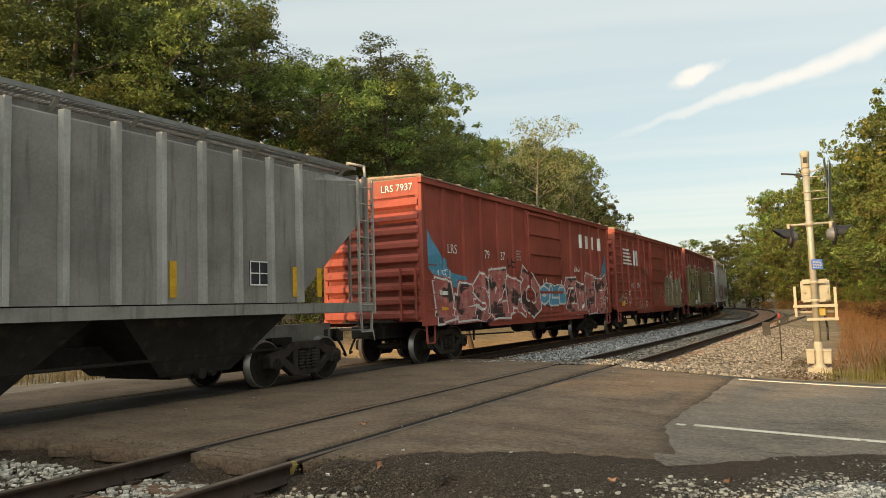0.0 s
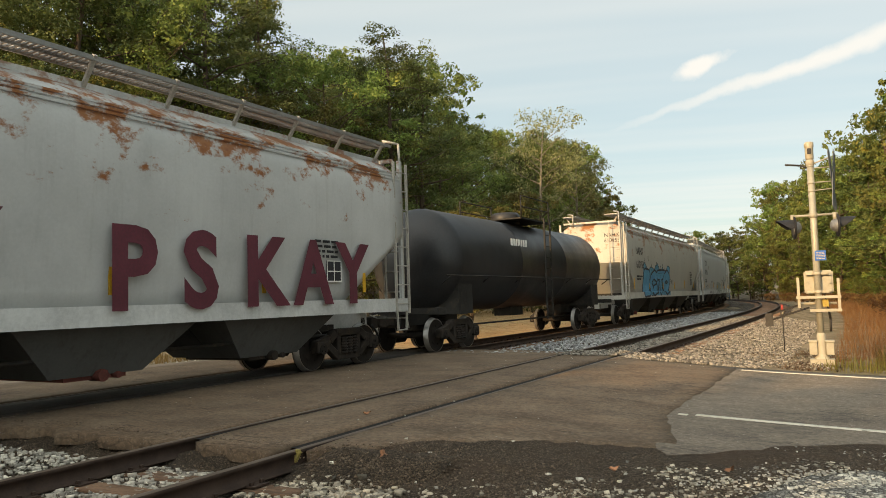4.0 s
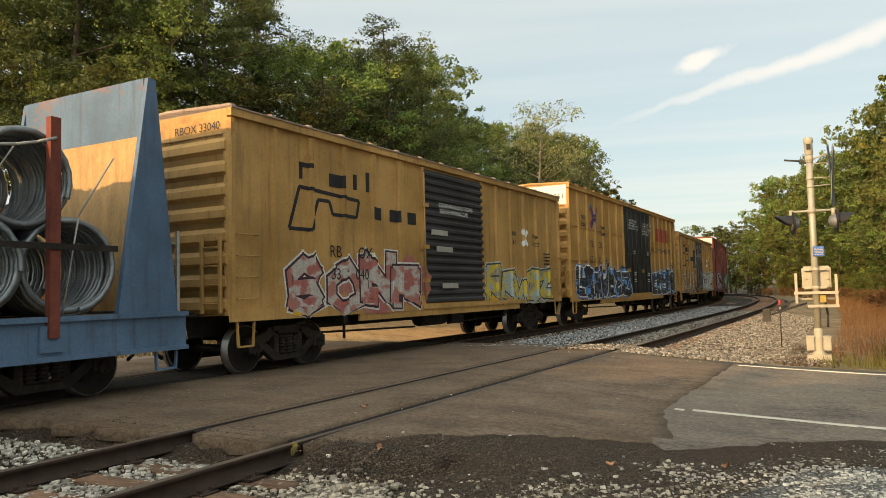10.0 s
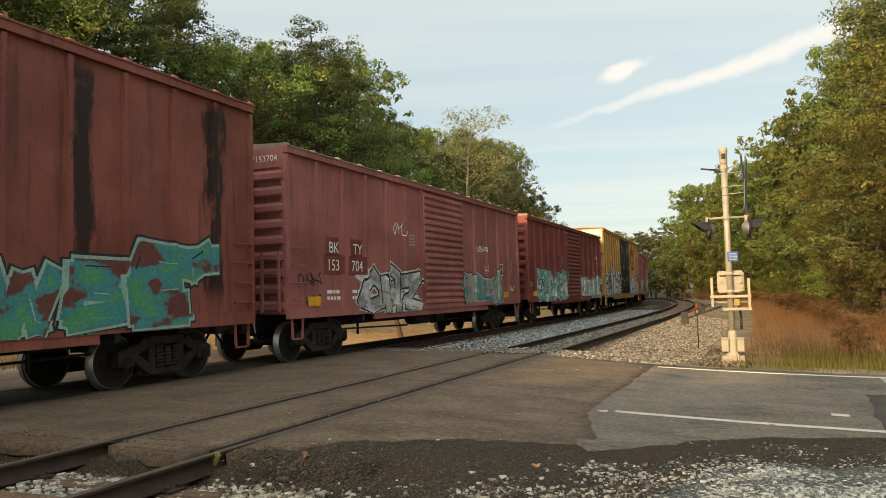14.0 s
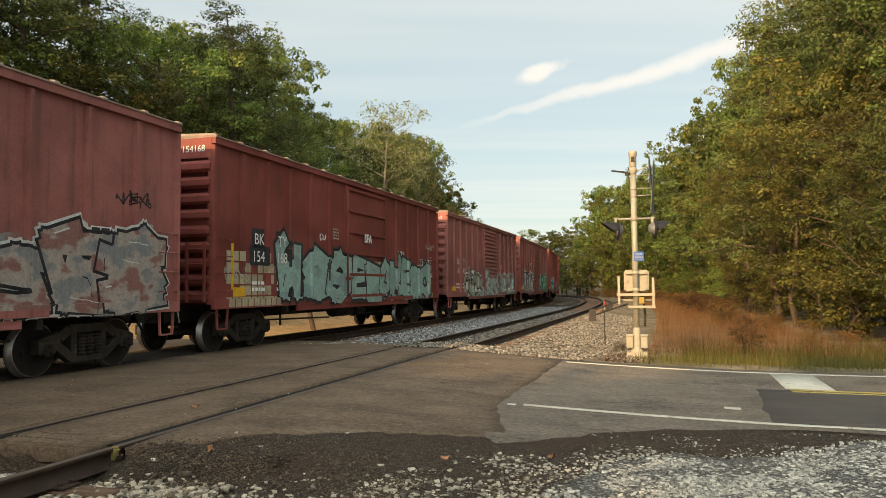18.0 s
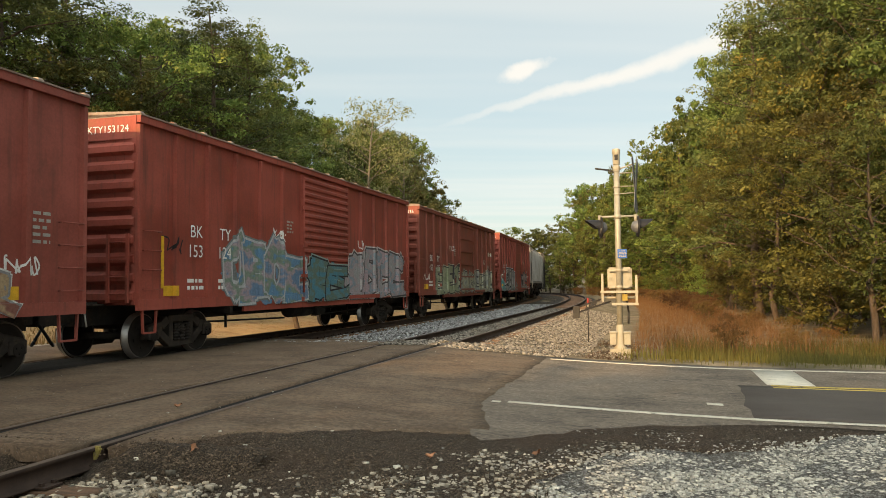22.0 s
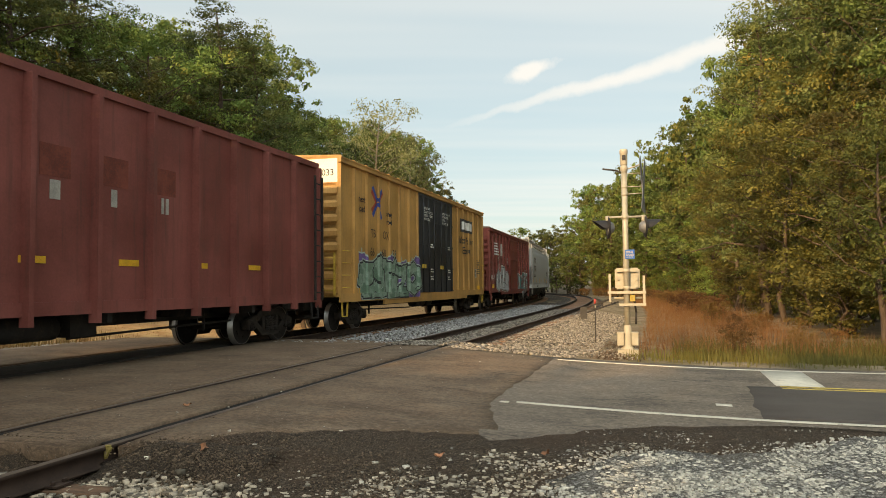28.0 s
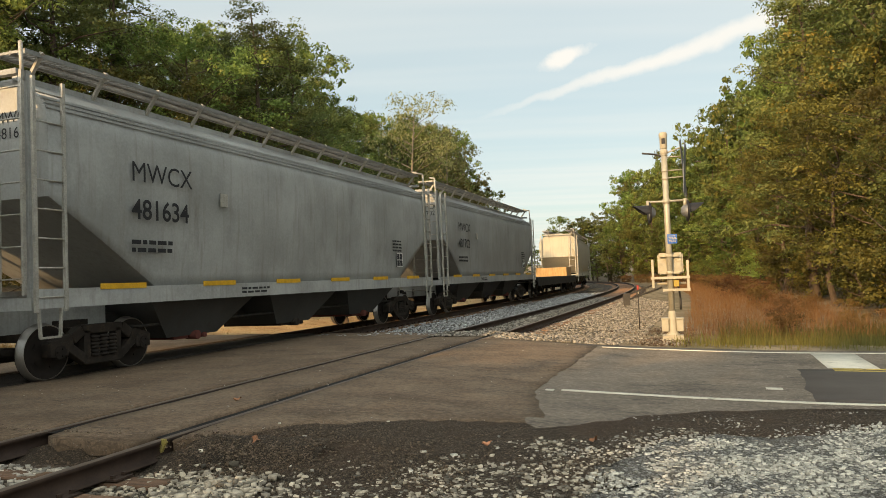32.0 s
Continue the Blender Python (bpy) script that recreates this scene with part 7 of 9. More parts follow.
def hopper(length, body, label, top=4.55, ribs=0, sill=1.12, sill_mat=None, bays=4, bay_mat=None, iron=None, grate=True, low=1.38, bulge=0.16, board=0.36, cap=None, slope=2.0, knee=2.75):
    """A covered hopper: curved or ribbed sides, sloped end sheets, outlet bays below, a running board on the roof."""
    car = thing("covered_hopper_car", label, "freight car", "freight train")
    h = length / 2
    iron = iron or M_GREY_LADDER
    sill_mat, bay_mat = sill_mat or body, bay_mat or body
    e = 0.32

    def half(z):
        q = (z - low) / (top - low)
        if ribs:
            return 1.46 - 0.55 * max(0.0, (q - 0.93) / 0.07) ** 2
        return 1.40 + bulge * math.sin(min(1.0, q * 1.12) * math.pi * 0.72) - 0.62 * max(0.0, (q - 0.80) / 0.20) ** 2

    def floor_z(x):
        q = (abs(x) - (h - e - slope)) / slope
        return low + (knee - low) * min(1.0, max(0.0, q))

    RELIEF[car.name] = (half, low)
    xs = sorted({-h + e, h - e, *[s * (h - e - slope * k / 4) for s in (-1, 1) for k in range(5)], *np.linspace(-h + e + slope, h - e - slope, 9)})
    bm = bmesh.new()
    nz = 14
    grid = {}
    for i, x in enumerate(xs):
        f = floor_z(x)
        for j in range(nz + 1):
            z = f + (top - f) * j / nz
            for s in (-1, 1):
                grid[i, j, s] = bm.verts.new((x, s * half(z), z))
    for i in range(len(xs) - 1):
        for s in (-1, 1):
            for j in range(nz):
                f = bm.faces.new((grid[i, j, s], grid[i + 1, j, s], grid[i + 1, j + 1, s], grid[i, j + 1, s]))
                f.smooth = not ribs
        bm.faces.new((grid[i, 0, -1], grid[i, 0, 1], grid[i + 1, 0, 1], grid[i + 1, 0, -1]))
        bm.faces.new((grid[i, nz, -1], grid[i + 1, nz, -1], grid[i + 1, nz, 1], grid[i, nz, 1]))
    for i in (0, len(xs) - 1):
        for j in range(nz):
            bm.faces.new((grid[i, j, -1], grid[i, j + 1, -1], grid[i, j + 1, 1], grid[i, j, 1]))
    bmesh.ops.recalc_face_normals(bm, faces=bm.faces)
    part("body", bm, body, car, fix=False)
    if ribs:
        def rib(b):
            sweep(b, [(-0.06, 0.0), (-0.045, -0.11), (0.045, -0.11), (0.055, 0.0)], low, top - 0.10, "z")
        far = bmesh.new()
        a, b = -h + e + slope, h - e - slope
        lo_x, hi_x = -h + e + slope * 0.96, h - e - slope * 0.96
        for k in range(ribs):
            x = lo_x + (hi_x - lo_x) * k / (ribs - 1)
            bm = bmesh.new()
            rib(bm)
            # cap, where given, sets the ribs in a paler tone than the body
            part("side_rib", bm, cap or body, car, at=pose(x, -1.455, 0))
            quad_box(far, x - 0.05, x + 0.05, 1.455, 1.54, low, top - 0.1)
        part("far_side_framing", far, cap or body, car)
    else:
        for z in (top - 0.50, top - 0.42, top - 0.34):
            for s in (-1, 1):
                y = s * half(z)
                bm = bmesh.new()
                quad_box(bm, -h + e, h - e, min(y, y + s * 0.025), max(y, y + s * 0.025), z, z + 0.035)
                part("roof_ridge", bm, body, car)
    # roof edge, side sills
    for s in (-1, 1):
        bm = bmesh.new()
        y = s * (half(top) + 0.02)
        quad_box(bm, -h + e, h - e, y - 0.05, y + 0.05, top - 0.06, top + 0.05)
        part("roof_edge", bm, sill_mat, car)
        bm = bmesh.new()
        yy = s * 1.46
        quad_box(bm, -h + 0.1, h - 0.1, yy - 0.06, yy + 0.06, sill, low + (0.02 if not ribs else -0.02))
        part("side_sill", bm, sill_mat, car)
    # end structure: stub sill, posts, sheet
    for s in (-1, 1):
        bm = bmesh.new()
        quad_box(bm, 0.05, 0.35, -1.45, 1.45, sill - 0.02, sill + 0.16)
        for y in (-1.40, 1.34):
            quad_box(bm, 0.08, 0.16, y, y + 0.07, sill, top)
        beam(bm, (0.12, -1.2, top + 0.02), (0.12, 1.2, top + 0.02), 0.10, 0.08)
        quad_box(bm, 0.0, 2.6, -0.3, 0.3, 0.72, 1.12)
        part("end_frame", bm, sill_mat, car).matrix_basis = pose(s * h, 0, 0, 0, 0, 0 if s < 0 else 180)
        bm = bmesh.new()
        x0 = s * (h - 0.16)
        for k in range(10):
            y = -0.9 + k * 0.2
            quad_box(bm, x0 - 0.16, x0 + 0.16, y, y + 0.05, sill + 0.17, sill + 0.19)
        part("end_platform", bm, M_GRATE, car)
        ladder(car, s * (h - 0.06), s * (h - 0.58), -1.53, sill - 0.05, top - 0.1, iron, 8, "side_ladder")
        ladder(car, -1.36, -0.88, s * (h - 0.02), sill + 0.2, top, iron, 7, "end_ladder", True, True)
        bm = bmesh.new()
        for y0, y1 in ((-1.36, -0.75), (0.75, 1.36)):
            bm = bmesh.new()
            x = s * (h - 0.04)
            pts = [(x, y0, top - 0.15), (x, y0 * 0.98, top + board + 0.05), (x - s * 0.25, (y0 + y1) / 2, top + board + 0.12)]
            for a, b in zip(pts, pts[1:]):
                rod(bm, a, b, 0.03, 7)
            part("roof_handhold", bm, iron, car)
        end_gear(car, s * h, s)
        stirrup(car, s * (h - 0.32), -1.50, sill, iron)
    # running board over the roof
    if grate:
        bm = bmesh.new()
        for y0, y1 in ((-1.22, -0.66), (0.66, 1.22)):
            z = top + board
            for y in (y0, y1, (y0 + y1) / 2):
                quad_box(bm, -h + 0.2, h - 0.2, y - 0.015, y + 0.015, z - 0.05, z + 0.02)
            x = -h + 0.2
            while x < h - 0.2:
                quad_box(bm, x, x + 0.035, y0, y1, z - 0.03, z + 0.01)
                x += 0.085
        part("running_board", bm, M_GRATE, car)
        for k in range(13):
            x = -h + 0.5 + (length - 1.0) * k / 12
            for s in (-1, 1):
                bm = bmesh.new()
                beam(bm, (x, s * 1.24, top + board + 0.03), (x, s * (half(top) + 0.06), top - 0.02), 0.06, 0.05)
                part("board_bracket", bm, iron, car)
    bm = bmesh.new()
    for k in range(8):
        x = -h + 1.6 + (length - 3.2) * k / 7
        lathe(bm, [(0.34, top - 0.02), (0.36, top + 0.10), (0.28, top + 0.17), (0.0, top + 0.19)], 14, Matrix.Translation((x, 0, 0)))
    part("hatch_row", bm, sill_mat, car)
    # outlet bays
    a, b = -h + e + slope * 0.9, h - e - slope * 0.9
    for k in range(bays):
        x0, x1 = a + (b - a) * k / bays, a + (b - a) * (k + 1) / bays
        c = (x0 + x1) / 2
        bm = bmesh.new()
        lo, hi = 0.42, low
        ring0 = [bm.verts.new(p) for p in ((x0 + 0.02, -1.36, hi), (x1 - 0.02, -1.36, hi), (x1 - 0.02, 1.36, hi), (x0 + 0.02, 1.36, hi))]
        ring1 = [bm.verts.new(p) for p in ((c - 0.75, -0.85, lo), (c + 0.75, -0.85, lo), (c + 0.75, 0.85, lo), (c - 0.75, 0.85, lo))]
        for i in range(4):
            bm.faces.new((ring0[i], ring0[(i + 1) % 4], ring1[(i + 1) % 4], ring1[i]))
        bm.faces.new(ring1[::-1])
        bm.faces.new(ring0)
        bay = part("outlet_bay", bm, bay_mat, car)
        bm = bmesh.new()
        quad_box(bm, c - 0.5, c + 0.5, -0.80, 0.80, 0.36, 0.48)
        rod(bm, (c, -0.98, 0.42), (c, -0.7, 0.42), 0.09, 8)
        rod(bm, (c + 0.3, -0.92, 0.40), (c + 0.3, -0.7, 0.40), 0.05, 8)
        part("outlet_gate", bm, M_TRUCK if k % 2 or bay_mat is M_BLACK else M_GATE, bay)
    bm = bmesh.new()
    quad_box(bm, -h + 2.0, h - 2.0, -0.22, 0.22, 0.62, 0.95)
    rod(bm, (-h + 1.5, -0.95, 0.70), (h - 1.5, -0.95, 0.70), 0.03, 6)
    part("centre_sill", bm, M_BLACK, car)
    for s in (-1, 1):
        add_bogie(car, s * (h - 1.75))
    car["h"] = h
    return car


def tank_car(length, body, label):
    car = thing("tank_car", label, "freight car", "freight train")
    h, r, zc = length / 2, 1.42, 2.42
    bm = bmesh.new()
    prof = [(0.0, -h + 0.75)] + [(r * math.sin(a), -h + 1.45 - 0.7 * math.cos(a)) for a in np.linspace(0.15, math.pi / 2, 7)]
    prof += [(r, -2.0), (r + 0.012, -1.98), (r + 0.012, -1.92), (r, -1.9), (r, 1.9), (r + 0.012, 1.92), (r + 0.012, 1.98), (r, 2.0)] + [(a, -b) for a, b in prof[::-1]]
    lathe(bm, prof, 36, Matrix.Translation((0, 0, zc)) @ Matrix.Rotation(radians(90), 4, "Y"))
    part("tank", bm, body, car)
    bm = bmesh.new()
    lathe(bm, [(0.5, 3.78), (0.5, 4.12), (0.42, 4.2), (0.0, 4.22)], 18)
    part("manway", bm, body, car)
    bm = bmesh.new()
    quad_box(bm, -1.2, 1.2, -1.1, 1.1, 3.86, 3.9)
    for x in (-1.2, 1.2):
        for y in (-1.1, 1.1):
            rod(bm, (x, y, 3.88), (x, y, 4.6), 0.022, 6)
    for z in (4.25, 4.6):
        for y in (-1.1, 1.1):
            rod(bm, (-1.2, y, z), (1.2, y, z), 0.02, 6)
    part("platform", bm, M_BLACK, car)
    ladder(car, -0.25, 0.25, -1.50, 0.6, 3.9, M_BLACK, 9)
    bm = bmesh.new()
    for s in (-1, 1):
        quad_box(bm, s * (h - 1.75) - 0.4, s * (h - 1.75) + 0.4, -1.25, 1.25, 0.95, 1.75)
        part("saddle", bm, M_BLACK, car)
        bm = bmesh.new()
        quad_box(bm, min(s * (h - 3), s * h), max(s * (h - 3), s * h), -0.3, 0.3, 0.7, 1.1)
        part("stub_sill", bm, M_BLACK, car)
        bm = bmesh.new()
        quad_box(bm, s * (h - 0.2) - 0.2, s * (h - 0.2) + 0.2, -1.4, 1.4, 1.0, 1.15)
        part("end_sill", bm, M_BLACK, car)
        bm = bmesh.new()
    for s in (-1, 1):
        rod(bm, (-h + 0.3, s * 1.48, 1.95), (h - 0.3, s * 1.48, 1.95), 0.02, 6)
        for k in range(7):
            x = -h + 0.6 + (length - 1.2) * k / 6
            rod(bm, (x, s * 1.48, 1.95), (x, s * 1.2, 1.75), 0.018, 5)
    part("handrail", bm, M_BLACK, car)
    bm = bmesh.new()
    quad_box(bm, -0.5, 0.5, -0.3, 0.3, 0.75, 1.05)
    rod(bm, (-h + 2, -0.5, 0.6), (h - 2, -0.5, 0.6), 0.03, 6)
    part("bottom_outlet", bm, M_BLACK, car)
    for s in (-1, 1):
        end_gear(car, s * h, s)
        add_bogie(car, s * (h - 1.75))
    car["h"] = h
    return car


def coil_flat(length, body, label):
    car = thing("bulkhead_flat_car", label, "freight car", "freight train")
    h = length / 2
    bm = bmesh.new()
    quad_box(bm, -h, h, -1.42, 1.42, 1.05, 1.16)
    part("deck", bm, M_PLY, car)
    for s in (-1, 1):
        bm = bmesh.new()
        quad_box(bm, -h, h, s * 1.46 - 0.05, s * 1.46 + 0.05, 0.62, 1.16)
        quad_box(bm, -h, h, s * 1.49 - 0.08, s * 1.49 + 0.08, 1.10, 1.17)
        quad_box(bm, -h, h, s * 1.49 - 0.08, s * 1.49 + 0.08, 0.60, 0.66)
        part("side_sill", bm, body, car)
    for s in (-1, 1):
        bm = bmesh.new()
        x = s * (h - 0.75)
        sweep(bm, [(s * (h - 0.1), 0.75), (s * (h - 0.55), 4.62), (s * (h - 0.68), 4.62), (s * (h - 1.25), 0.75)], -1.50, -1.42, "y")
        sweep(bm, [(s * (h - 0.1), 0.75), (s * (h - 0.55), 4.62), (s * (h - 0.68), 4.62), (s * (h - 1.25), 0.75)], 1.42, 1.50, "y")
        xa, xb = s * (h - 0.62), s * (h - 0.70)
        quad_box(bm, min(xa, xb), max(xa, xb), -1.42, 1.42, 1.16, 4.62)
        for y in (-1.0, -0.35, 0.35, 1.0):
            post_bm = bmesh.new()
            sweep(post_bm, [(s * (h - 0.12), 1.0), (s * (h - 0.55), 4.6), (s * (h - 0.62), 4.6), (s * (h - 0.62), 1.0)], y - 0.05, y + 0.05, "y")
            part("bulkhead_post", post_bm, body, car)
        quad_box(bm, min(xa, s * (h - 0.5)), max(xa, s * (h - 0.5)), -1.42, 1.42, 4.5, 4.64)
        quad_box(bm, min(xa, s * (h - 0.35)), max(xa, s * (h - 0.35)), -1.42, 1.42, 2.7, 2.82)
        part("bulkhead", bm, body, car)
        bm = bmesh.new()
        xc = s * (h - 0.74)
        quad_box(bm, min(xc, xb), max(xc, xb), -1.36, 1.36, 1.2, 3.75)
        part("plywood_lining", bm, M_PLY, car)
        ladder(car, -1.35, -0.9, s * (h - 0.02), 0.9, 2.4, M_GREY_LADDER, 4, "end_ladder", True, True)
        end_gear(car, s * h, s)
        stirrup(car, s * (h - 0.35), -1.48, 0.75, body)
    # stakes along both sides
    n = 8
    for k in range(n):
        x = -h + 2.2 + (length - 4.4) * k / (n - 1)
        for s in (-1, 1):
            bm = bmesh.new()
            quad_box(bm, x - 0.07, x + 0.07, s * 1.56 - 0.05, s * 1.56 + 0.05, 0.9, 3.72)
            part("stake", bm, M_STAKE, car, "rust-red steel stake")
        bm = bmesh.new()
        quad_box(bm, x - 0.16, x + 0.16, -1.56, -1.50, 0.72, 1.05)
        part("stake_pocket", bm, body, car)

    def coil(bm):
        # loose turns of wire rod, each ring a little off its neighbours
        g = random.Random(4)
        turns, seg = 17, 22
        sizes = [(0.615 + g.uniform(-0.024, 0.024), g.uniform(-0.022, 0.022), g.uniform(-0.022, 0.022)) for _ in range(turns + 2)]
        rings = []
        for i in range(turns * seg + 1):
            u, q = i * math.tau / seg, i / seg
            lo, hi = sizes[int(q)], sizes[int(q) + 1]
            rr, cx, cz = (lerp(a, b, q % 1) for a, b in zip(lo, hi))
            rings.append([bm.verts.new((cx + math.cos(u) * (rr + 0.045 * math.cos(v)), -0.69 + 1.36 * q / turns + 0.038 * math.sin(v), cz + math.sin(u) * (rr + 0.045 * math.cos(v)))) for v in np.arange(5) * math.tau / 5])
        for a, b in zip(rings, rings[1:]):
            for k in range(5):
                bm.faces.new((a[k], b[k], b[(k + 1) % 5], a[(k + 1) % 5])).smooth = True
    cm = kept("wire_coil", coil, M_WIRE)
    nx_ = 13
    g = random.Random(8)
    for lvl in range(2):
        for k in range(nx_ - lvl):
            x = -h + 1.75 + (length - 3.5) * (k + 0.5 * lvl) / (nx_ - 1)
            for y in (-0.71, 0.71):
                ob = part("wire_coil", cm, None, car, "coil of galvanised steel wire rod")
                ob.matrix_basis = pose(x + g.uniform(-0.03, 0.03), y, 1.16 + 0.66 + lvl * 1.13, g.uniform(-3, 3), g.uniform(0, 80), g.uniform(-7, 7))
    bm = bmesh.new()
    for k in range(12):
        x = -h + 2.0 + (length - 4) * k / 11
        rod(bm, (x, -1.45, 1.16), (x + 0.25, -1.43, 2.5), 0.012, 5)
        rod(bm, (x + 0.25, -1.43, 2.5), (x + 0.8, -1.40, 3.35), 0.012, 5)
    part("tie_down_chain", bm, M_GREY_LADDER, car)
    bm = bmesh.new()
    for k in range(7):
        xa, xb = -h + 2.2 + (length - 4.4) * k / 7, -h + 2.2 + (length - 4.4) * (k + 1) / 7
        for i in range(8):
            a, b = i / 8, (i + 1) / 8
            rod(bm, (lerp(xa, xb, a), -1.62, 3.45 - 0.9 * a * (1 - a)), (lerp(xa, xb, b), -1.62, 3.45 - 0.9 * b * (1 - b)), 0.022, 5)
    part("slack_cable", bm, M_GREY_LADDER, car)
    bm = bmesh.new()
    quad_box(bm, -h + 1.3, h - 1.3, -1.64, -1.615, 2.02, 2.10)
    part("restraint_strap", bm, M_TRUCK, car)
    underframe(car, length, 0.9)
    for s in (-1, 1):
        add_bogie(car, s * (h - 2.0))
    lettering(car, "TRLX", -h + 2.5, 0.74, 0.42, M_WHITE, -1.545)
    lettering(car, "9428", -h + 4.75, 0.74, 0.42, M_WHITE, -1.545)
    bars(car, -h + 6.3, 1.0, 3, 0.9, 0.07, M_WHITE, -1.545)
    lettering(car, "TRLX 9428", 0.75, 4.18, 0.17, M_WHITE, -h + 0.46, end=True)
    plates(car, [("reflector", -h + 2.05, 0.66, 0.5, 0.22, M_REFLECT)], -1.575)
    car["h"] = h
    return car


def chip_gondola(length, body, label, top=4.55, ribs=15, heap=0.52):
    car = thing("high_side_gondola", label, "freight car", "freight train")
    h, w = length / 2, 1.42
    bm = bmesh.new()
    for s in (-1, 1):
        quad_box(bm, -h, h, s * w - 0.03, s * w + 0.03, 1.05, top)
    for x in (-h, h - 0.06):
        quad_box(bm, x, x + 0.06, -w, w, 1.05, top)
    quad_box(bm, -h, h, -w, w, 1.0, 1.1)
    part("body", bm, body, car)
    bm = bmesh.new()
    for s in (-1, 1):
        quad_box(bm, -h, h, s * (w + 0.03) - 0.06, s * (w + 0.03) + 0.06, top - 0.04, top + 0.10)
        quad_box(bm, -h, h, s * (w + 0.03) - 0.05, s * (w + 0.03) + 0.05, 0.95, 1.16)
    for x in (-h - 0.03, h - 0.05):
        quad_box(bm, x, x + 0.08, -w, w, top - 0.04, top + 0.10)
    part("rim", bm, body, car)

    def rib(b):
        sweep(b, [(-0.075, 0.0), (-0.05, -0.15), (0.05, -0.15), (0.075, 0.0)], 0.80, top - 0.04, "z")
    for k in range(ribs):
        x = -h + 0.06 + (length - 0.12) * k / (ribs - 1)
        for sg in (-1, 1):
            bm = bmesh.new()
            rib(bm)
            part("side_rib", bm, body, car, at=pose(x, sg * (w + 0.028), 0, 0, 0, 0 if sg < 0 else 180))
    g = np.random.default_rng(5)
    nx_, ny_ = 60, 12
    X, Y = np.meshgrid(np.linspace(-h + 0.08, h - 0.08, nx_), np.linspace(-w + 0.05, w - 0.05, ny_), indexing="ij")
    Z = top + 0.09 + heap * np.clip(1 - (abs(Y) / w) ** 2, 0, 1) * np.clip((h - abs(X)) * 1.2, 0.0, 1) * (0.75 + 0.25 * np.sin(X * 0.9)) + (g.random(X.shape) - 0.5) * 0.09
    i = np.arange(nx_ * ny_).reshape(nx_, ny_)
    part("wood_chip_load", arrays("wood_chips", np.stack([X, Y, Z], -1).reshape(-1, 3), np.stack([i[:-1, :-1], i[1:, :-1], i[1:, 1:], i[:-1, 1:]], -1).reshape(-1, 4), M_CHIP), None, car, "heaped pale wood chips")
    for s in (-1, 1):
        end_gear(car, s * h, s)
        for z in (1.9, 2.8, 3.7):
            bm = bmesh.new()
            quad_box(bm, min(s * h, s * (h + 0.08)), max(s * h, s * (h + 0.08)), -w, w, z, z + 0.12)
            part("end_rib", bm, body, car)
        for y in (-0.7, 0.0, 0.7):
            bm = bmesh.new()
            quad_box(bm, min(s * h, s * (h + 0.07)), max(s * h, s * (h + 0.07)), y - 0.05, y + 0.05, 1.1, top)
            part("end_stiffener", bm, body, car)
        ladder(car, s * (h - 0.08), s * (h - 0.5), -w - 0.22, 1.0, top - 0.3, M_BLACK, 8, "side_ladder")
        ladder(car, -1.36, -0.9, s * (h + 0.16), 1.1, top - 0.3, M_BLACK, 7, "end_ladder", True, True)
        stirrup(car, s * (h - 0.3), -w - 0.1, 0.95, M_BLACK)
        add_bogie(car, s * (h - 1.85))
    plates(car, [("reflector", -h + 1.9 + k * 2.1, 1.75, 0.5, 0.11, M_REFLECT) for k in range(7)], -w - 0.036)
    underframe(car, length, 0.95)
    car["h"] = h
    return car

# spray colours
WHITE_S, BLACK_S, GREY_S, SILVER_S = (0.62, 0.62, 0.58), (0.015, 0.015, 0.018), (0.22, 0.22, 0.22), (0.40, 0.41, 0.42)
TEAL_S, BLUE_S, SKY_S, MINT_S = (0.05, 0.24, 0.24), (0.05, 0.12, 0.38), (0.08, 0.30, 0.46), (0.28, 0.42, 0.36)
OLIVE_S, TAN_S, PINK_S, ROSE_S = (0.17, 0.15, 0.055), (0.34, 0.24, 0.14), (0.50, 0.28, 0.32), (0.36, 0.10, 0.09)
ORANGE_S, YELLOW_S, PURPLE_S, GREEN_S = (0.52, 0.20, 0.03), (0.56, 0.42, 0.06), (0.16, 0.10, 0.28), (0.07, 0.28, 0.14)
RED, DEEP, PINKISH, BROWN = (0.200, 0.042, 0.030), (0.140, 0.030, 0.026), (0.215, 0.078, 0.076), (0.155, 0.040, 0.028)
GOLD, PALE, LIGHT, WARM = (0.44, 0.235, 0.068), (0.40, 0.41, 0.40), (0.50, 0.51, 0.49), (0.40, 0.385, 0.34)
SIDE_Y = -1.431


def box_marks(car, left, right, low_left, low_right, z=2.62, x=-6.35, mat=None, size=0.36, box=None, apart=1.08, drop=0.52):
    """Reporting marks in two neighbouring side panels."""
    mat = mat or M_WHITE
    for words, dx, zz in ((left, 0.0, z), (right, apart, z), (low_left, -0.08, z - drop), (low_right, apart - 0.08, z - drop)):
        if not words:
            continue
        if box:
            plates(car, [("placard", x + dx - 0.06, zz - 0.08, 0.34 * size / 0.36 * max(2, len(words)) * 0.62 + 0.1, 0.44, box)], -1.428)
        lettering(car, words, x + dx, zz, size, mat, SIDE_Y - 0.006)
    for k, xx in enumerate((x - 0.05, x + 1.05)):
        bars(car, xx, z - 0.92, 2, 0.55, 0.075, mat, SIDE_Y, seed=k + int(z * 10))


def data_block(car, x, z, mat=None, rows=7, length=0.55, seed=3):
    bars(car, x, z, rows, length, 0.05, mat or M_WHITE, SIDE_Y, "data_print", seed, 2.2)


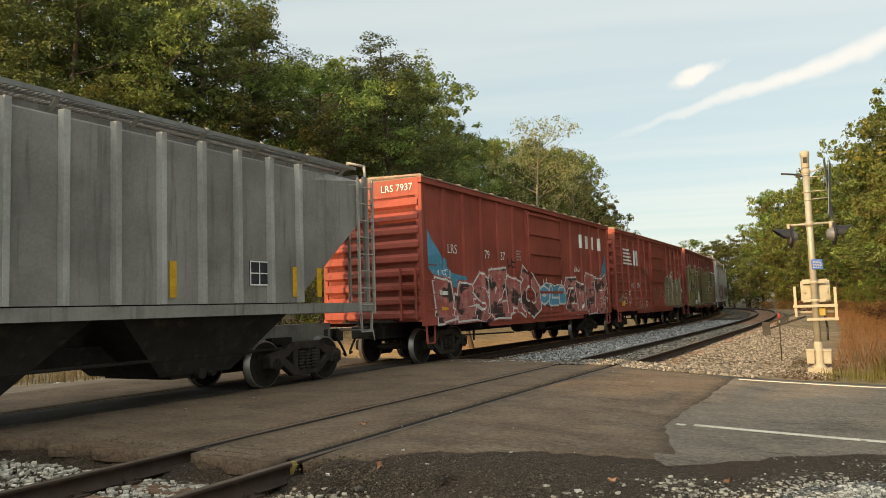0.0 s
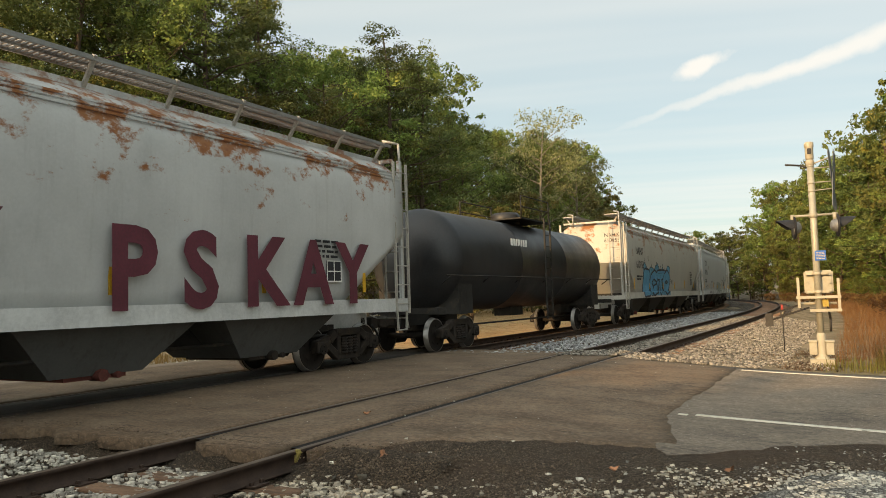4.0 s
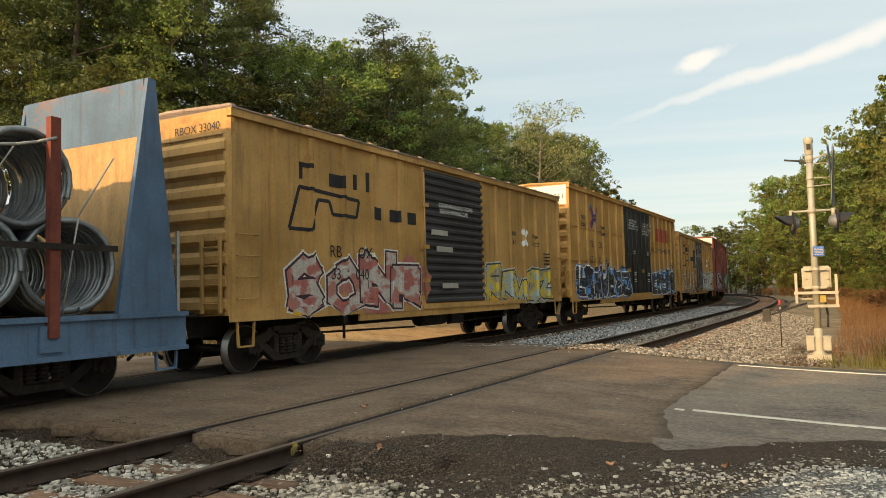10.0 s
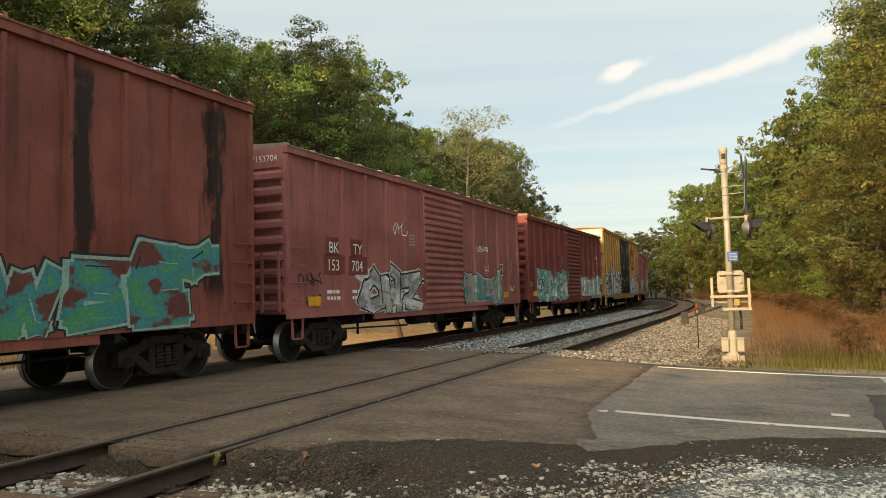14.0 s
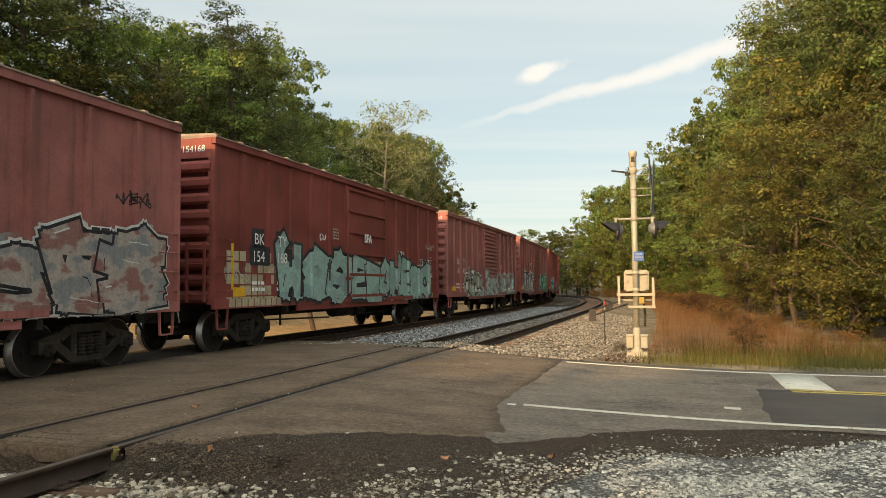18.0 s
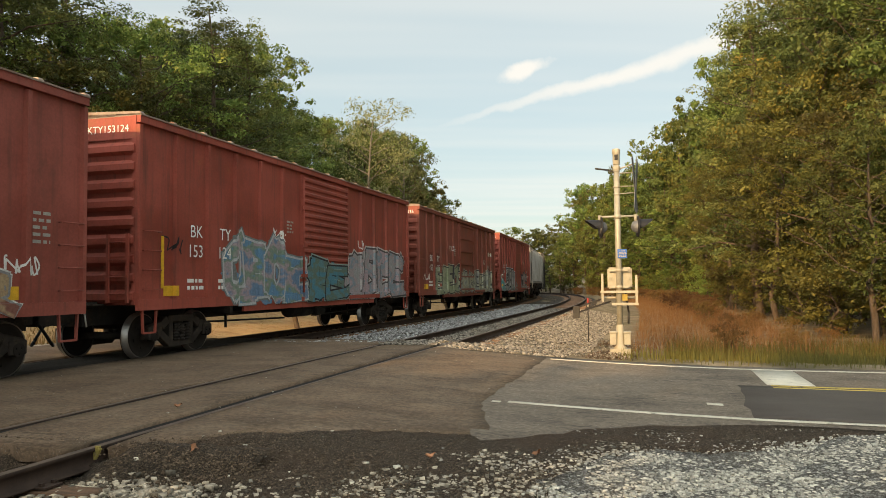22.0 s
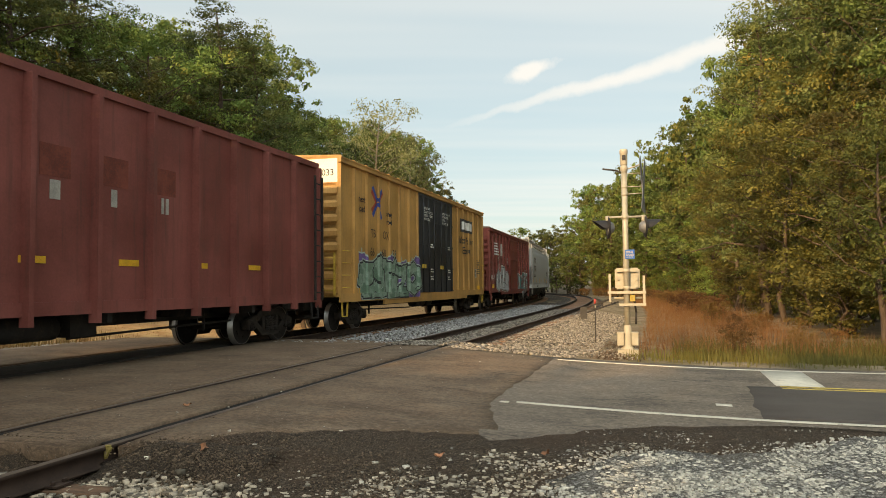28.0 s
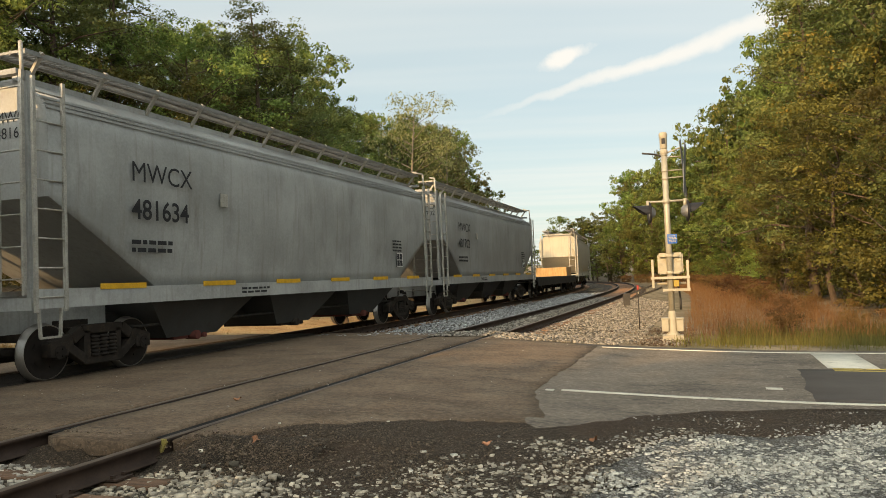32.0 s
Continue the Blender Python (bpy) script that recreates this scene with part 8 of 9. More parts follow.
def consol_stencil(car, x, z, y=-1.436):
    plates(car, [("inspection_placard", x, z, 0.46, 0.42, M_TAG)], y)
    bm = bmesh.new()
    for a, b, c, d in ((0.0, 0.46, 0.0, 0.025), (0.0, 0.46, 0.40, 0.42), (0.0, 0.02, 0.0, 0.42), (0.44, 0.46, 0.0, 0.42), (0.22, 0.24, 0.0, 0.42), (0.0, 0.46, 0.20, 0.22)):
        quad_box(bm, x + a, x + b, y - 0.012, y - 0.007, z + c, z + d)
    part("placard_border", conform(bm, car, y), M_WHITE, car)


def end_number(car, words, height, mat=None, x=1.1, size=0.24, drop=0.29, out=0.045, white=False):
    h = car["h"]
    lettering(car, words, x, height - 0.10 - drop, size, mat or M_WHITE, -h + 0.02 - out, end=True)


def stripes_logo(car, x, z, mat, n=5, y=SIDE_Y - 0.056):
    """Striped company emblem as plain bars and blocks."""
    bm = bmesh.new()
    for k in range(n):
        quad_box(bm, x, x + 1.1 + 0.12 * k, y - 0.004, y, z + 0.62 - k * 0.155, z + 0.70 - k * 0.155)
    for dx, w in ((1.85, 0.28), (2.3, 0.34)):
        quad_box(bm, x + dx, x + dx + w, y - 0.004, y, z, z + 0.70)
    part("company_emblem", conform(bm, car, y), mat, car, "white striped emblem")


def crossed_logo(car, x, z, size=0.9):
    """Crossed red and blue rail emblem."""
    for mat, pts in ((M_RED_LOGO, ((0, 0.85, 0.45, 0.5), (0, 0.2, 0.45, 0.5), (0.55, 0.5, 1, 0.9))), (M_BLUE_LOGO, ((0.1, 1.0, 0.5, 0.55), (0.5, 0.55, 0.95, 0.95), (0.1, 0.05, 0.5, 0.5), (0.5, 0.5, 0.9, 0.0)))):
        bm = bmesh.new()
        for a, b, c, d in pts:
            beam(bm, (x + a * size, SIDE_Y - 0.008, z + b * size), (x + c * size, SIDE_Y - 0.008, z + d * size), 0.006, 0.15 * size)
        part("rail_emblem", conform(bm, car, SIDE_Y - 0.008), mat, car)


def gold_hicube(number, tags, label, logo=True, slogan=True, seed=0, panels=True, emblem="red"):
    line = panels
    body = paint("gold_paint", GOLD, 0.3, 0.15, 0.55)
    door = paint("black_door_paint", (0.022, 0.024, 0.028), 0.3, 0.05, 0.5)
    car = boxcar(18.4, 5.24, body, label, door=(-1.9, 5.0), kind="double", door_mat=door, white_end=True, ribs=8, panels=panels, sill=0.9, roof_mat=body, iron=M_YELLOW_IRON if not panels else None)
    h = 9.2
    if logo:
        crossed_logo(car, -6.6, 3.62, 1.0)
        lettering(car, "next\nload", -7.75, 4.0, 0.30, M_INK, SIDE_Y - 0.006, bold=0.012)
        lettering(car, "any\nroad", -5.3, 3.75, 0.28, M_INK, SIDE_Y - 0.006, bold=0.012)
    lettering(car, "TB", -6.75, 2.95, 0.38, M_INK, SIDE_Y - 0.006)
    lettering(car, "OX", -5.65, 2.95, 0.38, M_INK, SIDE_Y - 0.006)
    for k, a in enumerate((number[:2], number[2:4], number[4:])):
        lettering(car, a, -6.8 + k * 1.05, 2.35, 0.38, M_INK, SIDE_Y - 0.006)
    lettering(car, "OX " + number, 0.55, 4.62, 0.27, M_INK, -h + 0.02 - 0.04, end=True)
    notices = ("IMPORTANT\nCLOSE THIS DOOR\nBEFORE CLOSING\nMAIN DOOR", "CLOSE AND LOCK\nBOTH DOORS\nBEFORE\nMOVING CAR") if not panels else ("CLOSE THIS DOOR BEFORE\nCLOSING MAIN DOOR\nCIERRE ESTA PUERTA ANTES DE\nCERRAR LA PUERTA PRINCIPAL", "CLOSE AND LOCK BOTH DOORS\nBEFORE MOVING CAR\nCIERRE Y PONGA EL SEGURO EN\nAMBAS PUERTAS ANTES\nDE MOVER EL CARRO")
    for dx, words in zip((-1.6, 0.95), notices):
        lettering(car, words, dx + 0.3, 4.38, 0.125 if panels else 0.14, M_WHITE, SIDE_Y - 0.125, "door_stencil", 0.004)
        for z in (3.0, 2.0, 1.7):
            bars(car, dx + 1.2, z, 2, 0.4, 0.05, M_WHITE, SIDE_Y - 0.09, "door_stencil", seed + 1)
    if slogan:
        mt, yy = (M_RED_LOGO, SIDE_Y - 0.056) if emblem == "red" else (M_WHITE, SIDE_Y - 0.066)
        if emblem != "red":
            plates(car, [("emblem_panel", 4.7, 3.9, 2.3, 0.62, M_TAG)], SIDE_Y)
        # plain blocks in the owner's colour
        for k in range(3):
            bm = bmesh.new()
            x0 = 4.9 + k * 0.7
            if line:
                quad_box(bm, x0 + k * 0.35 - 0.3, x0 + k * 0.35 + 0.55, yy - 0.004, yy, 3.72, 4.42)
            else:
                quad_box(bm, x0 + 0.02, x0 + 0.58, yy - 0.004, yy, 3.95 if emblem == "red" else 4.02, 4.50 if emblem == "red" else 4.40)
            part("emblem_block", conform(bm, car, yy + (0.0 if emblem == "red" else 0.004)), mt, car)
        if line:
            lettering(car, "RAILCAR POOLING EXPERTS", 3.35, 3.12, 0.36, M_INK, SIDE_Y - 0.053)
        else:
            for k, words in enumerate(("Railcar Pooling", "Experts")):
                lettering(car, words, 4.2 + 0.75 * k, 3.35 - 0.48 * k, 0.46, M_INK, SIDE_Y - 0.053, bold=0.02)
    data_block(car, 7.9, 2.6, M_INK)
    for k, zone in enumerate(tags):
        graffiti(car, seed * 3 + k, *zone)
    consol_stencil(car, 7.3, 1.75)
    plates(car, [("reflector", x, 1.15, 0.45, 0.2, M_REFLECT) for x in (7.9, -7.7)], SIDE_Y - 0.001)
    return car


def rail_yellow(number, tags, label, wear=0.3, seed=0):
    body = paint("faded_yellow_paint", (0.42, 0.235, 0.075), 0.45, wear, 0.6)
    door = paint("black_door_paint", (0.028, 0.028, 0.030), 0.4, 0.15, 0.5)
    car = boxcar(15.4, 4.62, body, label, door=(-1.45, 3.1), kind="corrugated", door_mat=door, ribs=8, iron=body)
    # plain angular shapes of the emblem and word
    for x, z, w, hh in ((-5.9, 3.55, 0.09, 0.30), (-5.9, 3.78, 0.34, 0.09), (-5.0, 3.5, 0.45, 0.26), (-4.2, 3.52, 0.12, 0.32), (-3.75, 3.52, 0.12, 0.42), (-3.55, 2.95, 0.36, 0.27), (-2.85, 2.95, 0.36, 0.27), (-2.1, 2.95, 0.36, 0.27)):
        bm = bmesh.new()
        quad_box(bm, x, x + w, SIDE_Y - 0.012, SIDE_Y - 0.004, z, z + hh)
        part("emblem_block", conform(bm, car, SIDE_Y - 0.004), M_INK, car)
    bm = bmesh.new()
    for a, b in (((-6.2, 2.6), (-5.9, 3.4)), ((-5.9, 3.4), (-4.0, 3.3)), ((-4.0, 3.3), (-4.1, 2.95)), ((-4.1, 2.95), (-4.9, 2.95)), ((-4.9, 2.95), (-5.0, 3.2)), ((-5.0, 3.2), (-5.35, 3.2)), ((-5.35, 3.2), (-5.6, 2.6)), ((-5.6, 2.6), (-6.2, 2.6))):
        beam(bm, (a[0], SIDE_Y - 0.056, a[1]), (b[0], SIDE_Y - 0.056, b[1]), 0.01, 0.07)
    part("angular_emblem", conform(bm, car, SIDE_Y - 0.056), M_INK, car, "black angular emblem")
    lettering(car, "RB", -5.05, 2.10, 0.34, M_INK, SIDE_Y - 0.006)
    lettering(car, "OX", -4.1, 2.10, 0.34, M_INK, SIDE_Y - 0.006)
    lettering(car, number[:2], -5.0, 1.66, 0.32, M_INK, SIDE_Y - 0.006)
    lettering(car, number[2:], -4.2, 1.66, 0.32, M_INK, SIDE_Y - 0.006)
    lettering(car, "RBOX " + number, 0.75, 4.18, 0.2, M_INK, -7.7 + 0.02 - 0.045, end=True)
    lettering(car, "CLOSE AND LOCK DOORS\n BEFORE MOVING CAR", -0.85, 3.45, 0.15, M_WHITE, SIDE_Y - 0.116, "door_stencil")
    for k, z in enumerate((2.75, 2.35, 1.45)):
        plates(car, [("notice_plate", -1.2 + 0.25 * k, z, 0.8, 0.13, M_GREY_LADDER)], SIDE_Y - 0.11)
    lettering(car, "next\nload", 3.6, 3.0, 0.26, M_INK, SIDE_Y - 0.006)
    lettering(car, "any\nroad", 5.3, 3.0, 0.26, M_INK, SIDE_Y - 0.006)
    bm = bmesh.new()
    beam(bm, (4.55, SIDE_Y - 0.008, 2.75), (5.0, SIDE_Y - 0.008, 3.2), 0.006, 0.12)
    beam(bm, (4.55, SIDE_Y - 0.008, 3.2), (5.0, SIDE_Y - 0.008, 2.75), 0.006, 0.12)
    part("rail_emblem", conform(bm, car, SIDE_Y - 0.008), M_WHITE, car)
    plates(car, [("reflector", x, 1.0, 0.5, 0.2, M_REFLECT) for x in (-6.2, 2.0, 6.4)], -1.50)
    data_block(car, 6.3, 2.5, M_INK)
    for k, zone in enumerate(tags):
        graffiti(car, seed * 3 + k, *zone)
    return car


def red_boxcar(number, base, tags, label, mark="BKTY", door="flat", box=None, dirt=0.35, rust=0.2, seed=0, yellow=False, posts=1.08, hribs=False, marks=None):
    base = (base[0] * 1.40 + 0.004, base[1] * 1.25 + 0.003, base[2] * 1.10 + 0.002)
    body = paint("boxcar_red_paint", base, dirt + 0.2, rust, 0.6)
    car = boxcar(15.3, 4.62, body, label, door=(-1.1, 2.95), kind=door, ribs=9, yellow=yellow, posts=posts, hribs=hribs)
    if number:
        box_marks(car, mark[:2], mark[2:], number[:3], number[3:], box=box, **(marks or dict(z=2.38, x=-6.05, apart=1.06, drop=0.40)))
        end_number(car, mark + number, 4.62, x=0.9, size=0.19)
    for k, zone in enumerate(tags):
        graffiti(car, seed * 3 + k, *zone)
    consol_stencil(car, 5.4, 2.0)
    data_block(car, 6.60, 2.5, M_GREY_LADDER, 5, 0.34)
    g = random.Random(seed + 40)
    for x0, x1, zlo, zhi in ((6.0, 6.6, 1.3, 1.9), (5.7, 6.4, 2.5, 3.2), (-7.4, -6.9, 1.5, 2.1), (2.6, 4.4, 2.4, 2.9), (-3.0, -2.4, 2.5, 3.0)):
        if g.random() < 0.75:
            mt = g.choice((M_WHITE, M_WHITE, M_INK, M_GREY_LADDER))
            hh = g.uniform(0.16, 0.32)
            for r in range(g.choice((1, 2))):
                scrawl(car, g.uniform(x0, x1), g.uniform(zlo, zhi) - r * hh * 1.3, g.choice((3, 4, 5)), hh, mt, g.randrange(9999))
    bars(car, -1.90, 3.0, 4, 0.34, 0.045, M_GREY_LADDER, SIDE_Y, "stencil", seed)
    plates(car, [("reflector", x, 1.2, 0.45, 0.2, M_REFLECT) for x in (-7.2 + 0.35, 5.9)], SIDE_Y - 0.002)
    return car


def grey_hopper(length, number, mark, base, label, tags=(), rust=0.1, dirt=0.14, seed=0, words=(), low_tags=(), on_sill=False, **kw):
    body = paint("hopper_grey_paint", base, dirt, rust, 0.5, rust_at=4.3 if rust < 0.6 else 3.6, streak=(0.16, 0.13, 0.10), even=0.9 if dirt < 0.4 else 0.3)
    sill = paint("sill_grey_paint", tuple(c * 1.08 for c in base), dirt, rust * 0.5, 0.5, streak=(0.14, 0.11, 0.09))
    # Outlet bays: body grey cut to 0.16, under-car shade put into the colour
    bay = paint("bay_shaded_paint", tuple(c * 0.16 for c in base), 0.5, 0.1, 0.7)
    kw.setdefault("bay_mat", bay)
    car = hopper(length, body, label, sill_mat=sill, **kw)
    h = length / 2
    y = -1.575 if not kw.get("ribs") else -1.47
    if number:
        lettering(car, mark, -h + 1.9, 3.15, 0.48, M_INK, y, bold=0.0 if "M" in mark else 0.014)
        lettering(car, number, -h + 1.9, 2.52, 0.48, M_INK, y, bold=0.014)
        lettering(car, mark + "\n" + number, 0.15, 3.9, 0.24, M_INK, -h + 0.31, end=True)
        plates(car, [("plate_outline", -h + 4.3, 2.9, 0.22, 0.26, M_GREY_LADDER)], y + 0.004)
        bars(car, -h + 1.9, 2.1, 2, 1.1, 0.07, M_INK, y + 0.01, seed=seed)
    for k, zone in enumerate((*tags, *low_tags)):
        graffiti(car, seed * 3 + k, *zone)
    for k in range(6):
        x = -h + 1.75 + k * (length - 3.5) / 5
        if on_sill:
            plates(car, [("reflector", x - 0.5, 1.37, 1.0, 0.09, M_REFLECT)], -1.527)
        else:
            plates(car, [("reflector", x, 1.55, 0.09, 0.62, M_REFLECT)], -1.475 + 0.012 * (k % 2))
    bars(car, h - 3.4, 2.5, 4, 0.7, 0.05, M_INK, y + 0.015, seed=seed + 1)
    consol_stencil(car, h - 3.0, 1.75, y + 0.075)
    bars(car, -h + 5.0, 1.27, 2, 1.0, 0.04, M_INK, -1.525, seed=seed + 2)
    return car


CONSIST = []


def couple(car, start, end):
    CONSIST.append((car, (start + end) / 2))


def build_train():
    c = hopper(16.6, paint("ribbed_hopper_paint", (0.235, 0.222, 0.20), 0.6, 0.1, 0.6), "weathered grey ribbed covered hopper with black outlet bays", top=4.22, ribs=16, low=1.55, sill=1.35, cap=paint("pale_rib_tone", (0.37, 0.36, 0.33), 0.4, 0.1, 0.6), bay_mat=M_BLACK, bays=3, knee=3.3, slope=2.2, board=0.2)
    consol_stencil(c, 4.6, 1.85, -1.47)
    plates(c, [("reflector", x, 1.65, 0.13, 0.55, M_REFLECT) for x in (-3.2, 2.9, 5.7, 6.4)], -1.475)
    couple(c, -15.10, 1.50)
    c = red_boxcar("", RED, [(-6.9, -0.6, 0.95, 2.3, ROSE_S, (0.42, 0.16, 0.14), (0.05, 0.03, 0.03), WHITE_S, dict(rim=ROSE_S)), (-0.4, 2.3, 1.35, 2.0, SKY_S, WHITE_S, dict(wash=(0.06, 0.27, 0.38), glyphs=(6, 14, 1), style="round", cell=0.85, rim=WHITE_S)), (2.4, 7.0, 0.95, 2.35, ROSE_S, (0.42, 0.16, 0.14), (0.05, 0.03, 0.03), WHITE_S, dict(rim=ROSE_S, cell=1.1))], "red boxcar with white and blue graffiti along its lower side", seed=1)
    for sx, flip in ((-7.3, 1), (7.3, -1)):
        # blue swooshes that rise towards the ends
        bm = bmesh.new()
        for k in range(12):
            a, b = k / 12, (k + 1) / 12
            pts = [(sx + flip * 2.9 * q, z) for q, z in ((a, 3.3 - 1.6 * a ** 0.6 + 0.1 * math.sin(k)), (b, 3.3 - 1.6 * b ** 0.6 + 0.1 * math.sin(k + 1)), (b, 2.35 - 0.75 * b ** 0.6), (a, 2.35 - 0.75 * a ** 0.6))]
            bm.faces.new([bm.verts.new((px, -2.0, pz)) for px, pz in pts])
        laid_on_side(bm, c)
        tagged(part("spray_swoosh", bm, spray_paint((SKY_S, (0.06, 0.24, 0.34), SKY_S)), c, "pale blue sprayed swoosh", fix=False), kind="stuff")
    lettering(c, "LRS", -6.35, 2.75, 0.34, M_WHITE, SIDE_Y - 0.006)
    lettering(c, "79", -4.2, 2.70, 0.34, M_WHITE, SIDE_Y - 0.006)
    lettering(c, "37", -3.15, 2.70, 0.34, M_WHITE, SIDE_Y - 0.006)
    end_number(c, "LRS 7937", 4.62, x=0.6)
    for k in range(4):
        bars(c, 4.05 + k * 0.75, 3.45, 1, 0.3, 0.5, M_WHITE, SIDE_Y - 0.05, "owner_mark", k)
    couple(c, 3.71, 18.68)
    c = red_boxcar("", RED, [(2.0, 6.7, 0.95, 2.55, (0.30, 0.26, 0.17), (0.24, 0.20, 0.13), (0.05, 0.04, 0.035), dict(wash=(0.27, 0.23, 0.15), rim=(0.42, 0.38, 0.3))), (-6.4, -4.9, 1.25, 2.0, WHITE_S, WHITE_S, dict(style="tag")), (-4.2, -2.0, 0.95, 1.6, WHITE_S, (0.5, 0.4, 0.36), dict(style="tag")), (-1.0, 1.9, 1.2, 2.1, WHITE_S, (0.45, 0.33, 0.30), dict(style="tag"))], "weathered red boxcar with a white striped emblem", rust=0.35, seed=2, hribs=True)
    stripes_logo(c, -6.3, 3.05, M_WHITE)
    lettering(c, "412", -5.2, 2.0, 0.34, M_WHITE, SIDE_Y - 0.006)
    lettering(c, "099", -4.12, 2.0, 0.34, M_WHITE, SIDE_Y - 0.006)
    couple(c, 19.93, 34.92)
    c = red_boxcar("154146", DEEP, [(-7.1, 7.2, 0.98, 3.35, (0.19, 0.175, 0.07), (0.16, 0.145, 0.055), (0.21, 0.16, 0.08), (0.05, 0.04, 0.035), dict(wash=(0.18, 0.165, 0.065), rim=(0.52, 0.47, 0.42), cell=1.9, style="block")), (-4.6, -1.2, 0.98, 2.1, SILVER_S, WHITE_S, BLACK_S, dict(glyphs=(8, 5, 6), style="round", cell=1.1, rim=WHITE_S, cloud=0))], "dark red boxcar mostly covered in olive graffiti", door="corrugated", box=M_TAG, seed=3)
    couple(c, 36.26, 51.04)
    c = grey_hopper(18.5, "50944", "XOMX", (0.47, 0.475, 0.46), "pale grey covered hopper with rust patches and maroon graffiti letters", rust=0.9, seed=4)
    y = -1.60
    for k, ch in enumerate("ROLKAY"):
        lettering(c, ch, -7.5 + k * 1.27, 1.36, 1.75, M_MAROON, y, "graffiti_letter", 0.035, 0.95)
    for k, ch in enumerate("PSKAY"):
        lettering(c, ch, 1.4 + k * 1.28, 1.38, 1.6, M_MAROON, y, "graffiti_letter", 0.035, 0.95)
    lettering(c, "YONOS", -8.3, 3.55, 0.5, M_INK, y - 0.02, "graffiti_letter", 0.01, 0.8, False, -8)
    couple(c, 52.28, 71.02)
    c = tank_car(14.5, paint("black_tank_paint", (0.018, 0.018, 0.019), 0.25, 0.1, 0.4), "black tank car with a manway platform")
    bars(c, -2.6, 2.9, 2, 1.4, 0.22, M_WHITE, -1.33, "reporting_bars", 3)
    couple(c, 72.14, 87.07)
    c = grey_hopper(18.8, "610153", "NAHX", WARM, "grey covered hopper with rusty roof edge and blue bubble graffiti", tags=[(-5.9, 0.0, 1.22, 2.62, (0.11, 0.33, 0.50), SKY_S, (0.08, 0.26, 0.42), BLACK_S, dict(style="round", glyphs=(1, 2, 9, 6), cell=1.45, rim=(0.03, 0.035, 0.04), wash=(0.10, 0.31, 0.45)))], low_tags=[(0.25, 1.25, 1.75, 2.15, GREY_S, (0.06, 0.06, 0.06), dict(style="tag"))], rust=0.7, seed=5)
    couple(c, 88.55, 107.44)
    c = grey_hopper(19.4, "881933", "ECUX", (0.45, 0.475, 0.475), "clean pale grey covered hopper with black graffiti scrawls", tags=[(-6.4, -5.2, 1.5, 1.85, BLACK_S, BLACK_S, dict(style="tag", glyphs=(12, 6, 9, 3, 14))), (-3.6, -2.3, 1.5, 2.35, BLACK_S, BLACK_S, dict(style="tag", cell=0.3)), (-1.6, -0.9, 1.75, 2.25, TEAL_S, (0.12, 0.2, 0.19), dict(style="tag", cell=0.25)), (0.8, 4.2, 1.32, 2.0, (0.34, 0.40, 0.36), (0.28, 0.32, 0.30), (0.20, 0.23, 0.22), dict(rim=(0.48, 0.52, 0.5), cell=0.85, cloud=1.2)), (4.8, 6.7, 1.7, 2.3, BLACK_S, BLACK_S, dict(style="tag", cell=0.35))], low_tags=[(-5.0, 6.5, 1.13, 1.38, GREY_S, (0.12, 0.14, 0.14), dict(style="tag", glyphs=(12, 6, 9, 3, 14, -1), cell=0.26))], seed=6)
    couple(c, 108.61, 128.03)
    c = grey_hopper(17.4, "65493", "ACFX", (0.53, 0.535, 0.51), "clean off-white covered hopper with amber reflector strips", seed=7)
    lettering(c, "DO NOT HAMMER ON SIDES OF CAR", 0.6, 2.3, 0.17, M_STAKE, -1.565)
    couple(c, 129.27, 146.64)
    c = coil_flat(19.3, paint("flat_blue_paint", (0.085, 0.150, 0.235), 0.55, 0.3, 0.55), "blue bulkhead flat car loaded with galvanised wire coils")
    couple(c, 147.55, 166.67)
    c = rail_yellow("33040", [(-6.3, -1.6, 0.98, 2.2, (0.40, 0.17, 0.14), (0.46, 0.42, 0.38), (0.38, 0.13, 0.11), (0.05, 0.02, 0.03), dict(glyphs=(8, 6, 5, 7), cell=1.15, style="block", wash=None, rim=WHITE_S)), (2.0, 6.8, 0.98, 2.1, (0.35, 0.40, 0.38), YELLOW_S, (0.30, 0.26, 0.2), (0.03, 0.05, 0.05), dict(rim=(0.5, 0.5, 0.45)))], "faded yellow boxcar with a black corrugated door", seed=8)
    couple(c, 167.76, 183.11)
    c = gold_hicube("673261", [(-8.4, -1.4, 0.95, 2.3, BLACK_S, (0.05, 0.06, 0.08), BLACK_S, (0.10, 0.24, 0.48), WHITE_S, dict(rim=(0.06, 0.18, 0.48), cell=1.0, cloud=1.5, style="block")), (3.1, 8.7, 0.95, 2.35, BLACK_S, (0.06, 0.07, 0.08), BLACK_S, (0.10, 0.24, 0.48), WHITE_S, dict(rim=(0.08, 0.24, 0.55), cell=1.2, cloud=1.5, style="block"))], "tall yellow boxcar with black double doors and blue graffiti", seed=9)
    couple(c, 184.38, 202.37)
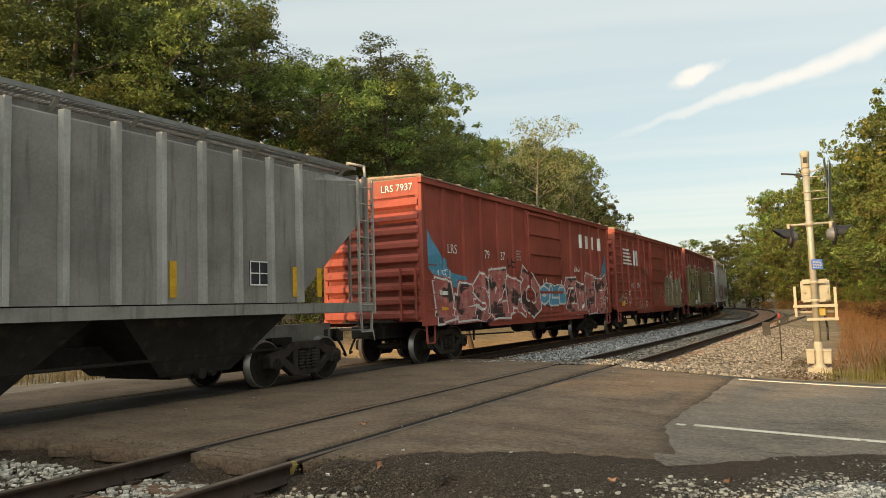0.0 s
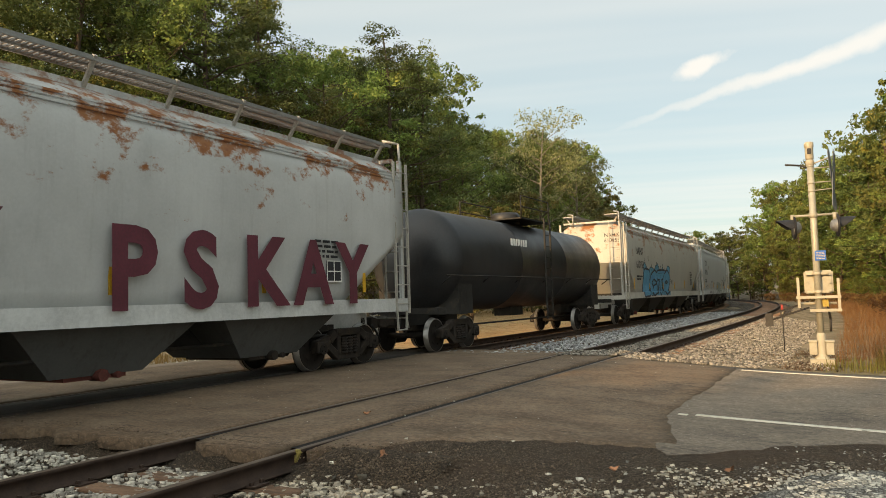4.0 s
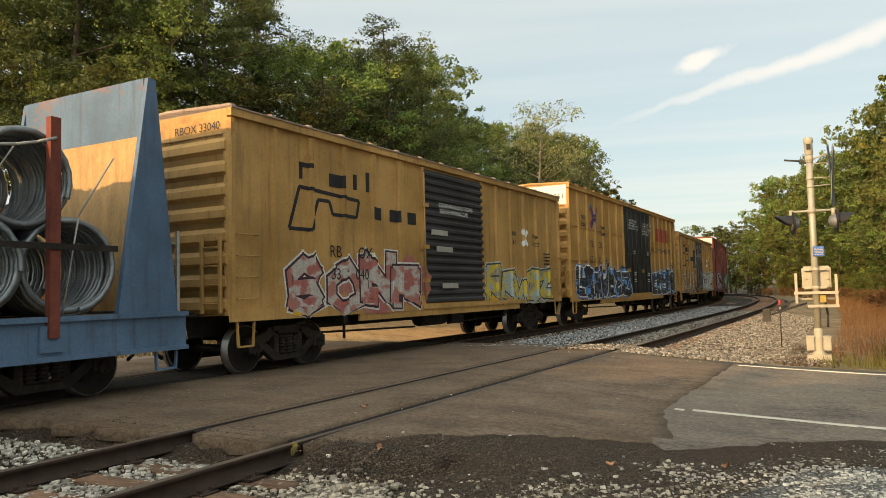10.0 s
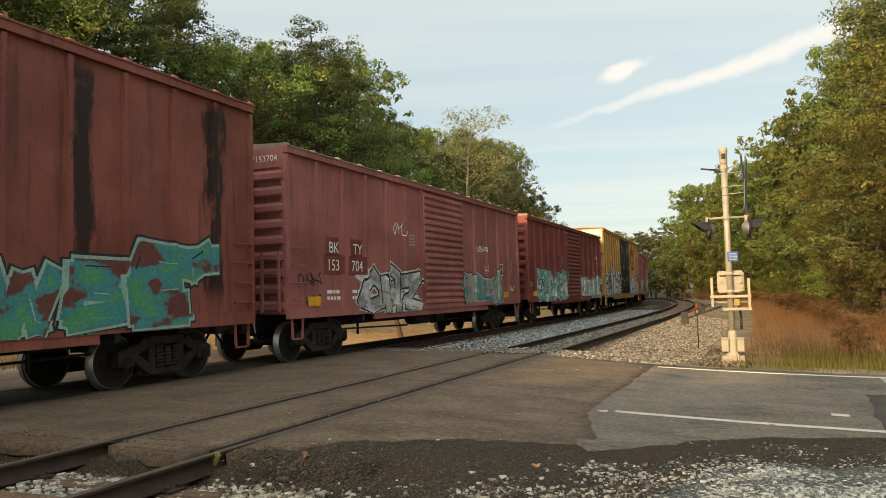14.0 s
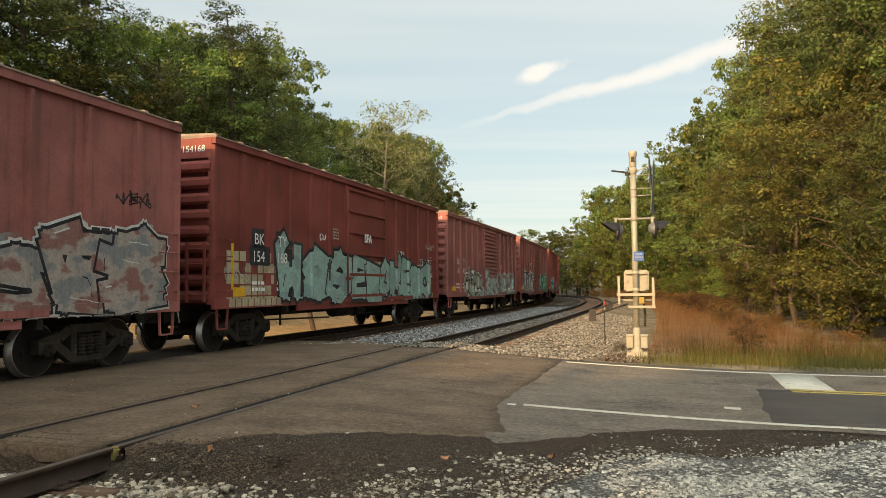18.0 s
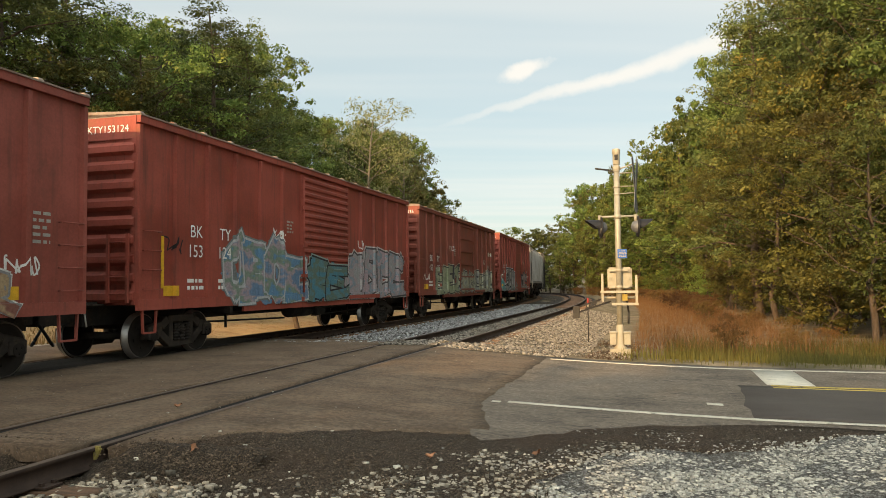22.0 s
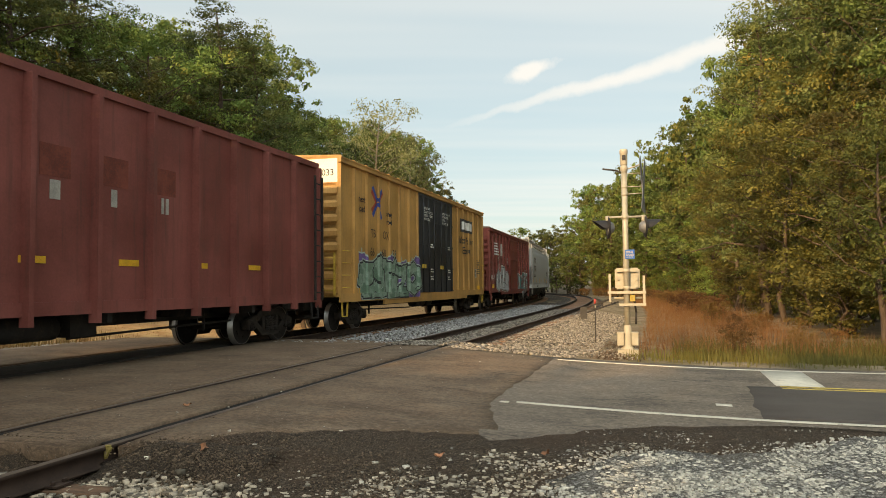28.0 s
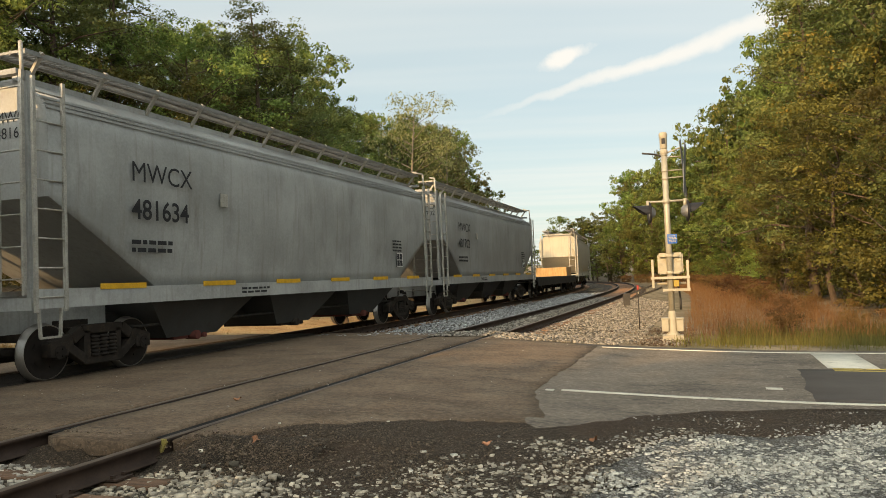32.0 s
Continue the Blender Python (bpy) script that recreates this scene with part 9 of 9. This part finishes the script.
    c = rail_yellow("20375", [(-6.4, -1.6, 1.0, 2.2, TAN_S, (0.26, 0.15, 0.09), (0.40, 0.30, 0.22), (0.30, 0.22, 0.15), dict(rim=(0.42, 0.36, 0.30))), (1.7, 7.3, 1.0, 2.5, SILVER_S, (0.42, 0.41, 0.37), (0.06, 0.05, 0.05), dict(rim=(0.45, 0.43, 0.38), cell=1.1)), (-1.4, 1.6, 1.1, 4.0, (0.06, 0.06, 0.07), BLACK_S, (0.30, 0.31, 0.32), dict(rim=(0.12, 0.13, 0.14), cell=0.9))], "faded yellow boxcar with heavy grey graffiti", wear=0.5, seed=10)
    couple(c, 203.73, 218.89)
    body = paint("rust_red_paint", (0.235, 0.066, 0.046), 0.6, 0.2, 0.6, streak=(0.012, 0.009, 0.008), spots=((-7.3, 0.8, 1.0, 5.0), (-4.9, 0.5, 1.6, 5.0), (-2.2, 0.6, 1.0, 5.0), (3.3, 0.7, 1.0, 5.0), (5.4, 0.4, 1.4, 5.0), (8.2, 0.5, 1.2, 5.0)))
    c = boxcar(18.5, 5.2, body, "tall rust-red boxcar streaked with black and grey graffiti", door=(-1.9, 5.0), kind="double", white_end=True, ribs=8, sill=0.92, roof_mat=body)
    for k, zone in enumerate([(-5.9, 3.4, 0.9, 2.35, GREY_S, SILVER_S, (0.15, 0.06, 0.05), BLACK_S, BLACK_S), (3.9, 7.4, 0.9, 2.2, GREEN_S, TEAL_S, (0.15, 0.05, 0.04), MINT_S)]):
        graffiti(c, 61 + k, *zone)
    for k, a in enumerate(("TO", "BX")):
        plates(c, [("placard", -7.95 + k * 0.98, 2.42, 0.62, 0.42, M_PALE_PANEL)], SIDE_Y)
        lettering(c, a, -7.9 + k * 0.98, 2.5, 0.36, M_INK, SIDE_Y - 0.012)
    for k, a in enumerate(("88", "91", "72")):
        plates(c, [("placard", -7.95 + k * 0.98, 1.85, 0.58, 0.42, M_PALE_PANEL)], SIDE_Y)
        lettering(c, a, -7.9 + k * 0.98, 1.93, 0.36, M_INK, SIDE_Y - 0.012)
    lettering(c, "BX 889172", 0.65, 4.62, 0.29, M_INK, -9.25 + 0.02 - 0.04, end=True)
    plates(c, [("reflector", x, 1.25, 0.10, 0.6, M_REFLECT) for x in (-8.4, -5.0, -2.2, 3.6)] + [("reflector", -8.0, 1.25, 0.5, 0.2, M_REFLECT)], SIDE_Y - 0.004)
    for x in (-0.9, 1.7):
        bars(c, x, 4.1, 4, 0.9, 0.06, M_WHITE, SIDE_Y - 0.09, "door_stencil", 4)
    couple(c, 220.18, 238.31)
    c = red_boxcar("153704", PINKISH, [(-4.6, -1.3, 0.9, 2.2, WHITE_S, SILVER_S, GREY_S, (0.4, 0.38, 0.34), BLACK_S), (1.9, 5.6, 1.0, 2.1, TEAL_S, GREY_S, (0.3, 0.3, 0.26), (0.4, 0.42, 0.38))], "faded pinkish-red boxcar with white block graffiti", door="corrugated", box=M_STAKE, seed=11)
    couple(c, 239.52, 254.90)
    c = red_boxcar("", DEEP, [(-6.2, -1.3, 0.9, 2.3, MINT_S, TEAL_S, WHITE_S, (0.3, 0.36, 0.34)), (1.9, 7.2, 0.9, 2.2, SILVER_S, MINT_S, WHITE_S, GREY_S)], "dark red boxcar with pale green graffiti", door="corrugated", seed=12)
    lettering(c, "516", -6.3, 2.1, 0.34, M_WHITE, SIDE_Y - 0.006)
    lettering(c, "643", -5.2, 2.1, 0.34, M_WHITE, SIDE_Y - 0.006)
    couple(c, 256.43, 271.09)
    c = gold_hicube("664410", [(-8.8, -1.9, 0.95, 2.5, (0.40, 0.40, 0.38), SILVER_S, (0.3, 0.3, 0.3), BLACK_S, dict(cell=0.9, style="block")), (3.3, 8.4, 0.95, 2.3, (0.32, 0.36, 0.42), (0.42, 0.44, 0.46), (0.42, 0.36, 0.15), BLACK_S, dict(wash=(0.33, 0.34, 0.37), rim=(0.42, 0.44, 0.48), style="round", cell=1.5))], "tall yellow boxcar with black doors and grey lettered graffiti", logo=False, seed=13, panels=False)
    couple(c, 272.45, 290.70)
    c = red_boxcar("153699", PINKISH, [(-4.9, -1.2, 0.9, 2.3, ORANGE_S, YELLOW_S, SKY_S, PURPLE_S, GREEN_S), (-0.9, 7.2, 0.9, 2.4, (0.25, 0.12, 0.1), (0.36, 0.3, 0.26), GREY_S, BLACK_S)], "faded pinkish-red boxcar with orange and purple graffiti", door="corrugated", seed=14)
    couple(c, 291.91, 307.19)
    c = red_boxcar("154168", DEEP, [(-4.9, -0.9, 0.95, 2.45, (0.26, 0.36, 0.33), MINT_S, (0.22, 0.31, 0.30), BLACK_S, dict(rim=(0.05, 0.04, 0.04), cell=1.3, cloud=0.3)), (-0.8, 6.6, 0.95, 2.35, MINT_S, (0.24, 0.34, 0.31), BLACK_S, dict(rim=(0.06, 0.05, 0.05), cell=1.1, cloud=0.3))], "dark red boxcar with mint-green chequered graffiti", box=M_TAG, seed=15, yellow=True)
    lettering(c, "SFA", 0.0, 2.75, 0.36, M_WHITE, SIDE_Y - 0.105, "spray_mark", 0.03)
    # sprayed chequers behind the letters
    bm = bmesh.new()
    g = random.Random(8)
    for k in range(56):
        for r in range(5):
            if (k < 10 or k > 48 or r > 3) and g.random() < 0.72:
                x, z = -7.1 + k * 0.25, 0.98 + r * 0.25
                bm.faces.new([bm.verts.new((px, -2.0, pz)) for px, pz in ((x, z), (x + 0.21, z), (x + 0.21, z + 0.21), (x, z + 0.21))])
    laid_on_side(bm, c)
    tagged(part("sprayed_chequers", bm, spray_paint(((0.42, 0.36, 0.24), (0.34, 0.28, 0.19))), c, "cream sprayed chequers", fix=False), kind="stuff")
    couple(c, 308.40, 323.47)
    c = red_boxcar("151412", PINKISH, [(-4.7, -1.2, 0.9, 2.2, WHITE_S, BLACK_S, TAN_S, MINT_S, (0.5, 0.5, 0.47)), (-0.9, 6.9, 0.9, 2.1, MINT_S, WHITE_S, GREY_S, (0.2, 0.08, 0.08), (0.15, 0.2, 0.16))], "faded pinkish-red boxcar with black and white graffiti", door="corrugated", seed=16)
    couple(c, 324.87, 340.16)
    c = red_boxcar("152169", (0.205, 0.068, 0.062), [(-5.6, -1.2, 0.9, 2.35, SILVER_S, (0.3, 0.32, 0.3), (0.14, 0.2, 0.22), (0.4, 0.2, 0.16), (0.05, 0.05, 0.06)), (2.0, 7.0, 0.9, 2.3, GREEN_S, (0.06, 0.2, 0.13), MINT_S, BLACK_S)], "faded red boxcar with green bubble graffiti", door="corrugated", seed=17, box=M_TAG)
    couple(c, 341.50, 356.80)
    c = red_boxcar("153301", (0.195, 0.05, 0.04), [(-5.0, -1.0, 0.9, 2.25, SKY_S, TEAL_S, (0.3, 0.42, 0.44), BLACK_S), (1.8, 6.2, 0.9, 1.7, TAN_S, (0.2, 0.08, 0.06), GREY_S)], "red boxcar with pale blue graffiti", door="corrugated", seed=18)
    couple(c, 358.10, 373.41)
    c = red_boxcar("153124", RED, [(-4.8, -1.1, 0.93, 2.5, (0.10, 0.22, 0.34), (0.17, 0.23, 0.18), (0.33, 0.26, 0.28), (0.12, 0.20, 0.30), SILVER_S, dict(rim=(0.15, 0.17, 0.17), cell=1.05)), (2.0, 7.0, 0.93, 2.6, (0.40, 0.29, 0.31), (0.20, 0.26, 0.30), (0.34, 0.27, 0.28), (0.30, 0.30, 0.30), (0.07, 0.06, 0.06), dict(rim=(0.50, 0.46, 0.45), cell=1.2)), (-0.9, 1.6, 0.95, 2.1, (0.06, 0.20, 0.26), (0.11, 0.16, 0.13), (0.09, 0.20, 0.22), BLACK_S, dict(rim=(0.24, 0.30, 0.28), cell=1.2))], "red boxcar with pale pink and slate-blue graffiti", door="corrugated", seed=19, yellow=True)
    couple(c, 374.62, 390.03)
    c = red_boxcar("152435", BROWN, [(-5.0, -1.1, 0.95, 2.2, (0.24, 0.27, 0.17), (0.32, 0.34, 0.24), BLACK_S, dict(rim=(0.38, 0.38, 0.3))), (-0.9, 6.8, 0.95, 2.1, (0.3, 0.28, 0.2), (0.34, 0.36, 0.28), GREY_S, BLACK_S, dict(rim=(0.36, 0.34, 0.28)))], "weathered red boxcar with khaki graffiti", seed=20, box=M_STAKE)
    couple(c, 391.33, 406.54)
    c = red_boxcar("154206", (0.205, 0.046, 0.036), [(-6.9, -5.6, 0.93, 1.7, TEAL_S, (0.16, 0.30, 0.31), SILVER_S, dict(rim=TEAL_S, cell=0.6, style="round", cloud=1.6, behind=(TEAL_S, (0.2, 0.34, 0.34), TEAL_S))), (-5.4, -1.0, 0.93, 2.45, (0.22, 0.21, 0.20), (0.17, 0.16, 0.155), (0.27, 0.26, 0.25), BLACK_S, dict(rim=SILVER_S, cell=1.0, cloud=1.1, behind=(TEAL_S, (0.12, 0.26, 0.27), TEAL_S))), (1.9, 5.6, 0.93, 2.15, (0.24, 0.23, 0.22), (0.2, 0.14, 0.13), (0.28, 0.27, 0.26), BLACK_S, dict(rim=(0.04, 0.035, 0.035), cloud=0))], "red boxcar with grey and teal graffiti", seed=21, marks=dict(z=2.43, x=-6.02, apart=0.84, drop=0.38))
    couple(c, 408.04, 423.43)
    c = hopper(16.5, paint("dusty_hopper_paint", (0.25, 0.238, 0.21), 0.7, 0.1, 0.65, streak=(0.11, 0.09, 0.075)), "dusty grey ribbed covered hopper with black outlet bays", top=4.35, ribs=15, cap=paint("pale_rib_tone", (0.40, 0.385, 0.345), 0.4, 0.1, 0.6), low=1.62, sill=1.45, bay_mat=M_BLACK, bays=3, knee=3.3, slope=2.2, board=0.2)
    for k, ch in enumerate("XTRA"):
        bars(c, 2.12, 3.55 - k * 0.42, 1, 0.3, 0.26, M_WHITE, -1.475, "owner_mark", k)
    lettering(c, "48", -3.2, 1.9, 0.34, M_GREY_LADDER, -1.475)
    lettering(c, "129", -2.1, 1.9, 0.34, M_GREY_LADDER, -1.475)
    plates(c, [("reflector", x, 1.7, 0.10, 0.62, M_REFLECT) for x in (-5.6, -0.2, 2.9, 5.4)], -1.475)
    couple(c, 424.93, 441.57)
    c = chip_gondola(20.4, paint("black_gondola_paint", (0.062, 0.058, 0.054), 0.5, 0.1, 0.7), "dark grey high-side gondola heaped with wood chips", top=4.6, ribs=19)
    lettering(c, "DJJX", 0.55, 4.05, 0.24, M_WHITE, -10.2 - 0.10, end=True)
    couple(c, 442.88, 464.39)
    c = chip_gondola(18.0, paint("red_gondola_paint", (0.200, 0.054, 0.042), 0.5, 0.15, 0.6), "red high-side gondola filled with wood chips", top=4.62, ribs=14, heap=0.24)
    lettering(c, "DJJX", -8.6, 2.55, 0.42, M_WHITE, -1.46, bold=0.012)
    lettering(c, "139", -8.55, 2.1, 0.42, M_WHITE, -1.46, bold=0.012)
    lettering(c, "752", -7.25, 2.1, 0.42, M_WHITE, -1.46, bold=0.012)
    for k in range(5):
        bars(c, -2.9 + k * 1.33, 2.75, 1, 0.22, 0.30, M_GREY_LADDER, -1.455, "worn_numeral", k)
        plates(c, [("faded_patch", -3.1 + k * 1.33, 3.1, 0.62, 0.5, M_STAKE)], -1.449)
    couple(c, 465.94, 483.89)
    c = gold_hicube("666033", [(-7.6, -1.9, 0.95, 2.3, (0.17, 0.26, 0.19), (0.24, 0.33, 0.26), (0.12, 0.20, 0.14), BLACK_S, dict(wash=PURPLE_S, rim=(0.36, 0.44, 0.38), cell=1.1, style="block"))], "tall yellow boxcar with black doors and green graffiti", seed=22, panels=False, emblem="panel")
    couple(c, 485.19, 503.91)
    c = red_boxcar("", (0.155, 0.036, 0.03), [(-5.6, -1.3, 0.95, 2.35, SILVER_S, (0.36, 0.36, 0.36), SILVER_S, (0.10, 0.09, 0.09), dict(style="round", glyphs=(6, 13, 8), cell=1.4, rim=(0.42, 0.42, 0.42), cloud=0.3)), (2.2, 6.4, 0.9, 2.2, TEAL_S, (0.16, 0.06, 0.05), (0.2, 0.3, 0.3), GREY_S)], "dark red boxcar with a white striped emblem and silver graffiti", seed=23, hribs=True)
    stripes_logo(c, -6.2, 3.1, M_WHITE)
    lettering(c, "NS", -5.2, 2.78, 0.34, M_WHITE, SIDE_Y - 0.006)
    lettering(c, "413", -5.2, 2.32, 0.34, M_WHITE, SIDE_Y - 0.006)
    lettering(c, "072", -4.12, 2.32, 0.34, M_WHITE, SIDE_Y - 0.006)
    couple(c, 505.18, 520.58)
    c = grey_hopper(18.4, "395739", "DAKX", (0.44, 0.455, 0.445), "pale grey covered hopper with dark stencilled placards", seed=24)
    plates(c, [("placard", -7.4, 3.05, 1.5, 0.5, M_GREY_LADDER), ("placard", -7.4, 2.42, 1.95, 0.5, M_GREY_LADDER)], -1.565)
    couple(c, 521.76, 540.23)
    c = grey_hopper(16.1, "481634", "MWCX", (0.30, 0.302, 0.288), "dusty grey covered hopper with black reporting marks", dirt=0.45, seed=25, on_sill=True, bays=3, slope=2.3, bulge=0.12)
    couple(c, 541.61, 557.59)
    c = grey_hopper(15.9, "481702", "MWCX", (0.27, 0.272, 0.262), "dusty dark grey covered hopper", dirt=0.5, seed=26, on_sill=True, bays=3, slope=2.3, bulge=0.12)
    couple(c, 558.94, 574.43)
    c = thing("flat_car", "low grimy flat car carrying a short plank load", "freight car", "freight train")
    bm = bmesh.new()
    quad_box(bm, -8.4, 8.4, -1.4, 1.4, 1.0, 1.2)
    quad_box(bm, -8.4, 8.4, -1.46, -1.38, 0.7, 1.2)
    quad_box(bm, -8.4, 8.4, 1.38, 1.46, 0.7, 1.2)
    part("deck", bm, M_BLACK, c)
    bm = bmesh.new()
    quad_box(bm, 5.2, 7.9, -1.2, 1.2, 1.2, 1.85)
    part("crate", bm, M_PLY, c)
    underframe(c, 16.8, 0.9)
    for s in (-1, 1):
        end_gear(c, s * 8.4, s)
        add_bogie(c, s * 6.5)
    c["h"] = 8.4
    couple(c, 575.8, 592.6)
    c = grey_hopper(18.0, "", "", (0.42, 0.39, 0.32), "cream covered hopper with open rusty end bays", dirt=0.3, seed=27)
    couple(c, 593.9, 611.9)


build_train()


def motions():
    """The train runs along the far track at a steady pace; the wheels turn with it."""
    poses = {}
    for car, at in CONSIST:
        b = car["h"] - 1.8
        rows = []
        times = sorted({round(t, 3) for t in np.arange(0, 32.01, 4.0)} | {round(t, 3) for t in np.arange(0, 32.01, 0.4) if -70 < at - SPEED * t < 190} | {32.0})
        for t in times:
            d = at - SPEED * t
            p, q = on_train_track(d - b), on_train_track(d + b)
            c = (p + q) / 2
            a = math.degrees(math.atan2(q[1] - p[1], q[0] - p[0]))
            rows.append((t, pose(c[0], c[1], 0, 0, 0, a)))
        walk(car, rows)
        poses[car.name] = at
    for ws, car, w in WHEELSETS:
        at = poses[car.name]
        t0, t1 = max(0.0, (at - 45) / SPEED), min(32.0, (at + 22) / SPEED)
        if t1 <= t0:
            continue
        rows = []
        f0, f1 = int(t0 * FPS), int(t1 * FPS)
        for f in ([0] if f0 > 0 else []) + list(range(f0, f1 + 1)) + ([32 * FPS] if f1 < 32 * FPS else []):
            turn = -math.degrees(SPEED * min(max(f, f0), f1) / FPS / WHEEL_R)
            rows.append((f / FPS, pose(w, 0, WHEEL_R) @ Matrix.Rotation(radians(turn % 360), 4, "Y")))
        walk(ws, rows)


motions()
